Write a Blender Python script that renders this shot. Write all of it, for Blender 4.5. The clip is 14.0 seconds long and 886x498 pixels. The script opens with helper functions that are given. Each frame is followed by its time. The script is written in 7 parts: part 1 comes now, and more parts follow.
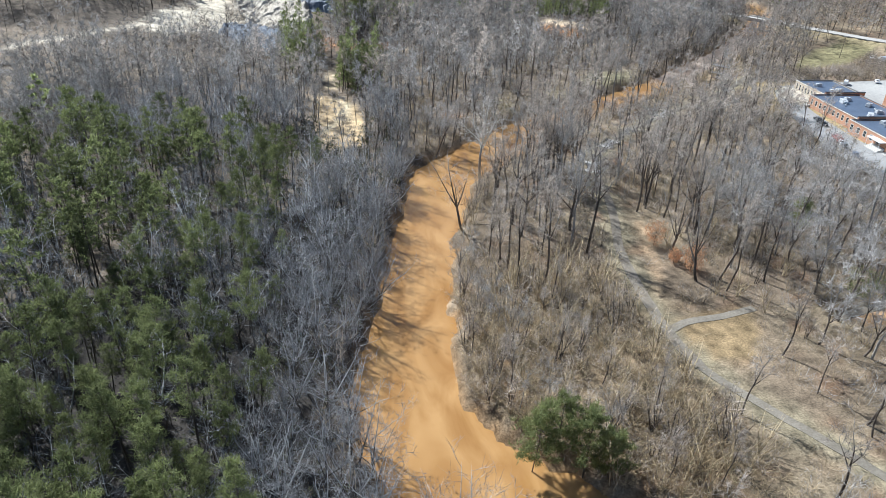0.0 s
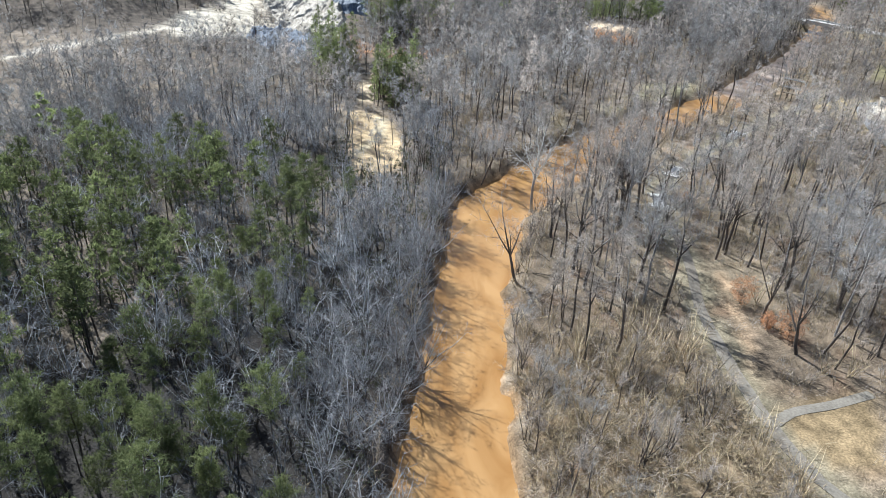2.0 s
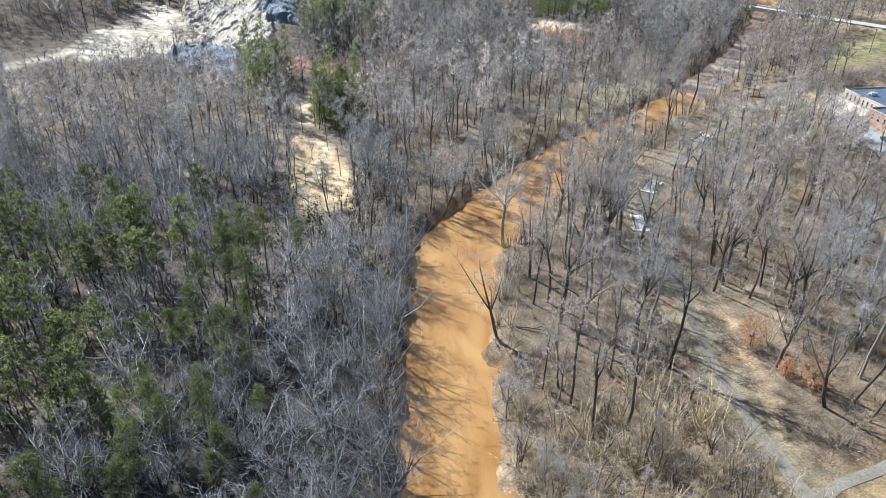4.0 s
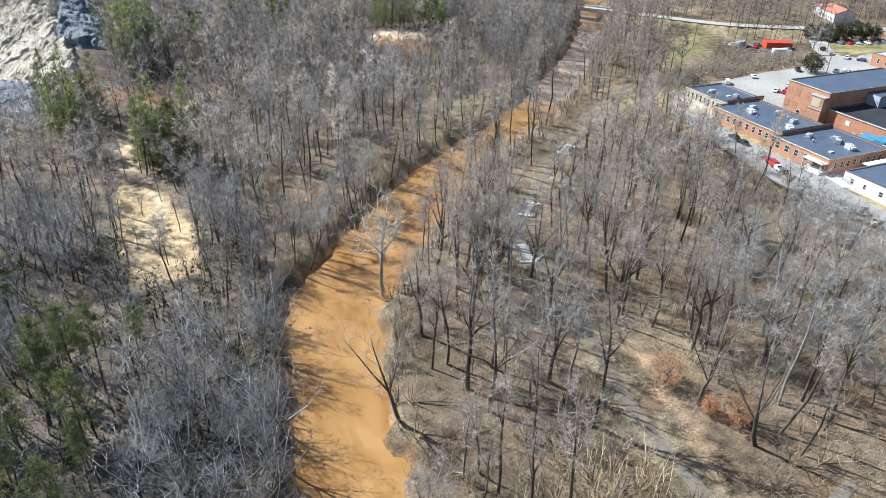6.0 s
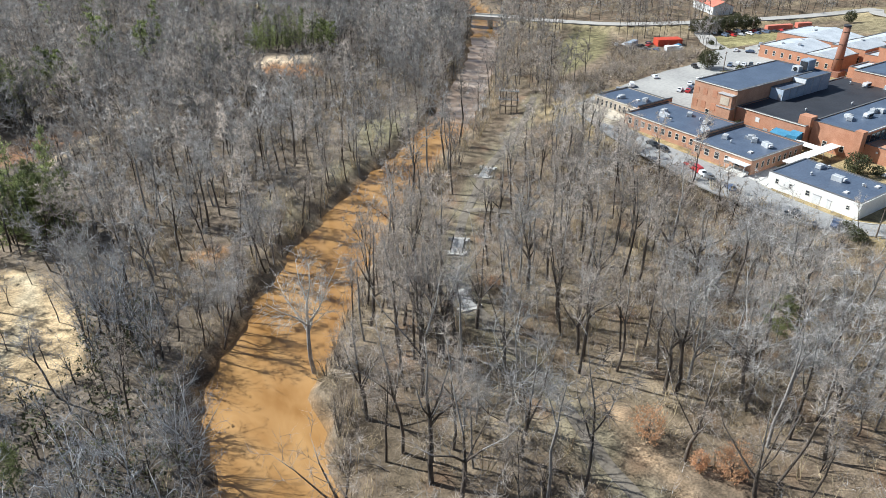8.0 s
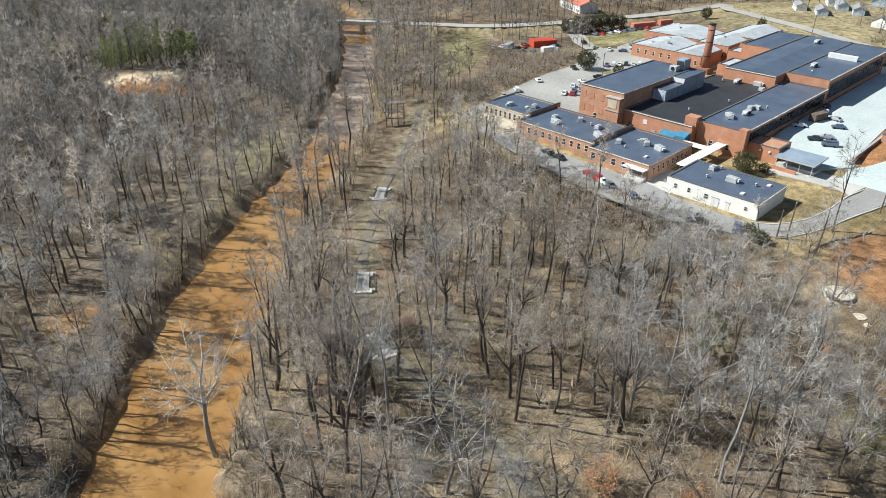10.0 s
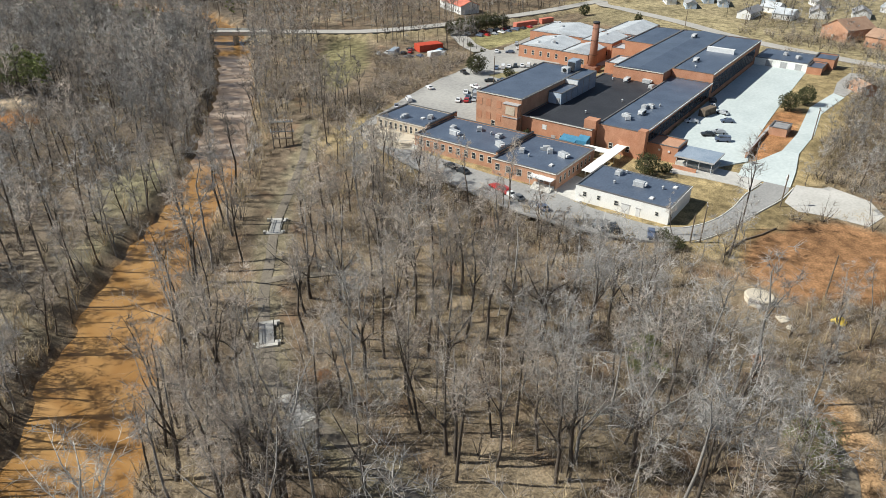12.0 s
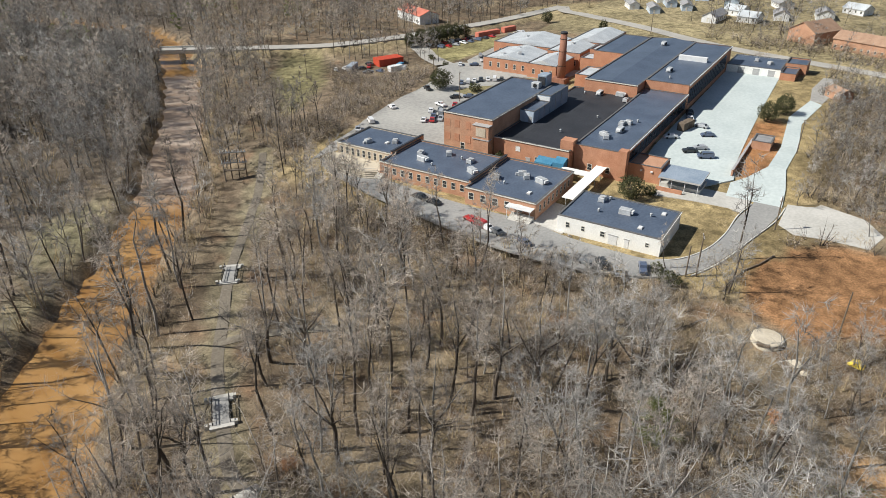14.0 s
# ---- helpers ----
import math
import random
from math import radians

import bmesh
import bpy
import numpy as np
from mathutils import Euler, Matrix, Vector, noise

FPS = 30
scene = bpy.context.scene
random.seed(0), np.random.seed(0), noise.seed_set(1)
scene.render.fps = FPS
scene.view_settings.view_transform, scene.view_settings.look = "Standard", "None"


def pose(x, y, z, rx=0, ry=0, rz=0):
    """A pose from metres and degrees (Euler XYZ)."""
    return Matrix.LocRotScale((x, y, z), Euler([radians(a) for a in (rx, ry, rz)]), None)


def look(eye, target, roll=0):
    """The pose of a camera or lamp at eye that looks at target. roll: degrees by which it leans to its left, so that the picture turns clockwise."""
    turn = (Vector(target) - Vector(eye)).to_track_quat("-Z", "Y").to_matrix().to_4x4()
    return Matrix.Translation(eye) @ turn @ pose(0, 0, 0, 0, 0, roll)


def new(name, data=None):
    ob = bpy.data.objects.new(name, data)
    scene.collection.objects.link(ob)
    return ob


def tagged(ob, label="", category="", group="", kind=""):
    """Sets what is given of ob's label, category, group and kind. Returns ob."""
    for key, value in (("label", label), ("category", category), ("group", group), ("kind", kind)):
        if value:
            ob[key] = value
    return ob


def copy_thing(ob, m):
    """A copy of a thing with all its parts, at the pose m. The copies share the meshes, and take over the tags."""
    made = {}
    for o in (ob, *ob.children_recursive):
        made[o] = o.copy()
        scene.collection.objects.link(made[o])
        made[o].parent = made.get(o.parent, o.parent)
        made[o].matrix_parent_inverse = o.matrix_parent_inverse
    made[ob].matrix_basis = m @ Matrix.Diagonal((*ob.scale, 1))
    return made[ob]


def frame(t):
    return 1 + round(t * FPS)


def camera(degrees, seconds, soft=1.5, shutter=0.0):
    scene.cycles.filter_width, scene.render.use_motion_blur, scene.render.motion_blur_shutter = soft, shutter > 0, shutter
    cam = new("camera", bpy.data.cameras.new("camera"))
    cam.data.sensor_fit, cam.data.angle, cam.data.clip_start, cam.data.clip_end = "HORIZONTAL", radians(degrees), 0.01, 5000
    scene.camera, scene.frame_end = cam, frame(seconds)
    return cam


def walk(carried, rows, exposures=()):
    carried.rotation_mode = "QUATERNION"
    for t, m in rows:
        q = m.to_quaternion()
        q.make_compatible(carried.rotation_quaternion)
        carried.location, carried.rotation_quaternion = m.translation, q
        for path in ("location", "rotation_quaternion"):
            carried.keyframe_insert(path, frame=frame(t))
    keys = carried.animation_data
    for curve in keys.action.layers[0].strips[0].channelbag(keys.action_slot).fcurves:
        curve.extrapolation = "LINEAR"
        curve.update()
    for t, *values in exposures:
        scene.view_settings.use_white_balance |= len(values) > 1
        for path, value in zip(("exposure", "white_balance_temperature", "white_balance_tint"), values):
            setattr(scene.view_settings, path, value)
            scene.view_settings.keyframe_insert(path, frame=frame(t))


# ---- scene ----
cam = camera(65.4, 14.0, soft=0.6)
PATH = [
    (0, (-1.718, -2.929, 83.928), (-1.492, -1.197, 82.955), 2.7),
    (0.5, (-2.459, 4.023, 83.94), (-2.247, 5.76, 82.972), 3.1),
    (1, (-3.173, 10.965, 83.962), (-2.998, 12.7, 82.983), 3.1),
    (1.5, (-3.841, 17.79, 83.99), (-3.685, 19.522, 83.002), 3.0),
    (2, (-4.446, 24.4, 84.036), (-4.296, 26.129, 83.043), 2.6),
    (2.2, (-4.648, 26.99, 84.043), (-4.497, 28.719, 83.048), 2.5),
    (4.3, (-6.351, 53.563, 84.161), (-6.007, 55.258, 83.156), 0.8),
    (4.5, (-6.401, 56.081, 84.155), (-6.025, 57.769, 83.151), 0.7),
    (5, (-6.289, 62.261, 84.102), (-5.816, 63.928, 83.103), 0.6),
    (5.5, (-6.22, 67.989, 84.072), (-5.635, 69.622, 83.078), 1.1),
    (6, (-6.177, 73.344, 84.117), (-5.463, 74.927, 83.124), 1.5),
    (6.5, (-5.797, 78.689, 84.161), (-5.005, 80.237, 83.173), 1.4),
    (7, (-4.836, 84.096, 84.185), (-3.988, 85.619, 83.204), 0.8),
    (7.5, (-3.516, 89.235, 84.213), (-2.617, 90.73, 83.235), 0.2),
    (7.7, (-3.009, 91.101, 84.225), (-2.086, 92.583, 83.249), -0.1),
    (9.8, (2.351, 108.646, 84.504), (3.552, 109.911, 83.526), 0.3),
    (10, (2.918, 110.14, 84.516), (4.145, 111.38, 83.539), 0.4),
    (10.5, (4.527, 113.452, 84.572), (5.813, 114.631, 83.594), 0.5),
    (11, (6.483, 116.571, 84.648), (7.824, 117.684, 83.668), 0.6),
    (11.5, (8.821, 119.633, 84.733), (10.206, 120.691, 83.752), 0.5),
    (12, (11.562, 122.696, 84.827), (12.985, 123.704, 83.848), 0.3),
    (12.5, (14.742, 125.786, 84.916), (16.187, 126.763, 83.938), 0.1),
    (13, (18.255, 128.848, 84.991), (19.717, 129.801, 84.016), -0.1),
    (13.5, (21.949, 131.889, 85.051), (23.424, 132.825, 84.077), -0.2),
    (14, (25.727, 134.92, 85.083), (27.211, 135.846, 84.112), -0.4),
]
walk(cam, [(t, look(eye, target, roll)) for t, eye, target, roll in PATH], [(0, 0.81, 5560, 7), (2, 0.95, 5470, 7), (5, 0.93, 5570, 8), (6.3, 0.76, 5730, 8), (7.5, 0.67, 5740, 7), (10, 0.47, 6050, 5), (14, 0.24, 6350, 8)])

# ---- world, sun, exposure ----
SUN_EL, SUN_AZ = 43.5, -37.0          # degrees; azimuth from +y towards +x
world = bpy.data.worlds.new("sky")
scene.world = world
world.use_nodes = True
wn = world.node_tree.nodes
sky = wn.new("ShaderNodeTexSky")
sky.sky_type, sky.sun_disc = "NISHITA", False
sky.sun_elevation, sky.sun_rotation = radians(SUN_EL), radians(SUN_AZ)
wn["Background"].inputs["Strength"].default_value = 0.052
world.node_tree.links.new(sky.outputs[0], wn["Background"].inputs[0])
sun = new("sun", bpy.data.lights.new("sun", "SUN"))
sun.data.energy, sun.data.angle, sun.data.color = 5.0, radians(0.55), (1.0, 0.94, 0.84)
a, e = radians(SUN_AZ), radians(SUN_EL)
sun.matrix_world = look((math.sin(a) * math.cos(e) * 900, math.cos(a) * math.cos(e) * 900, math.sin(e) * 900), (0, 0, 0))


# ---- materials ----
def material(name, dark, light, scale=1.0, rough=0.85, bump=0.3, fine=8.0, metal=0.0, spec=0.3, per="", vary=0.25, streak=(1, 1, 1), bump_dist=0.05, thin=0.0, tone=False):
    """Two colours mixed by coarse and fine noise, with bump; per: 'object' or 'island' shifts the brightness piece by piece."""
    m = bpy.data.materials.new(name)
    m.use_nodes = True
    n, l = m.node_tree.nodes, m.node_tree.links
    b = n["Principled BSDF"]
    b.inputs["Roughness"].default_value, b.inputs["Metallic"].default_value = rough, metal
    b.inputs["Specular IOR Level"].default_value = spec
    geo = n.new("ShaderNodeNewGeometry")
    mp = n.new("ShaderNodeMapping")
    mp.inputs["Scale"].default_value = streak
    l.new(geo.outputs["Position"], mp.inputs["Vector"])
    n1, n2 = n.new("ShaderNodeTexNoise"), n.new("ShaderNodeTexNoise")
    for t, s in ((n1, scale), (n2, scale * fine)):
        l.new(mp.outputs[0], t.inputs["Vector"])
        t.inputs["Scale"].default_value, t.inputs["Detail"].default_value = s, 4.0
    add = n.new("ShaderNodeMath")
    add.operation = "ADD"
    l.new(n1.outputs[0], add.inputs[0]), l.new(n2.outputs[0], add.inputs[1])
    rng = n.new("ShaderNodeMapRange")
    rng.inputs["From Min"].default_value, rng.inputs["From Max"].default_value = 0.72, 1.28
    l.new(add.outputs[0], rng.inputs["Value"])
    mix = n.new("ShaderNodeMix")
    mix.data_type = "RGBA"
    mix.inputs[6].default_value, mix.inputs[7].default_value = (*dark, 1), (*light, 1)
    l.new(rng.outputs[0], mix.inputs[0])
    col = mix.outputs[2]
    if per:
        src = n.new("ShaderNodeObjectInfo").outputs["Random"] if per == "object" else geo.outputs["Random Per Island"]
        hsv = n.new("ShaderNodeHueSaturation")
        mr = n.new("ShaderNodeMapRange")
        mr.inputs["To Min"].default_value, mr.inputs["To Max"].default_value = 1 - vary, 1 + vary
        l.new(src, mr.inputs["Value"]), l.new(mr.outputs[0], hsv.inputs["Value"]), l.new(col, hsv.inputs["Color"])
        col = hsv.outputs[0]
    if tone:
        # trees differ in brightness from one to the next
        at, ad, hs = n.new("ShaderNodeAttribute"), n.new("ShaderNodeMath"), n.new("ShaderNodeHueSaturation")
        at.attribute_name = "tone"
        ad.inputs[1].default_value = 1.0
        l.new(at.outputs["Fac"], ad.inputs[0]), l.new(ad.outputs[0], hs.inputs["Value"]), l.new(col, hs.inputs["Color"])
        col = hs.outputs[0]
    l.new(col, b.inputs["Base Color"])
    if thin:
        # leaves, needles and sprays of fine twigs let some light through
        tr, ms = n.new("ShaderNodeBsdfTranslucent"), n.new("ShaderNodeMixShader")
        ms.inputs[0].default_value = thin
        l.new(col, tr.inputs["Color"]), l.new(b.outputs[0], ms.inputs[1]), l.new(tr.outputs[0], ms.inputs[2])
        l.new(ms.outputs[0], n["Material Output"].inputs["Surface"])
    if bump:
        bm_ = n.new("ShaderNodeBump")
        bm_.inputs["Strength"].default_value, bm_.inputs["Distance"].default_value = bump, bump_dist
        l.new(n2.outputs[0], bm_.inputs["Height"]), l.new(bm_.outputs[0], b.inputs["Normal"])
    return m


M_BARK = material("bark", (0.06, 0.049, 0.04), (0.15, 0.126, 0.105), 0.5, 0.95, 0.4, per="island", vary=0.25, streak=(3, 3, 0.6), tone=True)
M_TWIG = material("twigs", (0.305, 0.292, 0.28), (0.50, 0.482, 0.465), 0.06, 0.9, 0, per="island", vary=0.35, thin=0.3, tone=True)
M_TWIG_COOL = material("blue_grey_twigs", (0.215, 0.219, 0.232), (0.38, 0.386, 0.404), 0.06, 0.9, 0, per="island", vary=0.35, thin=0.3, tone=True)
M_LIMB_COOL = material("silver_limbs", (0.33, 0.332, 0.34), (0.58, 0.58, 0.585), 0.5, 0.9, 0.3, per="island", vary=0.3, tone=True)
M_TWIG_BROWN = material("brown_twigs", (0.385, 0.335, 0.288), (0.58, 0.515, 0.455), 0.06, 0.9, 0, per="island", vary=0.35, thin=0.45, tone=True)
M_TWIG_PALE = material("pale_twigs", (0.38, 0.355, 0.33), (0.57, 0.545, 0.515), 0.06, 0.9, 0, per="island", vary=0.3, thin=0.55, tone=True)
M_BARK_GREY = material("grey_bark", (0.19, 0.178, 0.165), (0.36, 0.342, 0.325), 0.5, 0.95, 0.4, per="island", vary=0.2, streak=(3, 3, 0.6), tone=True)
M_BARK_PALE = material("pale_bark", (0.31, 0.295, 0.27), (0.52, 0.50, 0.465), 0.8, 0.8, 0.2)
M_BARK_WHITE = material("white_bark", (0.47, 0.45, 0.41), (0.76, 0.745, 0.71), 0.8, 0.8, 0.2)
M_NEEDLE = material("pine_needles", (0.13, 0.155, 0.064), (0.285, 0.315, 0.136), 0.12, 0.75, 0, per="island", vary=0.35, thin=0.6, tone=True)
M_NEEDLE_DARK = material("dark_needles", (0.045, 0.052, 0.022), (0.11, 0.112, 0.05), 0.3, 0.75, 0, per="island", vary=0.4)
M_DEAD_LEAF = material("dead_leaves", (0.50, 0.275, 0.145), (0.70, 0.43, 0.25), 0.3, 0.9, 0, per="island", vary=0.3, thin=0.4)
M_BRUSH = material("brush_stems", (0.335, 0.262, 0.16), (0.54, 0.44, 0.285), 0.05, 0.9, 0, per="island", vary=0.35)
M_BRICK = material("brick_wall", (0.395, 0.185, 0.11), (0.53, 0.28, 0.178), 0.35, 0.9, 0.3, fine=14)
M_BRICK_DARK = material("sooty_brick", (0.21, 0.10, 0.068), (0.36, 0.185, 0.13), 0.3, 0.9, 0.3, fine=14, streak=(2, 2, 0.4))
M_BRICK_OLD = material("weathered_brick", (0.38, 0.205, 0.13), (0.56, 0.335, 0.225), 0.3, 0.9, 0.3, fine=14)
M_TAN_WALL = material("tan_masonry", (0.48, 0.40, 0.30), (0.60, 0.52, 0.42), 0.4, 0.9, 0.2)
M_WHITE_WALL = material("white_painted_block", (0.76, 0.76, 0.735), (0.88, 0.88, 0.86), 0.35, 0.75, 0.15)
M_ROOF = material("dark_membrane_roof", (0.066, 0.087, 0.13), (0.115, 0.147, 0.205), 0.16, 0.42, 0.2, fine=10, spec=0.5)
M_ROOF_BLACK = material("black_membrane_roof", (0.028, 0.030, 0.036), (0.05, 0.053, 0.062), 0.16, 0.6, 0.2, fine=10)
M_ROOF_PALE = material("pale_metal_roof", (0.40, 0.43, 0.46), (0.58, 0.61, 0.64), 0.25, 0.5, 0.1)
M_COPING = material("metal_coping", (0.34, 0.34, 0.35), (0.48, 0.48, 0.48), 0.5, 0.5, 0.1)
M_EDGE = material("dark_roof_edge", (0.10, 0.10, 0.105), (0.17, 0.168, 0.165), 0.5, 0.6, 0.1)
M_METAL = material("galvanised_metal", (0.42, 0.44, 0.46), (0.62, 0.64, 0.66), 0.8, 0.45, 0.1, metal=0.2)
M_CLAD = material("blue_grey_cladding", (0.22, 0.28, 0.36), (0.34, 0.40, 0.48), 0.3, 0.5, 0.1)
M_BLUE = material("blue_metal", (0.05, 0.19, 0.32), (0.09, 0.27, 0.42), 0.4, 0.5, 0.1)
M_YARD = material("yard_concrete", (0.44, 0.50, 0.505), (0.56, 0.615, 0.615), 0.08, 0.85, 0.15, fine=12)
M_CONCRETE = material("concrete", (0.44, 0.43, 0.40), (0.58, 0.565, 0.535), 0.12, 0.85, 0.15, fine=12)
M_LOT = material("pale_worn_asphalt", (0.29, 0.285, 0.275), (0.43, 0.42, 0.395), 0.05, 0.9, 0.25, fine=16)
M_ASPHALT = material("worn_asphalt", (0.25, 0.25, 0.248), (0.36, 0.355, 0.345), 0.10, 0.9, 0.25, fine=14)
M_TRAIL = material("greenway_asphalt", (0.135, 0.116, 0.092), (0.235, 0.205, 0.165), 0.15, 0.9, 0.25, fine=12)
M_PATH = material("litter_strewn_asphalt", (0.155, 0.13, 0.1), (0.25, 0.225, 0.185), 0.35, 0.95, 0.3, fine=6)
M_GRIT = material("gritty_pale_path", (0.15, 0.132, 0.105), (0.25, 0.225, 0.185), 0.3, 0.95, 0.3, fine=8)
M_ROAD = material("road_surface", (0.34, 0.325, 0.30), (0.45, 0.43, 0.40), 0.1, 0.9, 0.2, fine=12)
M_KERB = material("kerb_concrete", (0.55, 0.54, 0.51), (0.70, 0.69, 0.66), 0.5, 0.85, 0.1)
M_WOOD = material("weathered_timber", (0.11, 0.085, 0.065), (0.21, 0.17, 0.13), 0.8, 0.9, 0.3, streak=(2, 2, 0.4))
M_GLASS = material("dark_window_glass", (0.02, 0.025, 0.03), (0.05, 0.055, 0.06), 0.4, 0.08, 0, spec=0.6)
M_FRAME = material("pale_window_frame", (0.58, 0.56, 0.50), (0.72, 0.70, 0.65), 0.8, 0.7, 0.05)
M_BLACK = material("black_rubber", (0.015, 0.015, 0.015), (0.03, 0.03, 0.03), 2.0, 0.8, 0)
M_YELLOW = material("yellow_tarpaulin", (0.62, 0.46, 0.05), (0.78, 0.62, 0.12), 0.8, 0.6, 0.2)
M_RED = material("red_painted_steel", (0.42, 0.055, 0.03), (0.58, 0.09, 0.045), 0.5, 0.6, 0.1)
M_SHINGLE_RED = material("reddish_roof", (0.52, 0.16, 0.11), (0.66, 0.24, 0.17), 0.4, 0.7, 0.2)
M_SHINGLE_BROWN = material("brown_shingles", (0.30, 0.19, 0.13), (0.42, 0.28, 0.20), 0.4, 0.9, 0.3)
M_SIDING = material("white_siding", (0.62, 0.63, 0.64), (0.78, 0.79, 0.80), 0.5, 0.7, 0.1)
M_SIDING_BLUE = material("pale_blue_siding", (0.40, 0.48, 0.58), (0.52, 0.60, 0.70), 0.5, 0.7, 0.1)
M_SHINGLE_GREY = material("grey_shingles", (0.22, 0.22, 0.23), (0.34, 0.34, 0.35), 0.5, 0.9, 0.3)
M_ROCK = material("quarry_rock", (0.26, 0.23, 0.185), (0.62, 0.56, 0.47), 0.16, 0.95, 0.9, fine=6, streak=(1.6, 0.45, 1.0), bump_dist=0.5)
# quarry rock on its unlit faces: the blue of skylit shade is in the colour
M_ROCK_SHADE = material("shade_tinted_rock", (0.085, 0.105, 0.14), (0.33, 0.35, 0.385), 0.2, 0.9, 0.9, fine=5, streak=(1.8, 0.5, 1.0), bump_dist=0.5)
M_ISLAND = material("dry_lot_grass", (0.17, 0.15, 0.075), (0.32, 0.275, 0.155), 0.3, 0.95, 0.6, fine=9)
M_PILE = material("pale_sand_pile", (0.48, 0.42, 0.33), (0.60, 0.54, 0.44), 0.4, 0.95, 0.3)


def ground_material():
    """Soil, litter, grass, sand, clay and the hillside wood's painted shade laid out by the sheet's own colour layer,
    broken up by noise at several sizes.
    """
    m = bpy.data.materials.new("ground_soil")
    m.use_nodes = True
    n, l = m.node_tree.nodes, m.node_tree.links
    b = n["Principled BSDF"]
    b.inputs["Roughness"].default_value, b.inputs["Specular IOR Level"].default_value = 0.95, 0.15
    at = n.new("ShaderNodeAttribute")
    at.attribute_name = "soil"
    geo = n.new("ShaderNodeNewGeometry")
    vals = []
    for s, d in ((0.045, 4), (0.35, 5), (2.6, 3)):
        t = n.new("ShaderNodeTexNoise")
        l.new(geo.outputs["Position"], t.inputs["Vector"])
        t.inputs["Scale"].default_value, t.inputs["Detail"].default_value = s, d
        vals.append(t)
    col = at.outputs["Color"]
    for t, lo, hi in ((vals[0], 0.68, 1.30), (vals[1], 0.55, 1.40), (vals[2], 0.62, 1.34)):
        mr, hsv = n.new("ShaderNodeMapRange"), n.new("ShaderNodeHueSaturation")
        mr.inputs["From Min"].default_value, mr.inputs["From Max"].default_value = 0.3, 0.7
        mr.inputs["To Min"].default_value, mr.inputs["To Max"].default_value = lo, hi
        l.new(t.outputs[0], mr.inputs["Value"]), l.new(mr.outputs[0], hsv.inputs["Value"]), l.new(col, hsv.inputs["Color"])
        col = hsv.outputs[0]
    l.new(col, b.inputs["Base Color"])
    bp = n.new("ShaderNodeBump")
    bp.inputs["Strength"].default_value, bp.inputs["Distance"].default_value = 0.7, 0.25
    l.new(vals[2].outputs[0], bp.inputs["Height"]), l.new(bp.outputs[0], b.inputs["Normal"])
    return m


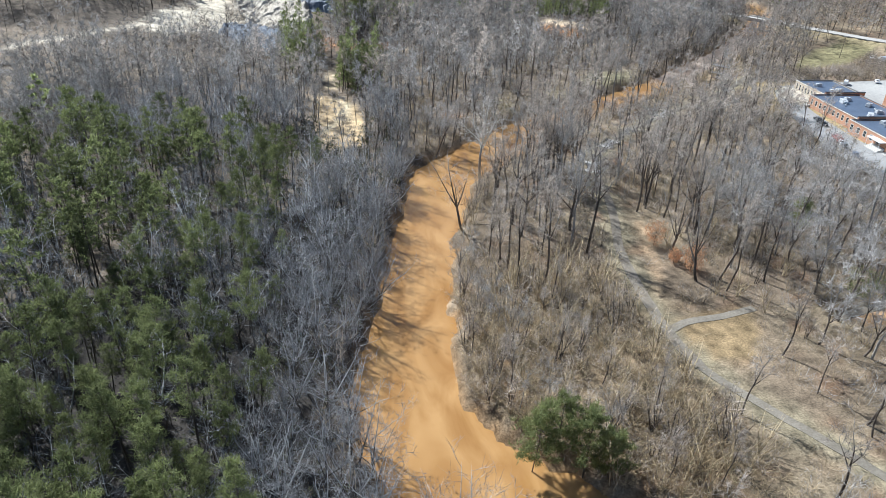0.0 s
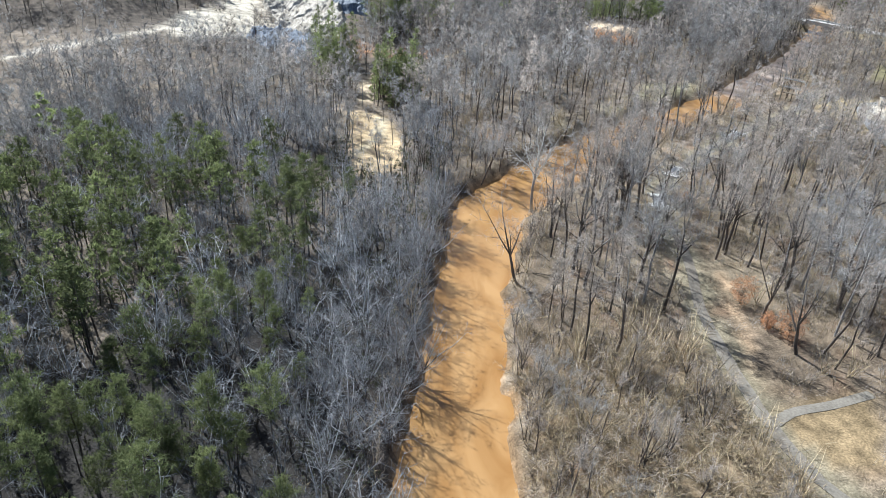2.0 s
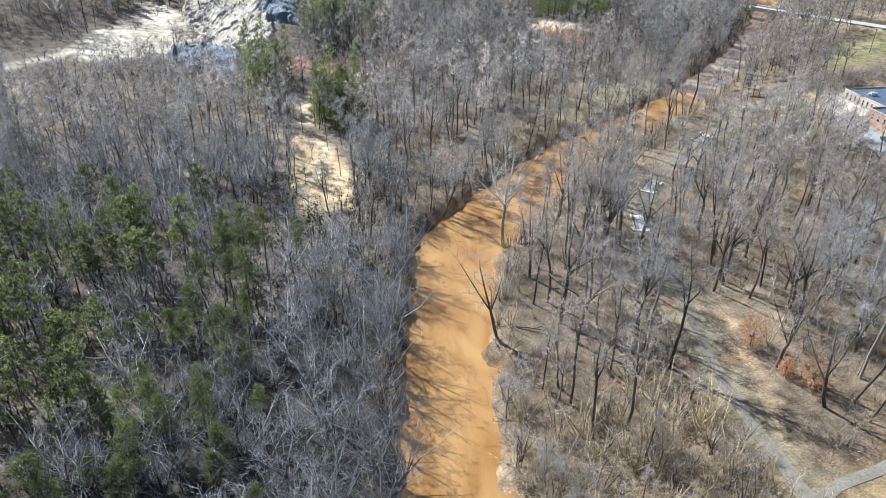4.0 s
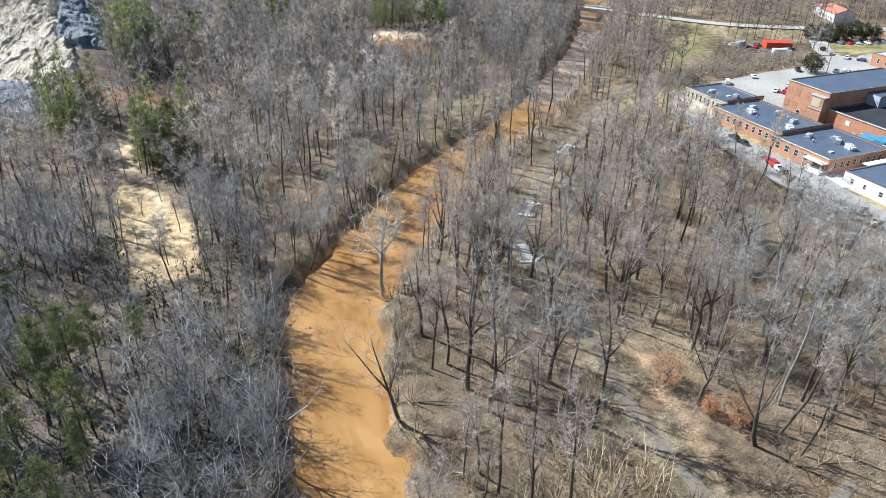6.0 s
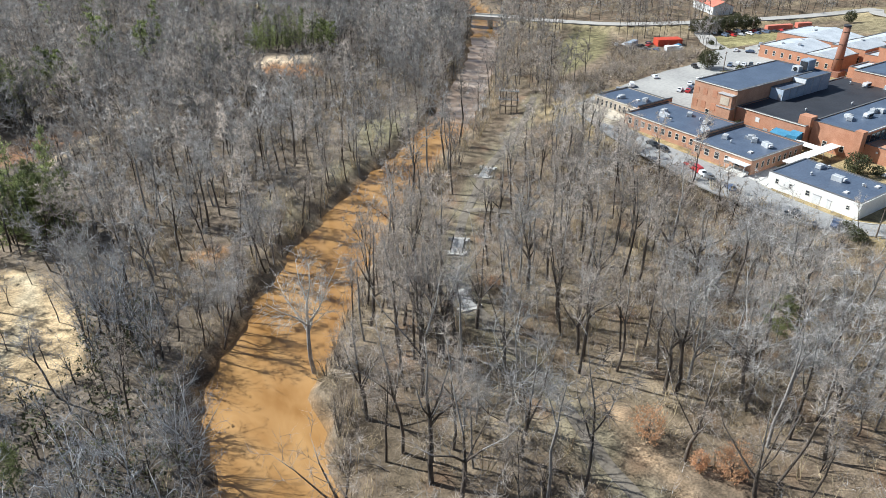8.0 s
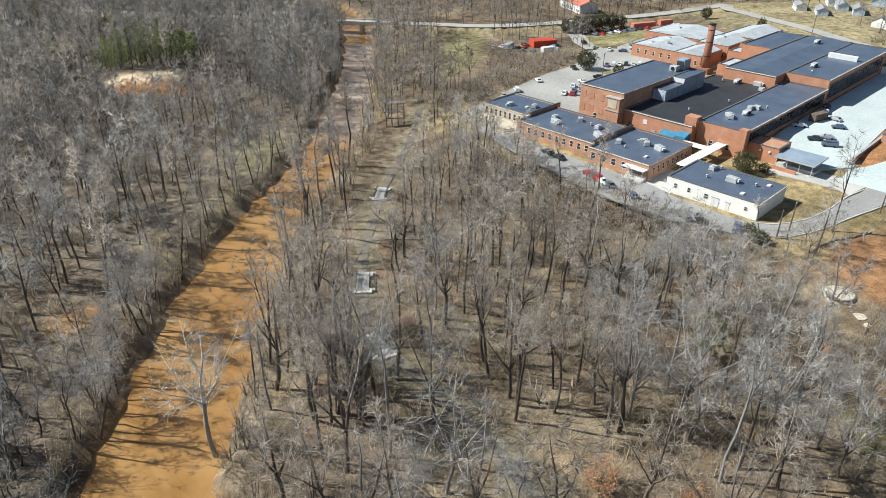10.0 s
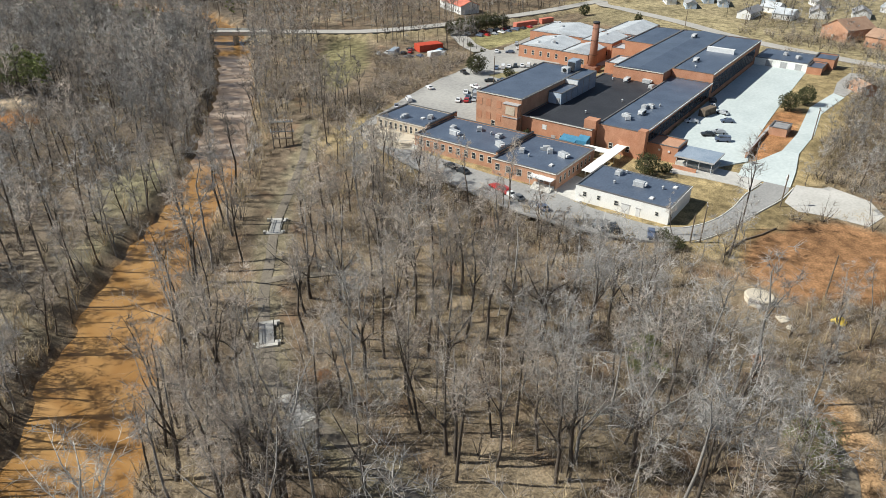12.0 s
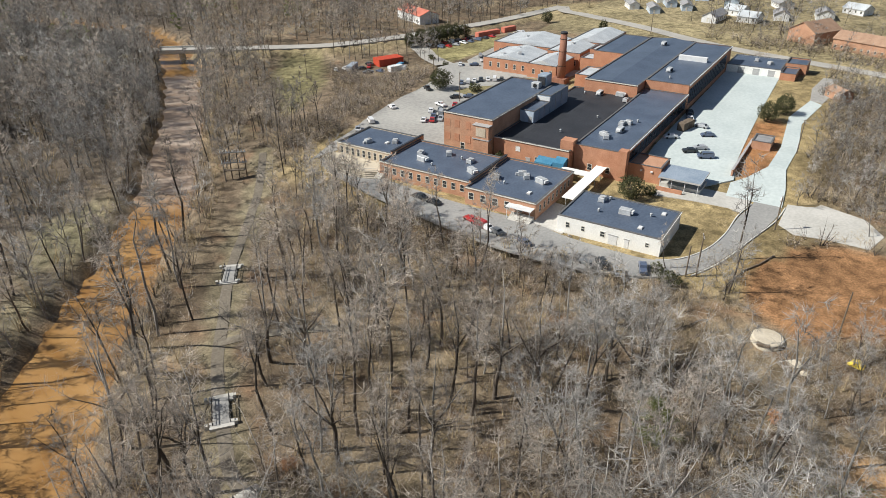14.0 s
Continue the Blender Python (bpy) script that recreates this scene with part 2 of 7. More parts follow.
def water_material():
    """Silt-laden ochre water: opaque, with soft swirls of silt and a low ripple."""
    m = bpy.data.materials.new("muddy_water")
    m.use_nodes = True
    n, l = m.node_tree.nodes, m.node_tree.links
    b = n["Principled BSDF"]
    b.inputs["IOR"].default_value = 1.33
    geo, mp = n.new("ShaderNodeNewGeometry"), n.new("ShaderNodeMapping")
    mp.inputs["Rotation"].default_value = (0, 0, radians(-35))
    mp.inputs["Scale"].default_value = (1.0, 0.4, 1.0)
    l.new(geo.outputs["Position"], mp.inputs["Vector"])
    t1, t2 = n.new("ShaderNodeTexNoise"), n.new("ShaderNodeTexNoise")
    t1.inputs["Scale"].default_value, t1.inputs["Detail"].default_value, t1.inputs["Distortion"].default_value = 0.13, 6, 1.2
    t2.inputs["Scale"].default_value, t2.inputs["Detail"].default_value = 1.1, 3
    l.new(mp.outputs[0], t1.inputs["Vector"]), l.new(mp.outputs[0], t2.inputs["Vector"])
    mr, mix = n.new("ShaderNodeMapRange"), n.new("ShaderNodeMix")
    mr.inputs["From Min"].default_value, mr.inputs["From Max"].default_value = 0.32, 0.68
    l.new(t1.outputs[0], mr.inputs["Value"])
    mix.data_type = "RGBA"
    mix.inputs[6].default_value, mix.inputs[7].default_value = (0.275, 0.142, 0.045, 1), (0.41, 0.242, 0.097, 1)
    l.new(mr.outputs[0], mix.inputs[0])
    # the shallow riffle upstream: broken, aerated water with bars of foam across the flow
    flow, turn_, sep = n.new("ShaderNodeVectorMath"), n.new("ShaderNodeMapping"), n.new("ShaderNodeSeparateXYZ")
    turn_.inputs["Rotation"].default_value = (0, 0, radians(-48))
    l.new(geo.outputs["Position"], turn_.inputs["Vector"]), l.new(turn_.outputs[0], sep.inputs[0])
    shift = n.new("ShaderNodeMath")
    shift.operation = "MULTIPLY_ADD"
    shift.inputs[1].default_value = 26.0
    l.new(t1.outputs[0], shift.inputs[0]), l.new(sep.outputs["X"], shift.inputs[2])
    start, stop_, inside_ = n.new("ShaderNodeMapRange"), n.new("ShaderNodeMapRange"), n.new("ShaderNodeMath")
    start.inputs["From Min"].default_value, start.inputs["From Max"].default_value = 326, 342
    stop_.inputs["From Min"].default_value, stop_.inputs["From Max"].default_value = 488, 478
    l.new(shift.outputs[0], start.inputs["Value"]), l.new(shift.outputs[0], stop_.inputs["Value"])
    inside_.operation = "MULTIPLY"
    l.new(start.outputs[0], inside_.inputs[0]), l.new(stop_.outputs[0], inside_.inputs[1])
    flow.operation = "MULTIPLY"
    flow.inputs[1].default_value = (0.42, 0.07, 1.0)
    l.new(turn_.outputs[0], flow.inputs[0])
    t3, foam, bar, pale = n.new("ShaderNodeTexNoise"), n.new("ShaderNodeMapRange"), n.new("ShaderNodeMix"), n.new("ShaderNodeMix")
    t3.inputs["Scale"].default_value, t3.inputs["Detail"].default_value = 0.55, 4
    l.new(flow.outputs[0], t3.inputs["Vector"]), l.new(t3.outputs[0], foam.inputs["Value"])
    foam.inputs["From Min"].default_value, foam.inputs["From Max"].default_value = 0.42, 0.66
    bar.data_type = pale.data_type = "RGBA"
    bar.inputs[6].default_value, bar.inputs[7].default_value = (0.265, 0.195, 0.143, 1), (0.475, 0.385, 0.315, 1)
    l.new(foam.outputs[0], bar.inputs[0]), l.new(inside_.outputs[0], pale.inputs[0])
    l.new(mix.outputs[2], pale.inputs[6]), l.new(bar.outputs[2], pale.inputs[7]), l.new(pale.outputs[2], b.inputs["Base Color"])
    rough, chop = n.new("ShaderNodeMapRange"), n.new("ShaderNodeMapRange")
    rough.inputs["To Min"].default_value, rough.inputs["To Max"].default_value = 0.12, 0.42
    chop.inputs["To Min"].default_value, chop.inputs["To Max"].default_value = 0.12, 0.6
    l.new(inside_.outputs[0], rough.inputs["Value"]), l.new(inside_.outputs[0], chop.inputs["Value"])
    bp = n.new("ShaderNodeBump")
    bp.inputs["Distance"].default_value = 0.1
    l.new(rough.outputs[0], b.inputs["Roughness"]), l.new(chop.outputs[0], bp.inputs["Strength"])
    l.new(t2.outputs[0], bp.inputs["Height"]), l.new(bp.outputs[0], b.inputs["Normal"])
    return m


def paint_material():
    """Car paint: one of a few usual colours for each car."""
    m = bpy.data.materials.new("car_paint")
    m.use_nodes = True
    n, l = m.node_tree.nodes, m.node_tree.links
    b = n["Principled BSDF"]
    b.inputs["Roughness"].default_value, b.inputs["Coat Weight"].default_value = 0.35, 0.6
    ramp = n.new("ShaderNodeValToRGB")
    ramp.color_ramp.interpolation = "CONSTANT"
    cols = ((0.0, (0.75, 0.76, 0.78)), (0.3, (0.03, 0.035, 0.04)), (0.5, (0.38, 0.40, 0.43)), (0.68, (0.10, 0.13, 0.20)), (0.8, (0.16, 0.17, 0.18)), (0.9, (0.42, 0.03, 0.03)))
    for i, (p, c) in enumerate(cols):
        el = ramp.color_ramp.elements[i] if i < 2 else ramp.color_ramp.elements.new(p)
        el.position, el.color = p, (*c, 1)
    l.new(n.new("ShaderNodeObjectInfo").outputs["Random"], ramp.inputs[0]), l.new(ramp.outputs[0], b.inputs["Base Color"])
    return m


M_GROUND, M_WATER, M_PAINT = ground_material(), water_material(), paint_material()


# ---- small builders ----
def thing(name, label, category, group="", at=(0, 0, 0), turn=0.0, kind=""):
    ob = new(name)
    ob.empty_display_size = 0.5
    ob.matrix_basis = pose(*at, 0, 0, turn)
    return tagged(ob, label, category, group, kind)


def link(name, me, mat, parent=None, label=""):
    ob = new(name, me)
    for m in mat if isinstance(mat, (list, tuple)) else (mat,):
        if m.name not in me.materials:
            me.materials.append(m)
    if parent is not None:
        ob.parent = parent
    if label:
        ob["label"] = label
    return ob


def part(name, bm, mat, parent=None, label=""):
    me = bpy.data.meshes.new(name)
    bm.to_mesh(me)
    bm.free()
    return link(name, me, mat, parent, label)


def mesh_np(name, V, T, idx=None, mats=(), tone=None):
    """A mesh from arrays of places and triangles; tone: how much lighter or darker each corner's plant is than its kind."""
    me = bpy.data.meshes.new(name)
    n = len(T)
    me.vertices.add(len(V)), me.loops.add(3 * n), me.polygons.add(n)
    me.vertices.foreach_set("co", np.ascontiguousarray(V, np.float32).ravel())
    me.loops.foreach_set("vertex_index", np.ascontiguousarray(T, np.int32).ravel())
    me.polygons.foreach_set("loop_start", np.arange(0, 3 * n, 3, dtype=np.int32))
    for m in mats:
        me.materials.append(m)
    if idx is not None:
        me.polygons.foreach_set("material_index", np.ascontiguousarray(idx, np.int32))
    if tone is not None:
        me.attributes.new("tone", "FLOAT", "POINT").data.foreach_set("value", np.ascontiguousarray(tone, np.float32))
    me.update(calc_edges=True)
    return me


def box(bm, x0, x1, y0, y1, z0, z1, bevel=0.0):
    vs = [bm.verts.new((x, y, z)) for z in (z0, z1) for x, y in ((x0, y0), (x1, y0), (x1, y1), (x0, y1))]
    fs = [bm.faces.new([vs[i] for i in f]) for f in ((3, 2, 1, 0), (4, 5, 6, 7), (0, 1, 5, 4), (1, 2, 6, 5), (2, 3, 7, 6), (3, 0, 4, 7))]
    if bevel:
        bmesh.ops.bevel(bm, geom=list({e for f in fs for e in f.edges}), offset=bevel, segments=1, affect="EDGES")
    return bm


def boxes(*specs, bevel=0.0):
    bm = bmesh.new()
    for s in specs:
        box(bm, *s, bevel=bevel)
    return bm


def cyl(bm, p0, p1, r0, r1, n=10, caps=True):
    p0, p1 = Vector(p0), Vector(p1)
    q = (p1 - p0).to_track_quat("Z", "Y").to_matrix()
    rings = [[bm.verts.new(p + q @ Vector((r * math.cos(2 * math.pi * i / n), r * math.sin(2 * math.pi * i / n), 0))) for i in range(n)] for p, r in ((p0, r0), (p1, r1))]
    for i in range(n):
        f = bm.faces.new((rings[0][i], rings[0][(i + 1) % n], rings[1][(i + 1) % n], rings[1][i]))
        f.smooth = n > 8
    if caps:
        bm.faces.new(rings[0][::-1]), bm.faces.new(rings[1])
    return bm


# ---- the lie of the land ----
WATER = -2.5
YARD_RISE = 2.4        # the loading yard lies above the front of the works
# the river's middle line, with its half width
RIVER = [(900, -560, 13), (220, -90, 13), (90, 12, 13), (45, 47, 13), (26, 62, 13), (12, 75, 12), (5.5, 92, 10.5), (7, 110, 9.5), (9.5, 125, 8.5), (12, 145, 8), (19, 178, 9.5), (24, 198, 10), (38, 214, 11),
         (60, 239, 10), (84, 261, 9.3), (110, 280, 8.8), (139, 303, 8.6), (162, 327, 8.4), (190, 356, 7.8), (214, 384, 7.2), (250, 430, 8), (275, 465, 8), (292, 510, 8), (296, 550, 8), (270, 640, 8)]
TRAIL = [(174, 296), (160, 284), (142, 270), (124, 257), (112, 247), (104, 239), (94, 230), (87, 222), (80, 213), (74, 204), (71, 190), (69, 172), (66, 158), (63, 146), (61.5, 136), (61, 122), (61, 108), (63, 97), (68, 88), (75, 77), (85, 62), (98, 40)]
ROAD = [(150, 585), (205, 510), (243, 459), (261, 434), (282, 407), (301, 382), (321, 368), (345, 356), (380, 342), (415, 330), (470, 318)]
STREET = [(470, 318), (450, 306), (433, 280), (417, 248), (402, 220), (391, 194), (382, 160), (374, 128), (362, 90), (340, 40)]
SAND_PIT = [(-22, 273), (-8, 266), (-1, 251), (0, 235), (-3, 217), (-12, 214), (-18, 222), (-17, 245)]
LAWN = [(62, 113), (72, 115), (84, 117), (80, 104), (75, 98), (67, 98), (64, 105)]
CLAY_FIELD = [(180, 146), (190, 141), (199, 132), (197, 119), (178, 112), (162, 116), (154, 132), (158, 143), (170, 148)]
QUARRY_TRACK = [(-190, 226), (-158, 268), (-143, 288), (-129, 308), (-116, 330), (-102, 356)]
QUARRY_FLOOR = [(-108, 352), (-92, 334), (-84, 345), (-70, 361), (-60, 374), (-62, 392), (-70, 412), (-80, 440), (-88, 460), (-96, 462), (-98, 440), (-100, 408), (-107, 385)]


def along(line, P):
    """For places P (n x 2): distance to the line, and the third number of the line there (0 where it has none)."""
    best, val = np.full(len(P), 1e9), np.zeros(len(P))
    for p, q in zip(line, line[1:]):
        a_, b_ = np.array(p[:2], float), np.array(q[:2], float)
        d = b_ - a_
        k = np.clip(((P - a_) @ d) / (d @ d), 0, 1)
        r = np.hypot(*(P - a_ - k[:, None] * d).T)
        near = r < best
        best[near] = r[near]
        if len(p) > 2:
            val[near] = (p[2] + (q[2] - p[2]) * k)[near]
    return best, val


def inside(poly, P):
    res = np.zeros(len(P), bool)
    for (x1, y1), (x2, y2) in zip(poly, poly[1:] + poly[:1]):
        if y1 != y2:
            cut = ((P[:, 1] > y1) != (P[:, 1] > y2)) & (P[:, 0] < (x2 - x1) * (P[:, 1] - y1) / (y2 - y1) + x1)
            res ^= cut
    return res


def poly_dist(poly, P):
    """Distance to a polygon's edge, negative inside."""
    d, _ = along(poly + poly[:1], P)
    return np.where(inside(poly, P), -d, d)


def smooth(v):
    v = np.clip(v, 0, 1)
    return v * v * (3 - 2 * v)


def waves(P, size, seed):
    """A smooth random field of about -1 to 1 with bumps of that size."""
    r = np.random.RandomState(seed)
    out = np.zeros(len(P))
    for k in range(7):
        an, ph, f = r.uniform(0, 6.283), r.uniform(0, 6.283), r.uniform(0.6, 1.7) * 6.283 / size
        out += np.sin(P[:, 0] * math.cos(an) * f + P[:, 1] * math.sin(an) * f + ph)
    return out / 3.2


def plateau(P):
    """1 on the levelled ground of the works, 0 in the river's plain."""
    x, y = P[:, 0], P[:, 1]
    return smooth((x - (134 + 0.12 * (y - 120))) / 26) * smooth((335 - y) / 45)


def river_edge(P):
    r, hw = along(RIVER, P)
    return r - hw + waves(P, 14, 5) * 0.9


def along_x(y):
    """The x of the river's middle line at y, below the bend."""
    pts = [q for q in RIVER if 40 < q[1] < 216]
    return np.interp(y, [q[1] for q in pts], [q[0] for q in pts])


def height(P):
    P = np.asarray(P, float)
    x, y = P[:, 0], P[:, 1]
    d = river_edge(P)
    land = 0.6 + waves(P, 30, 1) * 0.35 + waves(P, 9, 2) * 0.12
    pl = plateau(P)
    land = land * (1 - pl) + 4.9 * pl
    land += YARD_RISE * np.clip((x - 216) / 22, 0, 1) * smooth((y - 134) / 11) * smooth((200 - y) / 10) * smooth((378 - x) / 30)
    land += 13 * smooth((-12 - x) / 130) * smooth((d - 8) / 60)
    land += smooth((x - 330) / 300) * 8 * smooth((330 - y) / 100)
    land += 7.5 * smooth(1.25 - np.hypot((x - 120) / 30, (y - 408) / 26))      # knoll with a sand cut
    qd = poly_dist(QUARRY_FLOOR, P)
    land += 9 * smooth((qd - 4) / 40) * smooth((y - 330) / 60) * smooth((20 - x) / 60)
    rd = np.minimum(along(ROAD, P)[0], along(STREET, P)[0])
    bank = WATER + (land - WATER) * smooth(d / (np.where(x > 34, 4.6, 2.6) * (1 + 0.55 * waves(P, 14, 6))))
    bed = WATER - np.clip(-d * 0.35, 0, 1.6)
    out = np.where(d > 0, bank, bed)
    k = smooth((11 - rd) / 6) * smooth((d - 1) / 6)
    return out * (1 - k) + np.maximum(out, 3.6) * k


def h1(x, y):
    return float(height(np.array([[x, y]]))[0])


def ground():
    xs = np.unique(np.concatenate([np.arange(-70, 240, 2.5), np.arange(-200, -70, 5.0), np.arange(240, 520, 5.0), -200 - np.geomspace(8, 3300, 22), 520 + np.geomspace(8, 3300, 22)]))
    ys = np.unique(np.concatenate([np.arange(50, 320, 2.5), np.arange(-60, 50, 5.0), np.arange(320, 640, 4.0), -60 - np.geomspace(8, 3300, 20), 640 + np.geomspace(8, 3300, 20)]))
    X, Y = np.meshgrid(xs, ys)
    P = np.column_stack([X.ravel(), Y.ravel()])
    Z = height(P)
    nx, ny = len(xs), len(ys)
    i = (np.arange(nx - 1)[None] + nx * np.arange(ny - 1)[:, None]).ravel()
    T = np.concatenate([np.column_stack([i, i + 1, i + nx + 1]), np.column_stack([i, i + nx + 1, i + nx])])
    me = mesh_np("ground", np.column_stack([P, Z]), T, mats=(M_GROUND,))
    # soil colours, with the shade of the hillside wood and its bank painted in
    w1, w2 = waves(P, 45, 11), waves(P, 13, 12)

    def blend(C, col, k):
        return C + (np.array(col) - C) * np.clip(k, 0, 1)[:, None]
    C = np.tile((0.165, 0.128, 0.09), (len(P), 1))
    C = blend(C, (0.24, 0.192, 0.13), smooth(0.36 + w1 * 0.7))                  # dry grass among the litter
    C = blend(C, (0.10, 0.08, 0.056), smooth(waves(P, 19, 13) * 0.9 - 0.25) * 0.6)      # damp dark litter
    C = blend(C, (0.185, 0.122, 0.078), smooth(w2 * 0.8 - 0.15))                 # red-brown leaf beds
    C = blend(C, (0.042, 0.039, 0.037), smooth((10 + 0.05 * (P[:, 1] - 150) - P[:, 0]) / 12) * 0.95 * smooth((255 - P[:, 1]) / 30))  # shade under the hillside wood, put into the litter's colour
    C = blend(C, (0.18, 0.147, 0.112), smooth((P[:, 1] - 1.0 * P[:, 0] - 172) / 20) * 0.8)
    C = blend(C, (0.115, 0.094, 0.074), smooth((P[:, 1] - 1.0 * P[:, 0] - 172) / 20) * smooth((P[:, 1] - 320) / 25) * (P[:, 1] < 1200) * 0.85)
    near = smooth((P[:, 0] - 12) / 6) * smooth((64 - P[:, 0]) / 6) * smooth((140 - P[:, 1]) / 20)
    C = blend(C, (0.22, 0.165, 0.102), near * (0.75 + 0.3 * w2))
    C = blend(C, (0.20, 0.118, 0.065), near * smooth(waves(P, 8, 14) * 1.1 - 0.1) * smooth((16 - river_edge(P)) / 8) * 0.8)      # raw red bank
    C = blend(C, (0.235, 0.21, 0.13), smooth((P[:, 1] - P[:, 0] - 176) / 8) * smooth((P[:, 0] - 40) / 10) * smooth((24 - river_edge(P)) / 8) * smooth((330 - P[:, 1]) / 10) * np.clip(0.35 + 0.6 * w1, 0.1, 0.85))
    td = along(TRAIL, P)[0] + w2 * 1.2
    C = blend(C, (0.225, 0.198, 0.132), smooth((5.5 - td) / 3.5) * 0.75)
    d = river_edge(P)
    # west bank below the bend: shade of overhanging trees, put into its colour
    bank_shade = smooth((20 - P[:, 0]) / 4) * smooth((212 - P[:, 1]) / 8) * (P[:, 0] < along_x(P[:, 1]))
    C = blend(C, (0.195, 0.155, 0.11), smooth((5 - d) / 4) * (1 - bank_shade))
    C = blend(C, (0.06, 0.05, 0.042), smooth((9 - d) / 4) * bank_shade)
    C = blend(C, (0.25, 0.155, 0.075), smooth((0.8 - d) / 0.8))
    meadow = [(92, 292), (104, 294), (120, 304), (126, 316), (110, 314)]
    C = blend(C, (0.27, 0.255, 0.15), smooth((4 - poly_dist(meadow, P)) / 6) * 0.45)
    strip = [(205, 316), (222, 312), (262, 345), (306, 384), (290, 396), (246, 362)]
    C = blend(C, (0.215, 0.195, 0.10), smooth((2 - poly_dist(strip, P) + w2) / 4) * 0.85)
    pl = plateau(P) * smooth((P[:, 0] - 158) / 8)
    C = blend(C, (0.335, 0.262, 0.135), pl * (P[:, 0] < 370) * smooth((288 - P[:, 1]) / 6) * smooth((P[:, 1] - 128) / 20) * 0.9)
    C = blend(C, (0.36, 0.30, 0.17), smooth((30 - along(STREET, P)[0]) / 12) * 0.8)
    C = blend(C, (0.30, 0.255, 0.15), smooth((P[:, 0] - 380) / 20) * (P[:, 1] < 300) * 0.8)
    C = blend(C, (0.33, 0.27, 0.16), smooth((12 - along(ROAD, P)[0] + w2 * 2) / 5) * 0.8)
    C = blend(C, (0.222, 0.163, 0.09), smooth((1 - poly_dist(LAWN, P) + w2) / 3))
    C = blend(C, (0.55, 0.415, 0.245), smooth((1.5 - poly_dist(SAND_PIT, P) + w2) / 3) * 0.95)
    C = blend(C, (0.52, 0.46, 0.33), smooth((3 - along([(-16, 228), (-9, 245), (-8, 262)], P)[0] + w2) / 3) * 0.7)
    C = blend(C, (0.30, 0.165, 0.082), smooth((1.5 - poly_dist(CLAY_FIELD, P) + w2) / 3))
    C = blend(C, (0.40, 0.205, 0.095), smooth((7 - along([(232, 157.5), (248, 157.5), (276, 160)], P)[0] + w2) / 3))
    C = blend(C, (0.43, 0.27, 0.14), smooth((4.5 - along([(131, 121), (122, 117), (110, 112)], P)[0] + w2 * 1.5) / 3) * 0.9)
    C = blend(C, (0.36, 0.20, 0.09), smooth((6.0 - np.hypot(P[:, 0] - 31, P[:, 1] - 248.5) + w2) / 3) * 0.9)
    C = blend(C, (0.42, 0.30, 0.185), smooth((1.9 - along([(73, 158), (70.5, 148), (69, 136), (66, 128), (66, 118)], P)[0] + w2 * 0.6) / 1.6) * 0.75)
    C = blend(C, (0.53, 0.47, 0.37), smooth((2 - poly_dist(QUARRY_FLOOR, P) + w2 * 3) / 6))
    C = blend(C, (0.52, 0.46, 0.365), smooth((3.6 - along(QUARRY_TRACK, P)[0] + w2) / 2.5))
    C = blend(C, (0.36, 0.20, 0.11), smooth((9 - along([(-36, 372), (-18, 352), (0, 350), (14, 362)], P)[0] + w2 * 3) / 6) * 0.9)
    C = blend(C, (0.60, 0.48, 0.32), smooth((3.4 - along([(-14, 284), (-16, 300), (-10, 318), (2, 330), (14, 348), (34, 368), (44, 380)], P)[0] + w2) / 3) * 0.95)
    C = blend(C, (0.50, 0.24, 0.09), smooth((6 - along([(104, 394), (112, 388), (118, 387)], P)[0] + w2 * 2) / 4) * 0.9)
    C = blend(C, (0.66, 0.52, 0.36), smooth((4.5 - along([(103, 404), (112, 397), (126, 394)], P)[0] + w2 * 1.2) / 3))
    C = blend(C, (0.34, 0.27, 0.17), smooth((1.6 - along([(102, 206), (113, 201), (124, 194), (134, 184)], P)[0] + w2 * 0.5) / 1.2) * 0.6)
    works_lawn = [(302, 307), (330, 334), (352, 332), (372, 316), (360, 302), (330, 302)]
    C = blend(C, (0.265, 0.24, 0.115), smooth((2 - poly_dist(works_lawn, P)) / 3) * 0.9)
    C = blend(C, (0.20, 0.155, 0.11), smooth((2 - poly_dist([(200, 285), (232, 290), (262, 293), (290, 306), (268, 345), (205, 318)], P)) / 4))
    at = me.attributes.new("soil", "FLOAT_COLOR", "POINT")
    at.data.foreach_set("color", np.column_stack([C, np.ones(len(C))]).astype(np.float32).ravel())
    me.polygons.foreach_set("use_smooth", np.ones(len(T), bool))
    ob = new("ground", me)
    return tagged(ob, "brown leaf litter and dry grass over uneven soil", "ground", kind="structure")


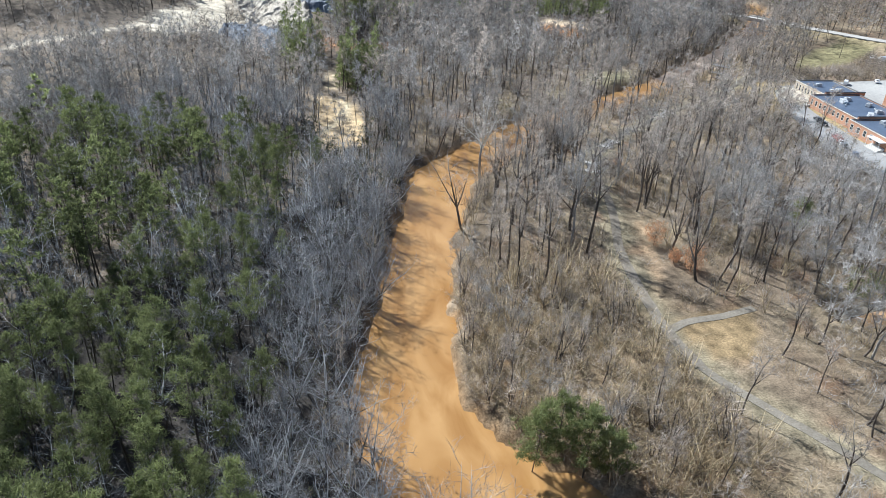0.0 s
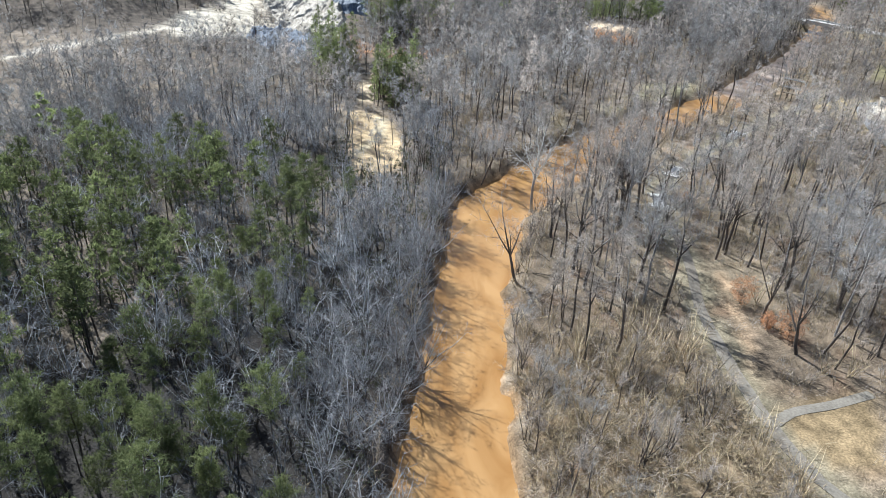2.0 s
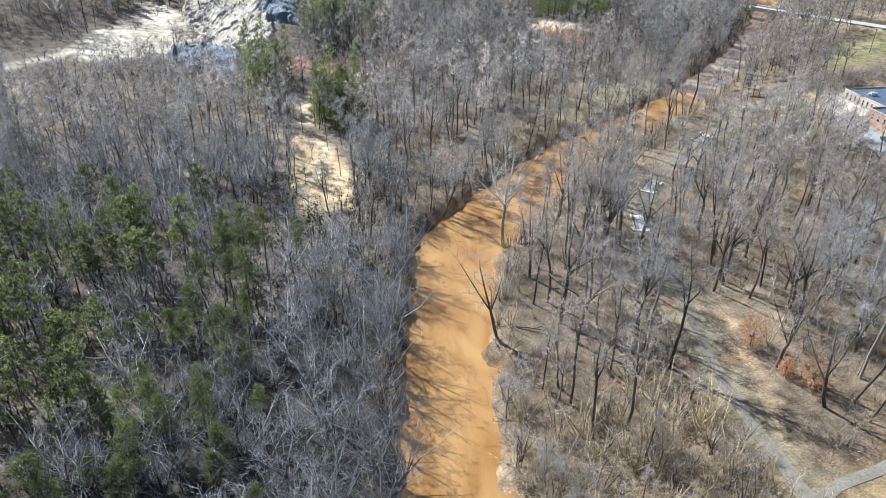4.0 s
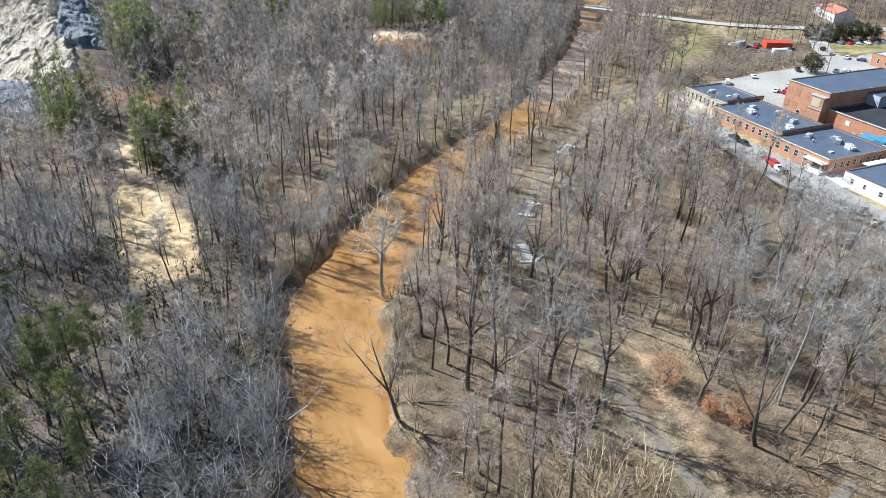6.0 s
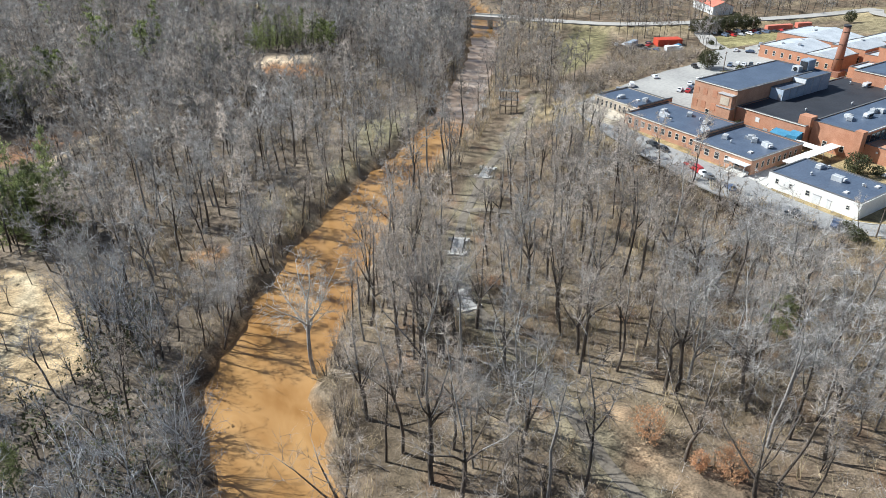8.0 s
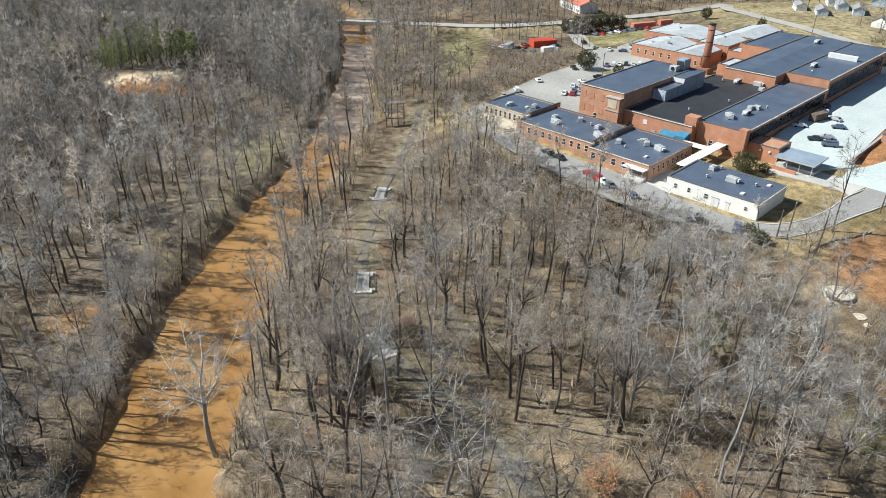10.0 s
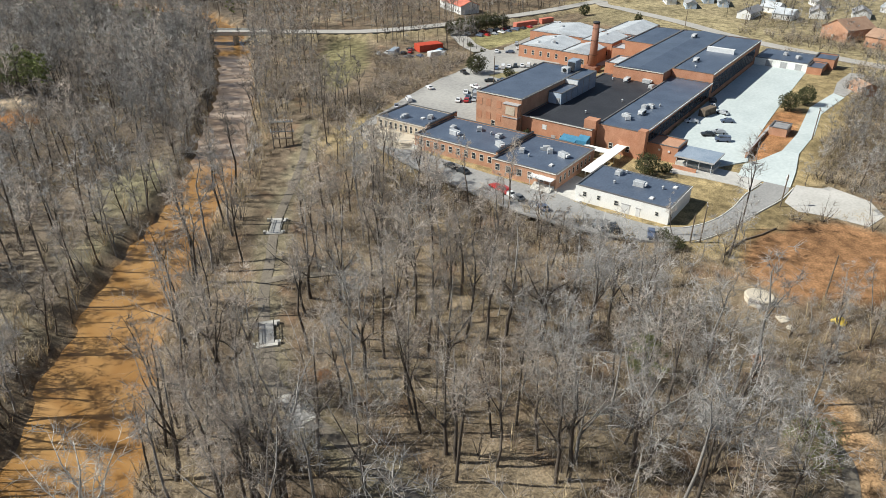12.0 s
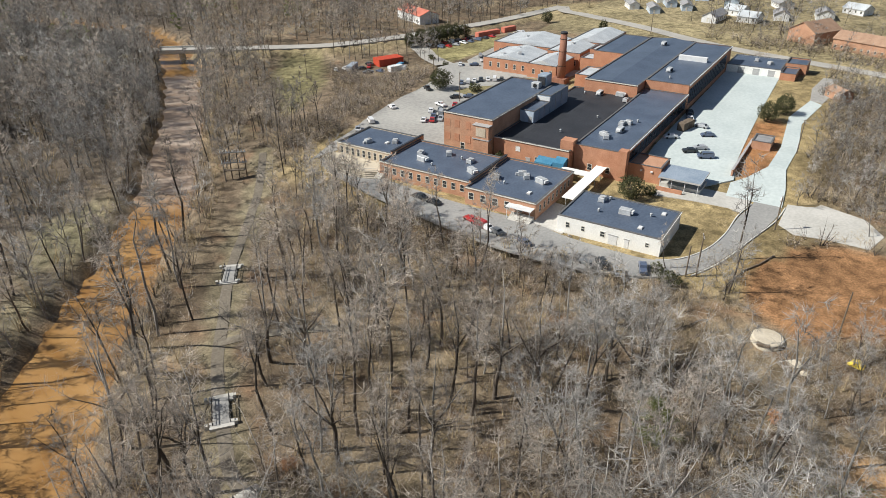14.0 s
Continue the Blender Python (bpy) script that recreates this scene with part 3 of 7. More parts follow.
def ribbon(name, line, half, mat, lift, label, category, step=2.0, flat=None, closed_sides=0.25):
    """A band that follows the line over the land, with sides going down into it."""
    pts = [Vector(p[:2]) for p in line]
    dense = []
    for i, (p, q) in enumerate(zip(pts, pts[1:])):
        p0, q1 = pts[max(i - 1, 0)], pts[min(i + 2, len(pts) - 1)]
        k = max(1, int((q - p).length / step))
        for j in range(k):
            u = j / k
            dense.append(0.5 * ((2 * p) + (q - p0) * u + (2 * p0 - 5 * p + 4 * q - q1) * u * u + (3 * p - p0 - 3 * q + q1) * u ** 3))
    dense.append(pts[-1])
    bm = bmesh.new()
    rows = []
    for i, p in enumerate(dense):
        d = (dense[min(i + 1, len(dense) - 1)] - dense[max(i - 1, 0)]).normalized()
        s = Vector((-d.y, d.x)) * half
        z = flat if flat is not None else max(h1(*(p + s)), h1(*p), h1(*(p - s))) + lift
        l_, r_ = p + s, p - s
        rows.append([bm.verts.new(v) for v in ((*l_, z - closed_sides), (*l_, z), (*p, z + 0.03), (*r_, z), (*r_, z - closed_sides))])
    for a_, b_ in zip(rows, rows[1:]):
        for k in range(4):
            bm.faces.new((a_[k], a_[k + 1], b_[k + 1], b_[k]))
    bmesh.ops.recalc_face_normals(bm, faces=bm.faces)
    return tagged(part(name, bm, mat), label, category, kind="structure")


def slab(name, poly, z, mat, label, category, depth=0.5, round_=0):
    for _ in range(round_):
        poly = [(a_[0] * k + b_[0] * (1 - k), a_[1] * k + b_[1] * (1 - k)) for a_, b_ in zip(poly, poly[1:] + poly[:1]) for k in (0.75, 0.25)]
    bm = bmesh.new()
    top = bm.faces.new([bm.verts.new((x, y, z(x) if callable(z) else z)) for x, y in poly])
    ext = bmesh.ops.extrude_face_region(bm, geom=[top])
    bmesh.ops.translate(bm, vec=(0, 0, -depth), verts=[v for v in ext["geom"] if isinstance(v, bmesh.types.BMVert)])
    bmesh.ops.recalc_face_normals(bm, faces=bm.faces)
    return tagged(part(name, bm, mat), label, category, kind="structure")


ground()
ribbon("river", RIVER, 17, M_WATER, 0, "silty orange-brown river water between wooded banks", "river", step=6, flat=WATER, closed_sides=0.02)
ribbon("trail", TRAIL[:15], 1.2, M_TRAIL, 0.06, "narrow worn grey asphalt greenway trail", "path")
ribbon("trail", TRAIL[14:18], 1.3, M_PATH, 0.06, "worn asphalt trail strewn with dry leaves", "path")
ribbon("pale_path", TRAIL[17:], 1.05, M_GRIT, 0.07, "pale concrete path running through brush", "path")
ribbon("spur_path", [(62, 109), (66, 111.5), (72, 113), (84, 116)], 1.0, M_GRIT, 0.06, "pale gravel spur beside the lawn", "path")
ribbon("spur_path", [(97.5, 233.5), (103, 229), (111, 221), (117, 213)], 1.2, M_PATH, 0.05, "side path of worn asphalt leaving the trail", "path")
ribbon("access_path", [(101, 112), (106, 113.5), (115, 116), (121, 121)], 1.2, M_PATH, 0.07, "short pale paved path in red soil", "path")

# ---- paved ground round the works ----
Z0 = 5.0
ZY = Z0 + YARD_RISE
slab("loading_yard", [(236, 187.3), (340.4, 188), (340.4, 166.5), (291.7, 165.1), (260.7, 163.7), (236, 162.3)], ZY + 0.06, M_YARD, "broad pale concrete loading yard", "yard")
slab("yard_ramp", [(222, 187), (236, 187.3), (236, 162.3), (224, 160.5), (216, 168), (214, 178)], lambda x: Z0 + 0.06 + YARD_RISE * (x - 214) / 22, M_YARD, "pale concrete ramp up to the yard", "yard")
slab("driveway", [(313, 151.5), (288, 155.4), (255, 153), (236, 153.6), (236, 148.7), (257, 148.2), (282, 150.5), (309, 147.1)], ZY + 0.075, M_YARD, "pale concrete driveway", "driveway")
slab("driveway_ramp", [(236, 153.6), (227, 157.6), (222, 161), (214, 160.4), (214, 146), (224, 146.8), (236, 148.7)], lambda x: Z0 + 0.075 + YARD_RISE * (x - 214) / 22, M_YARD, "pale concrete driveway rising to the yard", "driveway")
slab("entrance_road", [(216, 153), (209, 153.2), (203.7, 154.6), (193, 155.2), (182.5, 156.8), (176.3, 158.9), (171, 162.4), (168.4, 167.8), (168.2, 174), (169, 190), (172, 197), (172, 222), (175, 250), (180, 254), (181, 275), (176, 275), (168, 258), (162, 236), (158, 214), (155, 200), (156, 180), (160, 166), (166, 158), (176, 153.5), (192, 149.5), (204, 146.5), (215, 145.5)], Z0 + 0.045, M_ASPHALT, "worn grey asphalt road and front parking", "road", round_=2)
PAD = [(220, 145), (203, 145.2), (199, 141), (200.3, 133.5), (200, 124.5), (209, 122), (217, 126.5), (221.5, 138)]
slab("gate_apron", [(310.5, 147.2), (313.5, 151.6), (330, 153), (350, 151), (350, 145.5), (330, 144.5)], ZY + 0.05, M_LOT, "worn asphalt apron where the driveway meets the street", "pavement", depth=1.2)
slab("concrete_pad", PAD, Z0 + 0.03, M_CONCRETE, "empty cracked concrete pad beside brush", "pavement")
slab("side_lot", [(176, 277), (190, 281), (204, 283), (214, 286), (232, 289), (246, 291), (258, 291), (272, 293), (292, 303), (304, 300), (308, 290), (300, 286), (296, 262), (278, 263), (268, 261), (252, 247), (206, 247), (200, 273)], Z0 + 0.03, M_LOT, "worn asphalt parking lot beside the works", "parking lot")
slab("office_street", [(300, 291), (310, 298), (345, 300), (372, 293), (372, 236), (300, 246), (296, 262)], Z0 + 0.02, M_LOT, "asphalt court round the old offices", "parking lot")
slab("lot_island", [(263, 277.5), (272.6, 273), (279, 265.5), (269, 263.6), (261, 269.5)], Z0 + 0.16, M_ISLAND, "small dry grass island in the parking lot", "lawn")
slab("front_walk", [(170, 190), (185, 190), (186, 200), (172, 200)], Z0 + 0.09, M_CONCRETE, "pale concrete walk and stairs landing", "pavement")
slab("yard_apron", [(216, 160.5), (216, 178), (204.5, 178), (206.2, 167), (206.5, 158), (205.2, 155), (214, 153.6)], Z0 + 0.09, M_CONCRETE, "pale concrete apron under the loading canopy", "pavement")
ribbon("main_road", ROAD, 4.2, M_ROAD, 0.12, "pale two-lane country road", "road", step=6, flat=4.0, closed_sides=0.5)
ribbon("far_street", STREET, 4.0, M_ROAD, 0.25, "pale two-lane street beyond the works", "road", step=6)
ribbon("works_lane", [(345, 352), (330, 336), (312, 318), (300, 304)], 4.5, M_ROAD, 0.12, "pale lane into the works", "road", step=5)
for nm, line in (("kerb", [(212, 153.3), (205, 154.7), (200, 155.2), (193, 155.4), (187.5, 156.0), (182.5, 157.0), (176.5, 159.2), (171.6, 162.6), (169.2, 166.5)]), ("kerb", [(214, 145.2), (204, 146.2), (192, 149.2), (176, 153.2), (166, 157.6)]), ("kerb", [(181.5, 275.5), (177, 269), (174, 262), (174.5, 254)])):
    ribbon(nm, line, 0.14, M_KERB, 0, "pale concrete kerb", "kerb", step=1.5, flat=Z0 + 0.2, closed_sides=0.3)


# ---- the works ----
def window(parent, wall, x, y, z, w, h, glass=M_GLASS, sashes=2):
    """A framed window on a wall that faces 'x-', 'x+', 'y-' or 'y+'; x, y, z is the middle of its sill."""
    turn = {"y-": 0, "x+": 90, "y+": 180, "x-": 270}[wall]
    t, dp = 0.12, 0.07
    bm = boxes((-w / 2, w / 2, -dp, 0.02, 0, t), (-w / 2, w / 2, -dp, 0.02, h - t, h), (-w / 2, -w / 2 + t, -dp, 0.02, t, h - t), (w / 2 - t, w / 2, -dp, 0.02, t, h - t))
    if sashes > 1:
        box(bm, -w / 2 + t, w / 2 - t, -dp + 0.01, 0.02, h * 0.5 - 0.05, h * 0.5 + 0.05)
    ob = part("window", bm, M_FRAME if w < 2.3 else M_ROOF_BLACK, parent)
    ob.matrix_basis = pose(x, y, z, 0, 0, turn)
    part("pane", boxes((-w / 2 + t, w / 2 - t, -0.03, 0.01, t, h - t)), glass, ob, "dark glass pane")
    return ob


def door(parent, wall, x, y, z, w, h, mat):
    turn = {"y-": 0, "x+": 90, "y+": 180, "x-": 270}[wall]
    ob = part("door", boxes((-w / 2, w / 2, -0.08, 0.02, 0, h), bevel=0.02), mat, parent)
    ob.matrix_basis = pose(x, y, z, 0, 0, turn)
    part("lintel", boxes((-w / 2 - 0.15, w / 2 + 0.15, -0.14, 0.02, h, h + 0.2)), M_COPING, ob)
    return ob


def block(name, label, x0, x1, y0, y1, z1, wall_mat, roof_mat, z0=Z0 - 0.6, parapet=0.45, coping=M_EDGE, slope=0.0):
    """A flat-roofed building block: walls with thickness, the roof let in behind a parapet, a coping on top. slope: rise of the roof along y, from both sides to the middle."""
    b = thing(name, label, "building")
    t = 0.35
    bm = boxes((x0, x1, y0, y0 + t, z0, z1), (x0, x1, y1 - t, y1, z0, z1), (x0, x0 + t, y0 + t, y1 - t, z0, z1), (x1 - t, x1, y0 + t, y1 - t, z0, z1))
    part("wall", bm, wall_mat, b)
    bm = bmesh.new()
    zr, ym = z1 - parapet, (y0 + y1) / 2
    lo, hi = [], []
    for x in (x0 + t, x1 - t):
        lo.append([bm.verts.new((x, y, zr - 0.3)) for y in (y0 + t, ym, y1 - t)])
        hi.append([bm.verts.new((x, y, zr + (slope if y == ym else 0))) for y in (y0 + t, ym, y1 - t)])
    for k in (0, 1):
        bm.faces.new((hi[0][k], hi[1][k], hi[1][k + 1], hi[0][k + 1])), bm.faces.new((lo[0][k + 1], lo[1][k + 1], lo[1][k], lo[0][k]))
    for k in (0, 1):
        bm.faces.new((*hi[k], *lo[k][::-1]))
    part("roof", bm, roof_mat, b)
    o, c = 0.08, 0.14
    bm = boxes((x0 - o, x1 + o, y0 - o, y0 + t + o, z1, z1 + c), (x0 - o, x1 + o, y1 - t - o, y1 + o, z1, z1 + c), (x0 - o, x0 + t + o, y0 + t + o, y1 - t - o, z1, z1 + c), (x1 - t - o, x1 + o, y0 + t + o, y1 - t - o, z1, z1 + c))
    part("coping", bm, coping, b)
    return b


white_building = block("warehouse", "white-painted single-storey block building with a dark flat roof", 171, 188, 166.2, 192, 9.4, M_WHITE_WALL, M_ROOF, parapet=0.12)
part("eave_trim", boxes((170.9, 188.1, 165.98, 166.1, 9.2, 9.56)), M_WHITE_WALL, white_building, "white metal eave trim")
for y_, z_, w_, h_ in ((189.2, 6.6, 1.1, 1.5), (185.2, 6.6, 1.0, 1.4), (180.2, 6.4, 1.3, 1.5), (169.3, 6.6, 1.0, 1.2)):
    window(white_building, "x-", 171, y_, z_, w_, h_)
for y_, w_, h_ in ((177.6, 2.2, 2.4), (174.2, 1.1, 2.2)):
    door(white_building, "x-", 171, y_, Z0 + 0.05, w_, h_, M_SIDING)

office = block("office_wing", "low tan masonry office wing with tall windows", 183, 200, 251.2, 272, 9.6, M_TAN_WALL, M_ROOF, parapet=0.3)
for i in range(9):
    window(office, "x-", 183, 253 + i * 2.15, 6.3, 1.2, 2.4)
for i in range(6):
    window(office, "y+", 185.5 + i * 2.5, 272, 6.3, 1.3, 2.2)
long_wing = block("brick_wing", "long low brick wing with a row of windows", 176.4, 197.5, 220.4, 250.6, 9.7, M_BRICK_OLD, M_ROOF, parapet=0.3)
for i in range(10):
    window(long_wing, "x-", 176.4, 222.6 + i * 2.85, 6.4, 1.4, 2.1)
end_wing = block("brick_wing", "low brick wing with pale windows and a dark flat roof", 173.2, 198.2, 199, 219.8, 9.7, M_BRICK_OLD, M_ROOF, parapet=0.3)
for i in range(5):
    window(end_wing, "x-", 173.2, 203.5 + i * 3.6, 6.4, 1.7, 2.1)
for i in range(8):
    window(end_wing, "y-", 176 + i * 2.7, 199, 6.4, 1.1, 2.0)
for x0_, x1_, y_ in ((176.4, 198, 220.1), (183, 200, 250.9)):
    w_ = thing("fire_wall", "raised brick fire wall with dark coping across the roofs", "wall")
    part("masonry", boxes((x0_ - 0.2, x1_, y_ - 0.28, y_ + 0.28, 8.8, 10.5)), M_BRICK_OLD, w_)
    part("coping", boxes((x0_ - 0.3, x1_ + 0.1, y_ - 0.38, y_ + 0.38, 10.5, 10.66)), M_ROOF_BLACK, w_)

tower = block("brick_mill_block", "tall old brick mill block with bricked-up windows", 205.5, 253, 229, 246.4, 17.4, M_BRICK_OLD, M_ROOF, parapet=0.15)
part("stair_turret", boxes((203.4, 205.5, 229.2, 234.6, Z0 - 0.5, 15.6)), M_BRICK_OLD, tower)
part("turret_window", boxes((203.3, 203.4, 230.2, 233.6, 12.2, 15.0)), M_TAN_WALL, tower, "tan infilled window")
part("turret_cap", boxes((203.2, 205.5, 229.0, 234.8, 15.6, 15.8)), M_COPING, tower)
part("belt_course", boxes((203.2, 205.5, 229.0, 234.8, 11.2, 11.5)), M_COPING, tower)
for y_ in (237.5, 241.5, 245):
    for z_ in (8.5, 13):
        part("brick_infill", boxes((205.42, 205.5, y_ - 0.9, y_ + 0.9, z_, z_ + 2.4)), M_BRICK, tower, "newer brick filling an old window")
window(tower, "x-", 205.5, 239.5, 6.2, 1.6, 2.2)
for i in range(7):
    window(tower, "y+", 210 + i * 6, 246.4, 9.5, 2.2, 3.0)
pent = block("roof_house", "blue-grey clad machine house on the black roof", 224.4, 236.6, 223.8, 228.9, 15.7, M_CLAD, M_ROOF, z0=11, parapet=0.1)
part("pale_front", boxes((224.2, 224.35, 224.0, 228.8, 11.9, 15.5)), M_SIDING_BLUE, pent, "pale blue-white metal front")
part("front_door", boxes((224.1, 224.2, 224.5, 225.7, 11.9, 14.0)), M_COPING, pent)
for x_ in (228, 232):
    part("seam", boxes((x_, x_ + 0.12, 223.68, 223.8, 12, 15.6)), M_COPING, pent)
high_pent = block("roof_house", "higher rear part of the clad machine house", 236.8, 252, 223.8, 228.9, 17.6, M_CLAD, M_ROOF, z0=11, parapet=0.1)
part("clerestory", boxes((236.6, 236.78, 224.0, 228.8, 15.9, 17.2)), M_SIDING, high_pent, "pale clerestory strip")
for x_ in (241, 246):
    part("seam", boxes((x_, x_ + 0.12, 223.68, 223.8, 12, 17.5)), M_COPING, high_pent)
plant = thing("cooling_tower", "dark boxed cooling tower and white unit on the mill roof", "cooling tower")
part("casing", boxes((247.2, 251.8, 230.2, 233.6, 17.3, 21.2), bevel=0.1), M_CLAD, plant)
part("louvre", boxes((247.0, 247.2, 230.6, 233.2, 17.8, 20.6)), M_ROOF_BLACK, plant)
part("unit", boxes((243.6, 246.2, 231.4, 234.2, 17.3, 19.2), bevel=0.08), M_METAL, plant, "white unit with a dark fan")
part("fan", cyl(bmesh.new(), (243.55, 232.8, 18.3), (243.4, 232.8, 18.3), 0.7, 0.7, 14), M_BLACK, plant)
low_block = block("weave_shed", "single-storey brick shed with a black flat roof", 206.4, 271, 203.9, 228.8, 12.0, M_BRICK, M_ROOF_BLACK, parapet=0.2)
window(low_block, "x-", 206.4, 220.5, 8.8, 1.6, 1.6, glass=M_SIDING)
window(low_block, "x-", 206.4, 214.0, 6.0, 1.4, 2.2)
door(low_block, "x-", 206.4, 217, Z0, 1.4, 2.3, M_COPING)
main_hall = block("mill_hall", "long brick mill hall with a dark blue-grey roof", 209.5, 276.5, 188.2, 203.6, 13.4, M_BRICK, M_ROOF, parapet=0.15)
part("corner_pier", boxes((207.6, 211, 203.4, 207.4, 11.5, 14.6)), M_BRICK, main_hall)
part("end_pier", boxes((209.0, 211.6, 187.7, 190.2, Z0 - 0.5, 14.0)), M_BRICK, main_hall)
# window strip widened and black-framed to stand in for this wall's deep shade
for i in range(22):
    window(main_hall, "y-", 213.5 + i * 2.85, 188.2, 8.7, 2.5, 3.6)
for y_ in (193, 198.5):
    window(main_hall, "x-", 209.5, y_, 6.2, 1.4, 2.0)
high_hall = block("mill_hall", "higher rear part of the brick mill hall", 276.8, 347, 188.3, 203.9, 16.6, M_BRICK, M_ROOF, parapet=0.15)
# again wide and black-framed, darkening the shaded yard side
for i in range(21):
    window(high_hall, "y-", 279.5 + i * 2.9, 188.3, 9.2, 2.5, 5.6)
part("eave_trim", boxes((276.8, 347, 187.98, 188.2, 16.4, 16.78)), M_SIDING, high_hall, "white metal eave trim")
part("eave_trim", boxes((211.7, 276.6, 187.88, 188.1, 13.2, 13.58)), M_SIDING, main_hall, "white metal eave trim")
part("roof_screen", boxes((313, 315, 191, 202, 16.4, 18.2)), M_SIDING, high_hall, "white sheet-metal screen")
centre_hall = block("centre_hall", "broad brick hall with a shallow dark roof", 268.5, 350, 204.2, 224, 16.2, M_BRICK, M_ROOF, parapet=0.2, slope=0.9)
block("rear_hall", "broad brick rear hall with a dark roof", 313, 350, 224.3, 237.5, 16.0, M_BRICK, M_ROOF, parapet=0.2, slope=0.3)
for x0_, x1_, y1_, z_ in ((284, 298, 234, 13), (298.3, 312.6, 231, 11)):
    b_ = block("side_bay", "brick side bay with a pale flat roof", x0_, x1_, 224.2, y1_, z_, M_BRICK, M_ROOF_PALE, parapet=0.3)
    for k in range(3):
        window(b_, "y+", x0_ + 2.5 + k * 4, y1_, z_ - 4.2, 1.6, 2.2)
        window(b_, "x-", x0_, 226 + k * 2.4, z_ - 4.0, 1.1, 1.6) if k < 2 else None
for x0_, x1_, z_ in ((316, 326, 11.5), (327, 338, 13), (339, 348, 10.5)):
    block("side_bay", "brick side bay with a pale flat roof", x0_, x1_, 237.8, 244.5, z_, M_BRICK, M_ROOF_PALE, parapet=0.3)
far_shed = block("dock_shed", "white-walled loading dock shed with a dark roof", 340.5, 361, 166.6, 188.0, 10.6, M_WHITE_WALL, M_ROOF, parapet=0.15)
for y_ in (170, 176, 182):
    door(far_shed, "x-", 340.5, y_, ZY + 0.1, 2.6, 2.3, M_COPING)
for x0_, x1_, y0_, y1_, z_ in ((338, 350, 160.5, 166.3, 10.2), (350.3, 362, 158, 166.3, 11.6)):
    block("brick_annex", "small flat-roofed brick annex by the dock shed", x0_, x1_, y0_, y1_, z_, M_BRICK, M_ROOF)

# old offices with pale metal roofs
for x0_, x1_, y0_, y1_, z_ in ((300, 324, 262, 284, 10.4), (298, 318, 248, 261.5, 10.8), (325, 350, 262, 292, 11.6), (319, 340, 246, 261.5, 12.2), (341, 372, 243, 260, 12.6)):
    b_ = block("old_office", "old brick office building with a pale metal roof", x0_, x1_, y0_, y1_, z_, M_BRICK, M_ROOF_PALE, parapet=0.1, slope=1.9)
    for k in range(int((y1_ - y0_) / 4)):
        window(b_, "x-", x0_, y0_ + 2.4 + k * 4, 6.6, 1.3, 2.2)
    for k in range(int((x1_ - x0_) / 4)):
        window(b_, "y+", x0_ + 2.4 + k * 4, y1_, 6.6, 1.3, 2.2)

stack = thing("chimney_stack", "tall tapered round brick chimney stack", "chimney")
part("shaft", cyl(bmesh.new(), (296.5, 245, 4.5), (296.5, 245, 25.2), 1.9, 1.35, 24), M_BRICK_DARK, stack)
part("cap", cyl(bmesh.new(), (296.5, 245, 25.2), (296.5, 245, 25.8), 1.5, 1.5, 24), M_ROOF_BLACK, stack)
part("base", boxes((293.6, 299.4, 242.2, 247.8, 4.4, 7.2)), M_BRICK_DARK, stack)
for z_ in (12, 18, 23):
    part("iron_band", cyl(bmesh.new(), (296.5, 245, z_), (296.5, 245, z_ + 0.18), 1.98 - 0.026 * (z_ - 4.5), 1.98 - 0.026 * (z_ - 4.5), 24), M_BLACK, stack)

annex = block("brick_annex", "small brick annex at the mill's corner", 212.5, 221.5, 178.4, 187.9, 9.8, M_BRICK, M_BRICK_OLD, parapet=0.3)
for y_ in (181, 184):
    part("lamp", boxes((212.2, 212.5, y_ - 0.3, y_ + 0.3, 8, 8.5)), M_SIDING, annex, "white wall lamp")
canopy = thing("loading_canopy", "blue-grey metal loading canopy on white posts", "canopy")
part("deck", boxes((209, 219.5, 166.6, 178.2, 8.6, 8.85)), M_CLAD, canopy)
part("fascia", boxes((208.9, 209, 166.5, 178.2, 8.45, 8.9), (208.9, 219.6, 166.45, 166.6, 8.45, 8.9)), M_COPING, canopy)
for y_ in (167.2, 170.8, 174.4, 177.6):
    part("post", cyl(bmesh.new(), (209.6, y_, 5), (209.6, y_, 8.6), 0.1, 0.1, 8), M_SIDING, canopy)
part("low_wall", boxes((208.2, 208.6, 171, 178.2, 4.6, 6.2)), M_BRICK, canopy, "low brick screen wall")
part("dock", boxes((211.5, 219, 166.8, 178, 4.9, 6.1)), M_CONCRETE, canopy)

walkway = thing("covered_walkway", "white flat-roofed covered walkway between the buildings", "walkway")
part("roof", boxes((184, 209.4, 193.2, 196.4, 7.9, 8.15), (200.5, 203.8, 196.4, 204.4, 7.9, 8.15)), M_WHITE_WALL, walkway)
for x_ in (186, 191, 196, 201, 206):
    for y_ in (193.6, 196.0):
        part("post", cyl(bmesh.new(), (x_, y_, 5), (x_, y_, 7.9), 0.07, 0.07, 6), M_SIDING, walkway)
blue_box = thing("entrance_canopy", "blue metal-clad entrance box with a sloped roof", "canopy")
bm = bmesh.new()
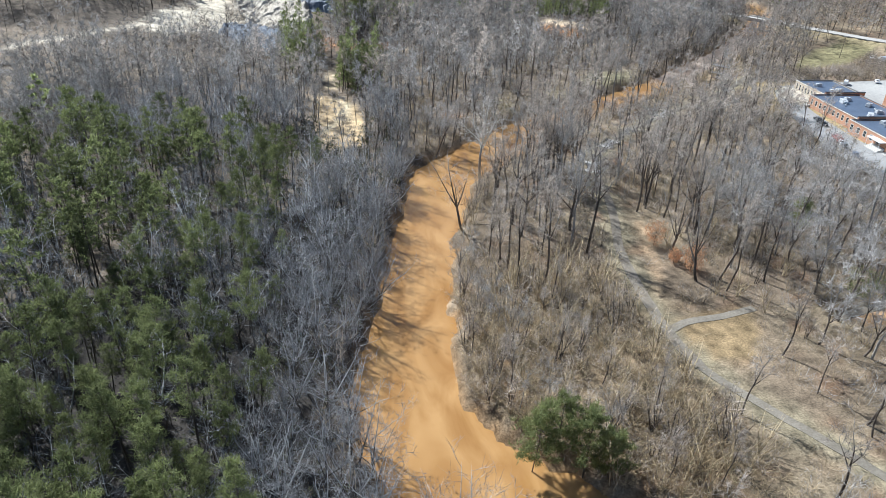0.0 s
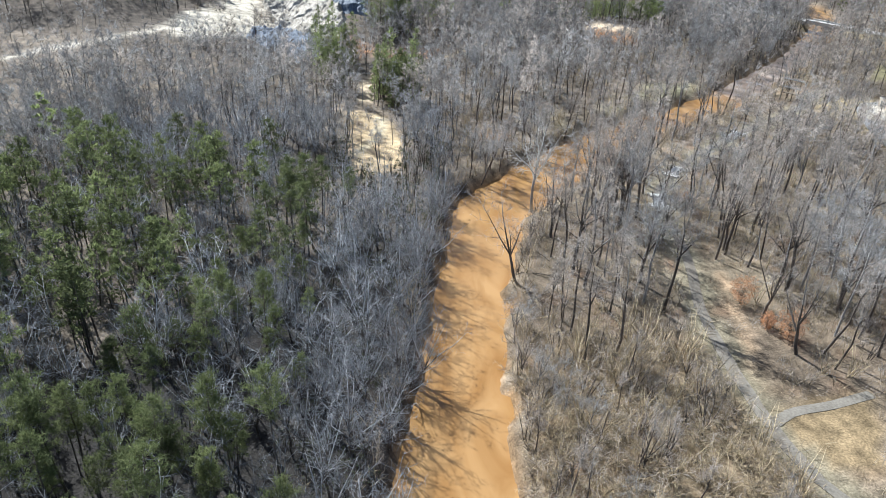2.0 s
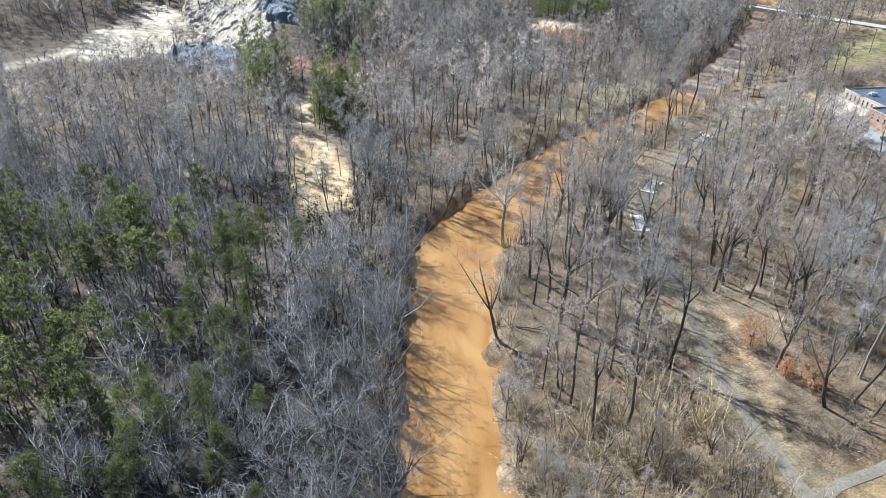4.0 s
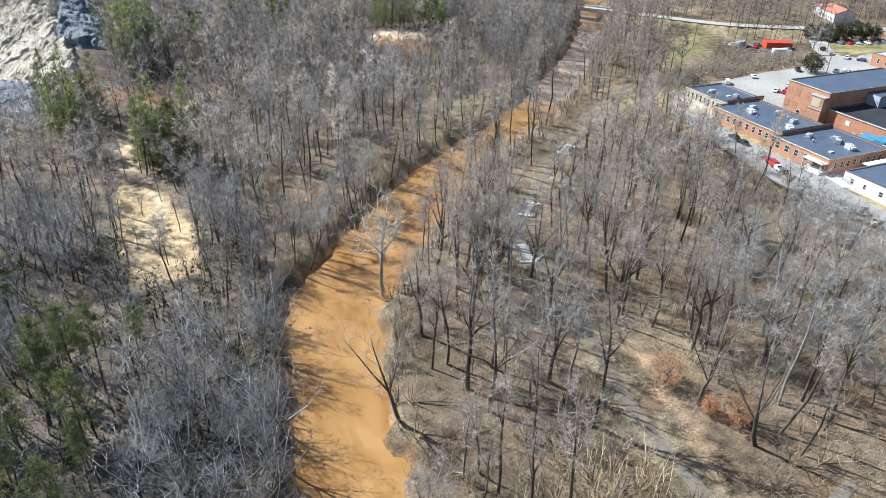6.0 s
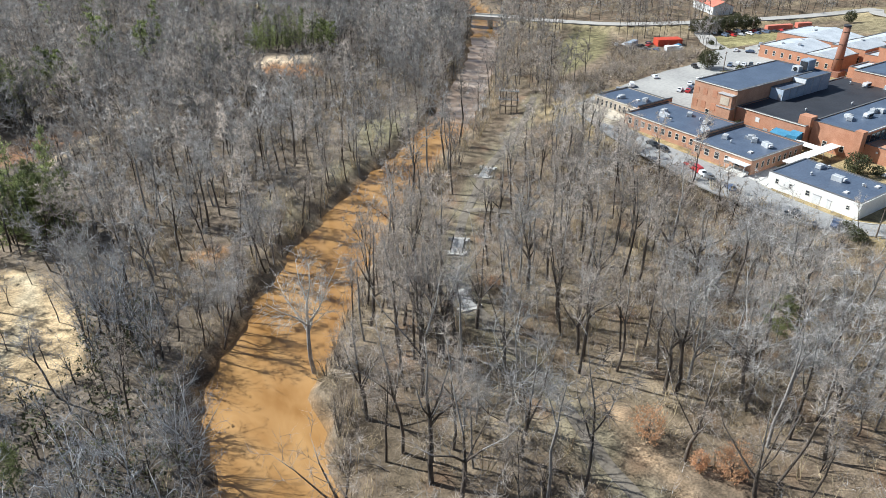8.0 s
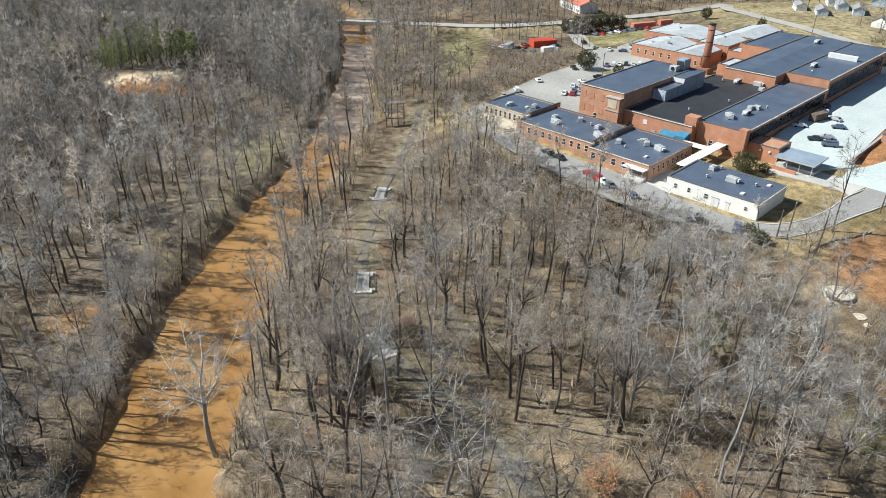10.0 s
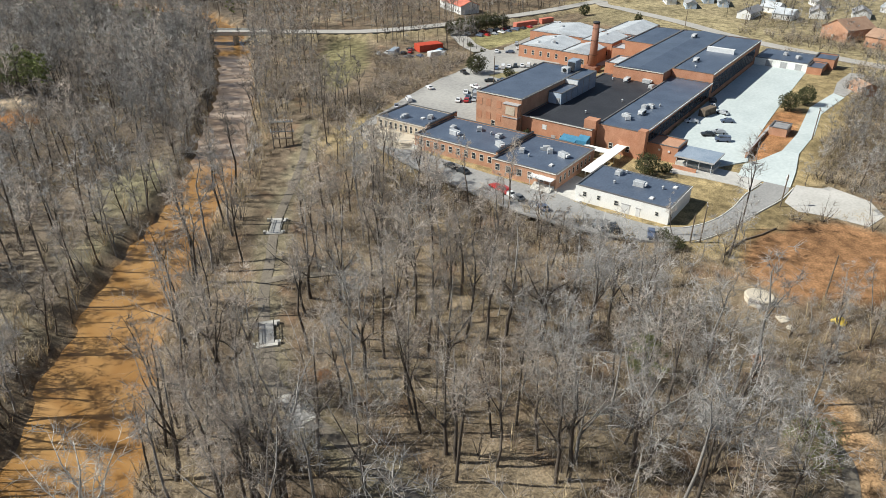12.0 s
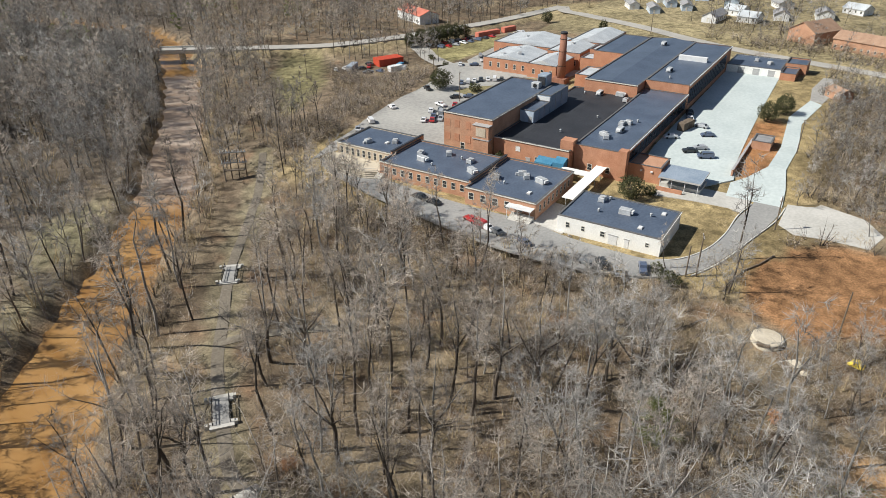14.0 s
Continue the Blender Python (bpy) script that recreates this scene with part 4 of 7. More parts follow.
for y0_, y1_, z_ in ((204.2, 207.6, 9.9), (208, 213.4, 9.0)):
    vs = [bm.verts.new(p) for p in ((203.2, y0_, 5), (206.3, y0_, 5), (206.3, y1_, 5), (203.2, y1_, 5), (203.2, y0_, z_ - 0.9), (206.3, y0_, z_), (206.3, y1_, z_), (203.2, y1_, z_ - 0.9))]
    for f in ((4, 5, 6, 7), (0, 1, 5, 4), (1, 2, 6, 5), (2, 3, 7, 6), (3, 0, 4, 7)):
        bm.faces.new([vs[i] for i in f])
part("cladding", bm, M_BLUE, blue_box)
part("shutter", boxes((203.1, 203.2, 209, 212.4, 5.1, 7.6)), M_SIDING_BLUE, blue_box)

for b_, x_, y0_, y1_, z_ in ((office, 183, 251.2, 272, 9.6), (long_wing, 176.4, 220.4, 250.6, 9.7), (end_wing, 173.2, 199, 219.8, 9.7), (tower, 205.5, 229, 246.4, 17.4), (low_block, 206.4, 203.9, 228.8, 12.0), (centre_hall, 268.5, 204.2, 224, 16.2)):
    part("gutter", boxes((x_ - 0.24, x_ - 0.09, y0_, y1_, z_ - 0.16, z_ + 0.1)), M_FRAME, b_, "pale front gutter")
for b_, x0_, x1_, y_, z_ in ((end_wing, 173.2, 198.2, 199, 9.7), (tower, 205.5, 253, 229, 17.4)):
    part("gutter", boxes((x0_, x1_, y_ - 0.24, y_ - 0.09, z_ - 0.16, z_ + 0.1)), M_COPING, b_)

# terrace of the office wing
terrace = thing("office_terrace", "curved tan terrace with a low rail and steps before the offices", "terrace")
bm = bmesh.new()
pts = [(182.9, 251.5), (176.5, 251.5), (174.8, 255), (174.6, 261), (176, 267), (178.6, 271.6), (182.9, 274)]
f = bm.faces.new([bm.verts.new((x, y, 6.0)) for x, y in pts])
ex = bmesh.ops.extrude_face_region(bm, geom=[f])
bmesh.ops.translate(bm, vec=(0, 0, -1.4), verts=[v for v in ex["geom"] if isinstance(v, bmesh.types.BMVert)])
bmesh.ops.recalc_face_normals(bm, faces=bm.faces)
part("platform", bm, M_PILE, terrace)
for (xa, ya), (xb, yb) in zip(pts[1:], pts[2:]):
    for z_ in (6.5, 7.0):
        part("rail", cyl(bmesh.new(), (xa, ya, z_), (xb, yb, z_), 0.05, 0.05, 6), M_COPING, terrace)
    part("post", cyl(bmesh.new(), (xa, ya, 5.9), (xa, ya, 7.05), 0.06, 0.06, 6), M_COPING, terrace)
for k, (r_, z_) in enumerate(((1.0, 5.75), (2.0, 5.5), (3.0, 5.25))):
    for (xa, ya), (xb, yb) in zip(pts[1:], pts[2:]):
        ca, cb = Vector((xa - 183, ya - 262)).normalized() * r_, Vector((xb - 183, yb - 262)).normalized() * r_
        bm = bmesh.new()
        q_ = [(xa + ca.x, ya + ca.y), (xb + cb.x, yb + cb.y), (xb + cb.x * (r_ - 0.35) / r_, yb + cb.y * (r_ - 0.35) / r_), (xa + ca.x * (r_ - 0.35) / r_, ya + ca.y * (r_ - 0.35) / r_)]
        v_ = [bm.verts.new((x, y, z)) for z in (4.6, z_) for x, y in q_]
        for f in ((3, 2, 1, 0), (4, 5, 6, 7), (0, 1, 5, 4), (1, 2, 6, 5), (2, 3, 7, 6), (3, 0, 4, 7)):
            bm.faces.new([v_[i] for i in f])
        bmesh.ops.recalc_face_normals(bm, faces=bm.faces)
        part("tier_wall", bm, M_PILE, terrace, "low curved tan tier wall")
for k in range(6):
    part("step", boxes((176.4 - 0.42 * k - 0.42, 176.4 - 0.42 * k, 249, 251.4, 4.7, 6.0 - 0.17 * k)), M_CONCRETE, terrace)
porch = thing("entrance_steps", "broad pale concrete steps at the low wing's corner", "steps")
for k in range(7):
    part("step", boxes((172.9 - 0.4 * k - 0.4, 172.9 - 0.4 * k, 199.2, 205.4, 4.7, 6.2 - 0.17 * k)), M_CONCRETE, porch)
part("porch_roof", boxes((170.6, 173.1, 199.2, 206.4, 8.2, 8.4)), M_SIDING, porch)
for y_ in (199.6, 203, 206):
    part("post", cyl(bmesh.new(), (170.9, y_, 5), (170.9, y_, 8.2), 0.08, 0.08, 6), M_SIDING, porch)

hut = block("gate_hut", "small brick hut with a flat roof above the yard", 249.5, 257, 155.4, 161.0, 9.9, M_BRICK_OLD, M_SHINGLE_GREY, parapet=0.15)
door(hut, "y+", 252.3, 161.0, ZY - 0.05, 2.2, 2.1, M_SIDING)
wall_ = thing("retaining_wall", "low dark retaining wall along the yard's edge", "wall")
part("masonry", boxes((226, 256, 161.4, 161.9, 4.6, 8.3)), M_BRICK_OLD, wall_)
part("coping", boxes((225.9, 256, 161.3, 162.0, 8.3, 8.42)), M_COPING, wall_)


def roof_unit(kind_):
    u = thing("roof_unit", "pale boxed rooftop ventilation unit", "ventilation", "units on the roofs")
    if kind_ == 0:
        part("casing", boxes((-1.1, 1.1, -0.8, 0.8, 0.12, 1.25), bevel=0.05), M_METAL, u)
        part("fan_ring", cyl(bmesh.new(), (-0.35, 0, 1.25), (-0.35, 0, 1.4), 0.5, 0.5, 14), M_COPING, u)
        part("duct", boxes((1.1, 1.9, -0.4, 0.4, 0.05, 0.8), bevel=0.04), M_METAL, u)
        part("skid", boxes((-1.2, 1.2, -0.85, -0.65, 0, 0.12), (-1.2, 1.2, 0.65, 0.85, 0, 0.12)), M_COPING, u)
    elif kind_ == 1:
        part("casing", boxes((-1.5, 1.5, -0.9, 0.9, 0.1, 1.4), bevel=0.06), M_METAL, u)
        part("hood", boxes((-2.1, -1.5, -0.7, 0.7, 0.5, 1.2), bevel=0.04), M_SIDING, u)
        part("grille", boxes((-1.2, 1.2, -0.95, -0.9, 0.3, 1.1)), M_BLACK, u)
        part("kerb_frame", boxes((-1.6, 1.6, -1.0, 1.0, 0, 0.1)), M_COPING, u)
    else:
        part("stub", cyl(bmesh.new(), (0, 0, 0), (0, 0, 0.7), 0.25, 0.25, 10), M_METAL, u)
        part("cowl", cyl(bmesh.new(), (0, 0, 0.7), (0, 0, 1.0), 0.45, 0.2, 10), M_METAL, u)
    return u


proto = [roof_unit(k) for k in range(3)]
used = set()
for k, x_, y_, z_, r_ in ((0, 192, 256, 9.3, 20), (0, 188, 263.5, 9.3, 160), (0, 187.5, 243.5, 9.4, 10), (1, 184, 240.5, 9.4, 80), (2, 182, 236, 9.4, 0), (0, 191.5, 236, 9.4, 30), (2, 190.6, 231, 9.4, 0), (0, 189.5, 227.5, 9.4, 0), (1, 183.5, 223.5, 9.4, 60),
                          (0, 183, 215.5, 9.4, 20), (0, 189, 210.5, 9.4, 120), (0, 187.6, 208.5, 9.4, 30), (1, 187, 203.8, 9.4, 70), (2, 181, 212, 9.4, 0), (0, 184.5, 185.5, 9.25, 0), (1, 180.5, 178, 9.25, 90), (2, 186.5, 184, 9.25, 0), (2, 178, 184, 9.25, 0), (2, 182, 172, 9.25, 0),
                          (0, 219, 197.5, 13.3, 20), (0, 221, 198.8, 13.3, 70), (1, 227, 196, 13.3, 0), (0, 233, 197.5, 13.3, 0), (0, 235, 196, 13.3, 80), (2, 238, 194, 13.3, 0), (2, 221, 213, 11.9, 0), (2, 240, 208, 11.9, 0), (1, 266, 217, 11.9, 0), (1, 268, 210, 11.9, 90), (2, 264, 222, 11.9, 0),
                          (1, 293, 200, 16.5, 0), (0, 262, 206, 11.9, 0), (2, 283, 197, 16.5, 0), (0, 352, 178, 10.5, 0), (0, 349, 172, 10.5, 40), (1, 334, 214, 16.9, 0), (0, 318, 275, 11, 0), (0, 308, 270, 11.3, 30), (0, 336, 280, 12.4, 0), (0, 330, 254, 13, 0), (2, 312, 254, 11.7, 0), (0, 304, 276, 11, 60)):
    m_ = pose(x_, y_, z_, 0, 0, r_)
    if k in used:
        copy_thing(proto[k], m_)
    else:
        proto[k].matrix_basis = m_
        used.add(k)
for x_, y_, z_ in ((174.6, 172.3, 9.22), (184.8, 169.6, 9.22), (178.8, 203.5, 9.42), (190.5, 258, 9.32)):
    s_ = thing("skylight", "low white domed roof skylight", "skylight")
    part("kerb_frame", boxes((x_ - 0.8, x_ + 0.8, y_ - 0.6, y_ + 0.6, z_ - 0.06, z_ + 0.25)), M_COPING, s_)
    part("dome", boxes((x_ - 0.7, x_ + 0.7, y_ - 0.5, y_ + 0.5, z_ + 0.25, z_ + 0.42), bevel=0.07), M_SIDING, s_)


# ---- poles, footbridges, road bridge, vehicles ----
def pole(x, y, h, arms=1, lean=0.0, label="weathered wooden utility pole with a crossarm"):
    z = h1(x, y)
    p = thing("utility_pole", label, "pole", at=(x, y, z - 0.3), turn=20)
    part("mast", cyl(bmesh.new(), (0, 0, 0), (lean, 0, h), 0.19, 0.13, 8), M_WOOD, p)
    for k in range(arms):
        arm = part("crossarm", boxes((lean - 1.3, lean + 1.3, -0.08, 0.08, h - 0.6 - 1.6 * k, h - 0.42 - 1.6 * k)), M_WOOD, p)
        for s in (-1.1, -0.4, 0.4, 1.1):
            part("insulator", cyl(bmesh.new(), (lean + s, 0, h - 0.42 - 1.6 * k), (lean + s, 0, h - 0.15 - 1.6 * k), 0.07, 0.05, 6), M_SIDING, arm)
    return p


pole(166.6, 156.6, 10.8, 1)
pole(165.4, 158.6, 8.0, 0, label="bare wooden pole stub beside the road")
p_ = pole(199.5, 145.5, 9.5, 0, label="wooden pole with a pale transformer can")
part("transformer", cyl(bmesh.new(), (0.35, 0, 7.9), (0.35, 0, 9.0), 0.32, 0.32, 10), M_SIDING, p_)
for x_, y_, h_, k_ in ((252, 148, 11, 1), (252, 268, 12, 1), (268, 290, 12, 1), (300, 325, 12, 2), (164, 262, 11, 1), (258, 352, 12, 1), (362, 330, 12, 1), (430, 215, 11, 1), (405, 240, 11, 1), (12, 372, 14, 0), (17, 368, 14, 0), (157.5, 127.5, 11, 0), (111, 313, 8.5, 2)):
    pole(x_, y_, h_, k_)

rack = thing("pole_structure", "wooden four-pole power structure with rows of white insulators", "power structure", at=(159.5, 293.5, h1(159.5, 293.5) - 0.3), turn=-50)
for x_ in (-3.3, -1.1, 1.1, 3.3):
    part("post", cyl(bmesh.new(), (x_, 0, 0), (x_, 0, 9.2), 0.17, 0.13, 8), M_WOOD, rack)
for z_ in (5.6, 8.9):
    beam = part("beam", boxes((-3.9, 3.9, -0.14, 0.14, z_, z_ + 0.26)), M_METAL, rack, "pale steel beam")
    for k in range(9):
        part("insulator", cyl(bmesh.new(), (-3.6 + 0.9 * k, 0.05, z_ + 0.22), (-3.6 + 0.9 * k, 0.05, z_ + 0.95), 0.17, 0.12, 8), M_SIDING, beam, "white insulator")
part("platform", boxes((-3.2, 3.2, -1.6, -0.2, 3.6, 3.8)), M_WOOD, rack)


def footbridge(x, y, turn, n=3, span=7.0):
    b = thing("footbridge", "small grey trail footbridge with dark rails and pale concrete ends", "bridge", "trail bridges", at=(x, y, h1(x, y) + 0.35), turn=turn)
    part("deck", boxes((-1.5, 1.5, -span / 2, span / 2, -0.15, 0.0)), M_ASPHALT, b)
    for s in (-1, 1):
        part("abutment", boxes((-2.1, 2.1, s * span / 2 - 0.9, s * span / 2 + 0.9, -1.5, -0.02)), M_CONCRETE, b)
        for q in (-2.5, 2.5):
            part("wing_wall", boxes((q - 0.35, q + 0.2, s * span / 2 - 0.3, s * span / 2 + 0.4, -1.5, 0.3)), M_CONCRETE, b)
        rail = part("rail", boxes((s * 1.5 - 0.06, s * 1.5 + 0.06, -span / 2, span / 2, 1.05, 1.17), (s * 1.5 - 0.04, s * 1.5 + 0.04, -span / 2, span / 2, 0.55, 0.63)), M_BLACK, b)
        for k in range(5):
            yy = -span / 2 + 0.1 + k * (span - 0.2) / 4
            part("post", boxes((s * 1.5 - 0.06, s * 1.5 + 0.06, yy - 0.06, yy + 0.06, -0.1, 1.17)), M_BLACK, rail)
    return b


footbridge(118, 252, -50)
footbridge(83.6, 217.4, -41)
footbridge(71.2, 197, -16)

bridge = thing("road_bridge", "pale concrete road bridge over the muddy river", "bridge", at=(262, 433, 4.0), turn=36.5)
part("girder", boxes((-4.4, 4.4, -15, 15, -1.3, -0.06)), M_CONCRETE, bridge)
for s in (-1, 1):
    part("parapet", boxes((s * 4.5 - 0.2, s * 4.5 + 0.2, -17, 17, -1.0, 0.85)), M_KERB, bridge)
for y_ in (-5, 5):
    part("pier", boxes((-3.6, 3.6, y_ - 0.6, y_ + 0.6, -8, -1.2)), M_CONCRETE, bridge)

tank = thing("round_tank", "round pale concrete tank half sunk in red soil", "tank", at=(152.2, 139, h1(152.2, 139) - 1.75))
part("shell", cyl(bmesh.new(), (0, 0, 0), (0, 0, 2.2), 3.1, 3.1, 32), M_PILE, tank)
part("lid", cyl(bmesh.new(), (0, 0, 2.2), (0, 0, 2.5), 3.25, 2.7, 32), M_PILE, tank)
part("rim_patch", boxes((-3.3, -2.2, -0.9, 1.6, 1.9, 2.46), bevel=0.1), M_WOOD, tank, "dark broken part of the rim")


def car(kind_):
    names = ("sedan", "van", "pickup_truck")
    c = thing(names[kind_], ("parked passenger car on worn pavement", "parked tall van on worn pavement", "parked pickup truck on worn pavement")[kind_], ("car", "van", "truck")[kind_], "parked cars")
    prof = (((-2.25, 0.35), (-2.2, 0.85), (-1.7, 0.98), (-1.15, 1.42), (0.45, 1.46), (1.05, 1.0), (2.0, 0.86), (2.25, 0.6), (2.25, 0.35)),
            ((-2.4, 0.4), (-2.4, 1.7), (-2.2, 1.9), (1.1, 1.9), (1.7, 1.15), (2.3, 1.05), (2.4, 0.7), (2.4, 0.4)),
            ((-2.7, 0.5), (-2.7, 1.1), (-0.9, 1.1), (-0.8, 1.75), (0.5, 1.75), (1.1, 1.15), (2.4, 1.05), (2.6, 0.8), (2.6, 0.5)))[kind_]
    bm = bmesh.new()
    w = 0.9
    sides = [[bm.verts.new((x, s * (w if z < 1.05 else w - 0.16), z)) for x, z in prof] for s in (-1, 1)]
    bm.faces.new(sides[0]), bm.faces.new(sides[1][::-1])
    for i in range(len(prof)):
        j = (i + 1) % len(prof)
        bm.faces.new((sides[0][j], sides[0][i], sides[1][i], sides[1][j]))
    bmesh.ops.recalc_face_normals(bm, faces=bm.faces)
    part("body", bm, M_PAINT, c)
    gl = (((-1.66, 1.02), (-1.17, 1.38), 1), ((1.02, 1.05), (0.5, 1.42), -1)) if kind_ == 0 else ((((1.66, 1.22), (1.2, 1.8), -1),) if kind_ == 1 else (((1.06, 1.22), (0.58, 1.7), -1),))
    for (xa, za), (xb, zb), s in gl:
        bm = bmesh.new()
        o = 0.03
        vs = [bm.verts.new(p) for p in ((xa - s * o, -0.68, za + o), (xa - s * o, 0.68, za + o), (xb - s * o, 0.62, zb + o), (xb - s * o, -0.62, zb + o))]
        bm.faces.new(vs)
        part("windscreen", bm, M_GLASS, c)
    for s in (-1, 1):
        top = (1.4, 1.8, 1.68)[kind_]
        part("side_window", boxes(((-1.1, -2.0, -0.7)[kind_], (0.4, 1.0, 0.45)[kind_], s * 0.755 - 0.02, s * 0.755 + 0.02, 1.08, top)), M_GLASS, c)
        for x_ in (-1.4, 1.4):
            part("wheel", cyl(bmesh.new(), (x_, s * 0.72, 0.33), (x_, s * 0.93, 0.33), 0.33, 0.33, 12), M_BLACK, c)
    return c


protos = [car(k) for k in range(3)]
used = set()
CARS = [(0, 261.3, 178.9, 5.06, 78), (0, 253.3, 175.0, 5.06, 118), (0, 236.0, 176.3, 5.06, 118), (0, 240.1, 174.1, 5.06, 118), (1, 234.1, 171.1, 5.06, 112), (0, 271.5, 185.6, 5.06, 20), (0, 267.2, 184.2, 5.06, 25), (0, 274.5, 186.2, 5.06, 30), (0, 245.6, 184.8, 5.06, 120),
        (0, 273.8, 280.0, 5.03, 205), (1, 276.4, 278.2, 5.03, 28), (0, 279.2, 276.8, 5.03, 25), (0, 282.0, 275.2, 5.03, 210), (0, 284.2, 273.0, 5.03, 30), (1, 285.6, 270.5, 5.03, 26), (0, 287.2, 268.0, 5.03, 25), (0, 302.6, 290.1, 5.03, 120), (0, 302.3, 282.7, 5.03, 118), (1, 307.4, 278.4, 5.03, 120),
        (0, 254.8, 271.6, 5.03, 130), (0, 258.3, 267.6, 5.03, 118), (2, 243.4, 271.4, 5.03, 70), (0, 246.2, 266.6, 5.03, 25), (0, 235.5, 270.6, 5.03, 28), (0, 238.3, 268.2, 5.03, 22), (1, 235.2, 266.0, 5.03, 26), (0, 240.0, 264.8, 5.03, 25), (0, 225.0, 267.0, 5.03, 24), (0, 226.6, 264.4, 5.03, 28), (0, 229.4, 262.6, 5.03, 205), (0, 232.4, 261.2, 5.03, 25), (0, 230.6, 266.4, 5.03, 26),
        (0, 231.8, 285.8, 5.03, 60), (1, 214.2, 282.6, 5.03, 50), (0, 205.3, 281.4, 5.03, 40), (2, 259.2, 287.6, 5.03, 55),
        (0, 164.5, 213, 5.05, 70), (1, 163.5, 210, 5.05, 70), (0, 162.5, 207, 5.05, 250), (0, 162, 204.5, 5.05, 70), (0, 160.5, 196, 5.05, 60), (0, 168.5, 227, 5.05, 80), (0, 169.5, 232, 5.05, 80), (1, 160, 176, 5.05, 40), (0, 158.5, 179, 5.05, 60), (0, 159, 172, 5.05, 30), (2, 163, 167.5, 5.05, 20),
        (0, 300, 296, 5.03, 30), (1, 311, 289, 5.03, 120), (2, 319, 296, 5.03, 30), (0, 366, 304, 5.2, 40), (0, 369.5, 303, 5.2, 40), (1, 373, 302.5, 5.2, 40), (0, 377, 302, 5.2, 40)]
for k, x_, y_, z_, r_ in CARS:
    if z_ == 5.06:
        z_ = Z0 + 0.07 + YARD_RISE * min(1, max(0, (x_ - 214) / 22))
    m_ = pose(x_, y_, z_, 0, 0, r_)
    if k in used:
        copy_thing(protos[k], m_)
    else:
        protos[k].matrix_basis = m_
        used.add(k)
for i in range(16):
    x_, y_ = 372 - 4.4 * (i % 8) + 1.5 * (i // 8), 318 + 2.0 * (i % 8) + 9 * (i // 8)
    copy_thing(protos[(0, 0, 1, 0, 2)[i % 5]], pose(x_, y_, h1(x_, y_) + 0.05, 0, 0, 65 + 9 * (i % 3)))


# worn-out cars left round the storage yard
for i, (x_, y_) in enumerate(((276, 350), (279.5, 346.5), (284, 341), (288, 339.5), (293, 343), (294.5, 329.5), (291.5, 321), (284, 330), (280, 334), (277, 341))):
    copy_thing(protos[(0, 1, 0, 2, 0)[i % 5]], pose(x_, y_, h1(x_, y_) + 0.03, 0, 0, 40 + 57 * i))


def heap(x, y, r, tall, mat, label, seed):
    """A low uneven heap."""
    ob = thing("tarp_heap", label, "heap", at=(x, y, h1(x, y) - 0.1))
    rr, bm = np.random.RandomState(seed), bmesh.new()
    rings = [[bm.verts.new((r * f * math.cos(a_) * (1 + 0.2 * rr.normal() * f), r * f * math.sin(a_) * (1 + 0.2 * rr.normal() * f), tall * (1 - f ** 1.6) * (1 + 0.12 * rr.normal()))) for a_ in np.linspace(0, 6.283, 15)[:-1]] for f in (1.0, 0.8, 0.55, 0.28)]
    for a_, b_ in zip(rings, rings[1:]):
        for k in range(14):
            bm.faces.new((a_[k], a_[(k + 1) % 14], b_[(k + 1) % 14], b_[k]))
    bm.faces.new(rings[-1])
    part("cover", bm, mat, ob)


heap(152, 123.5, 1.5, 1.1, M_YELLOW, "small heap under a yellow tarpaulin", 5)
heap(148.5, 133.2, 1.3, 0.5, M_PILE, "small heap of pale rubble near a tank", 6)
heap(146.8, 131.4, 0.9, 0.4, M_PILE, "small heap of pale rubble near a tank", 7)


def container(x, y, turn, size, mat, label, name="shipping_container"):
    lx, ly, lz = size
    c = thing(name, label, "container", at=(x, y, h1(x, y)), turn=turn)
    part("shell", boxes((-lx / 2, lx / 2, -ly / 2, ly / 2, 0.1, lz), bevel=0.05), mat, c)
    for k in range(int(lx / 0.8)):
        part("rib", boxes((-lx / 2 + 0.3 + 0.8 * k, -lx / 2 + 0.55 + 0.8 * k, -ly / 2 - 0.05, -ly / 2, 0.25, lz - 0.15)), mat, c)
    return c


container(257.5, 183.2, -14, (7.2, 2.5, 2.7), M_WOOD, "dark brown box trailer beside the mill wall", "box_trailer")
container(299, 336, -28, (13, 7, 3.6), M_RED, "long red open-fronted storage shed in the yard", "storage_shed")
container(288, 324, -20, (7, 3, 2.6), M_SIDING, "white box trailer beside the red shed", "box_trailer")
container(296, 327, 10, (4, 2.4, 2.2), M_BLUE, "small blue steel waste skip", "skip")
container(282, 345, 20, (9, 3, 2.4), M_CLAD, "long grey-blue storage trailer in brush", "box_trailer")
container(376, 323, -20, (16, 3, 3), M_SHINGLE_RED, "long dull red shed behind parked cars", "storage_shed")
container(388, 316, -20, (9, 3, 3), M_SHINGLE_RED, "dull red shed behind parked cars", "storage_shed")


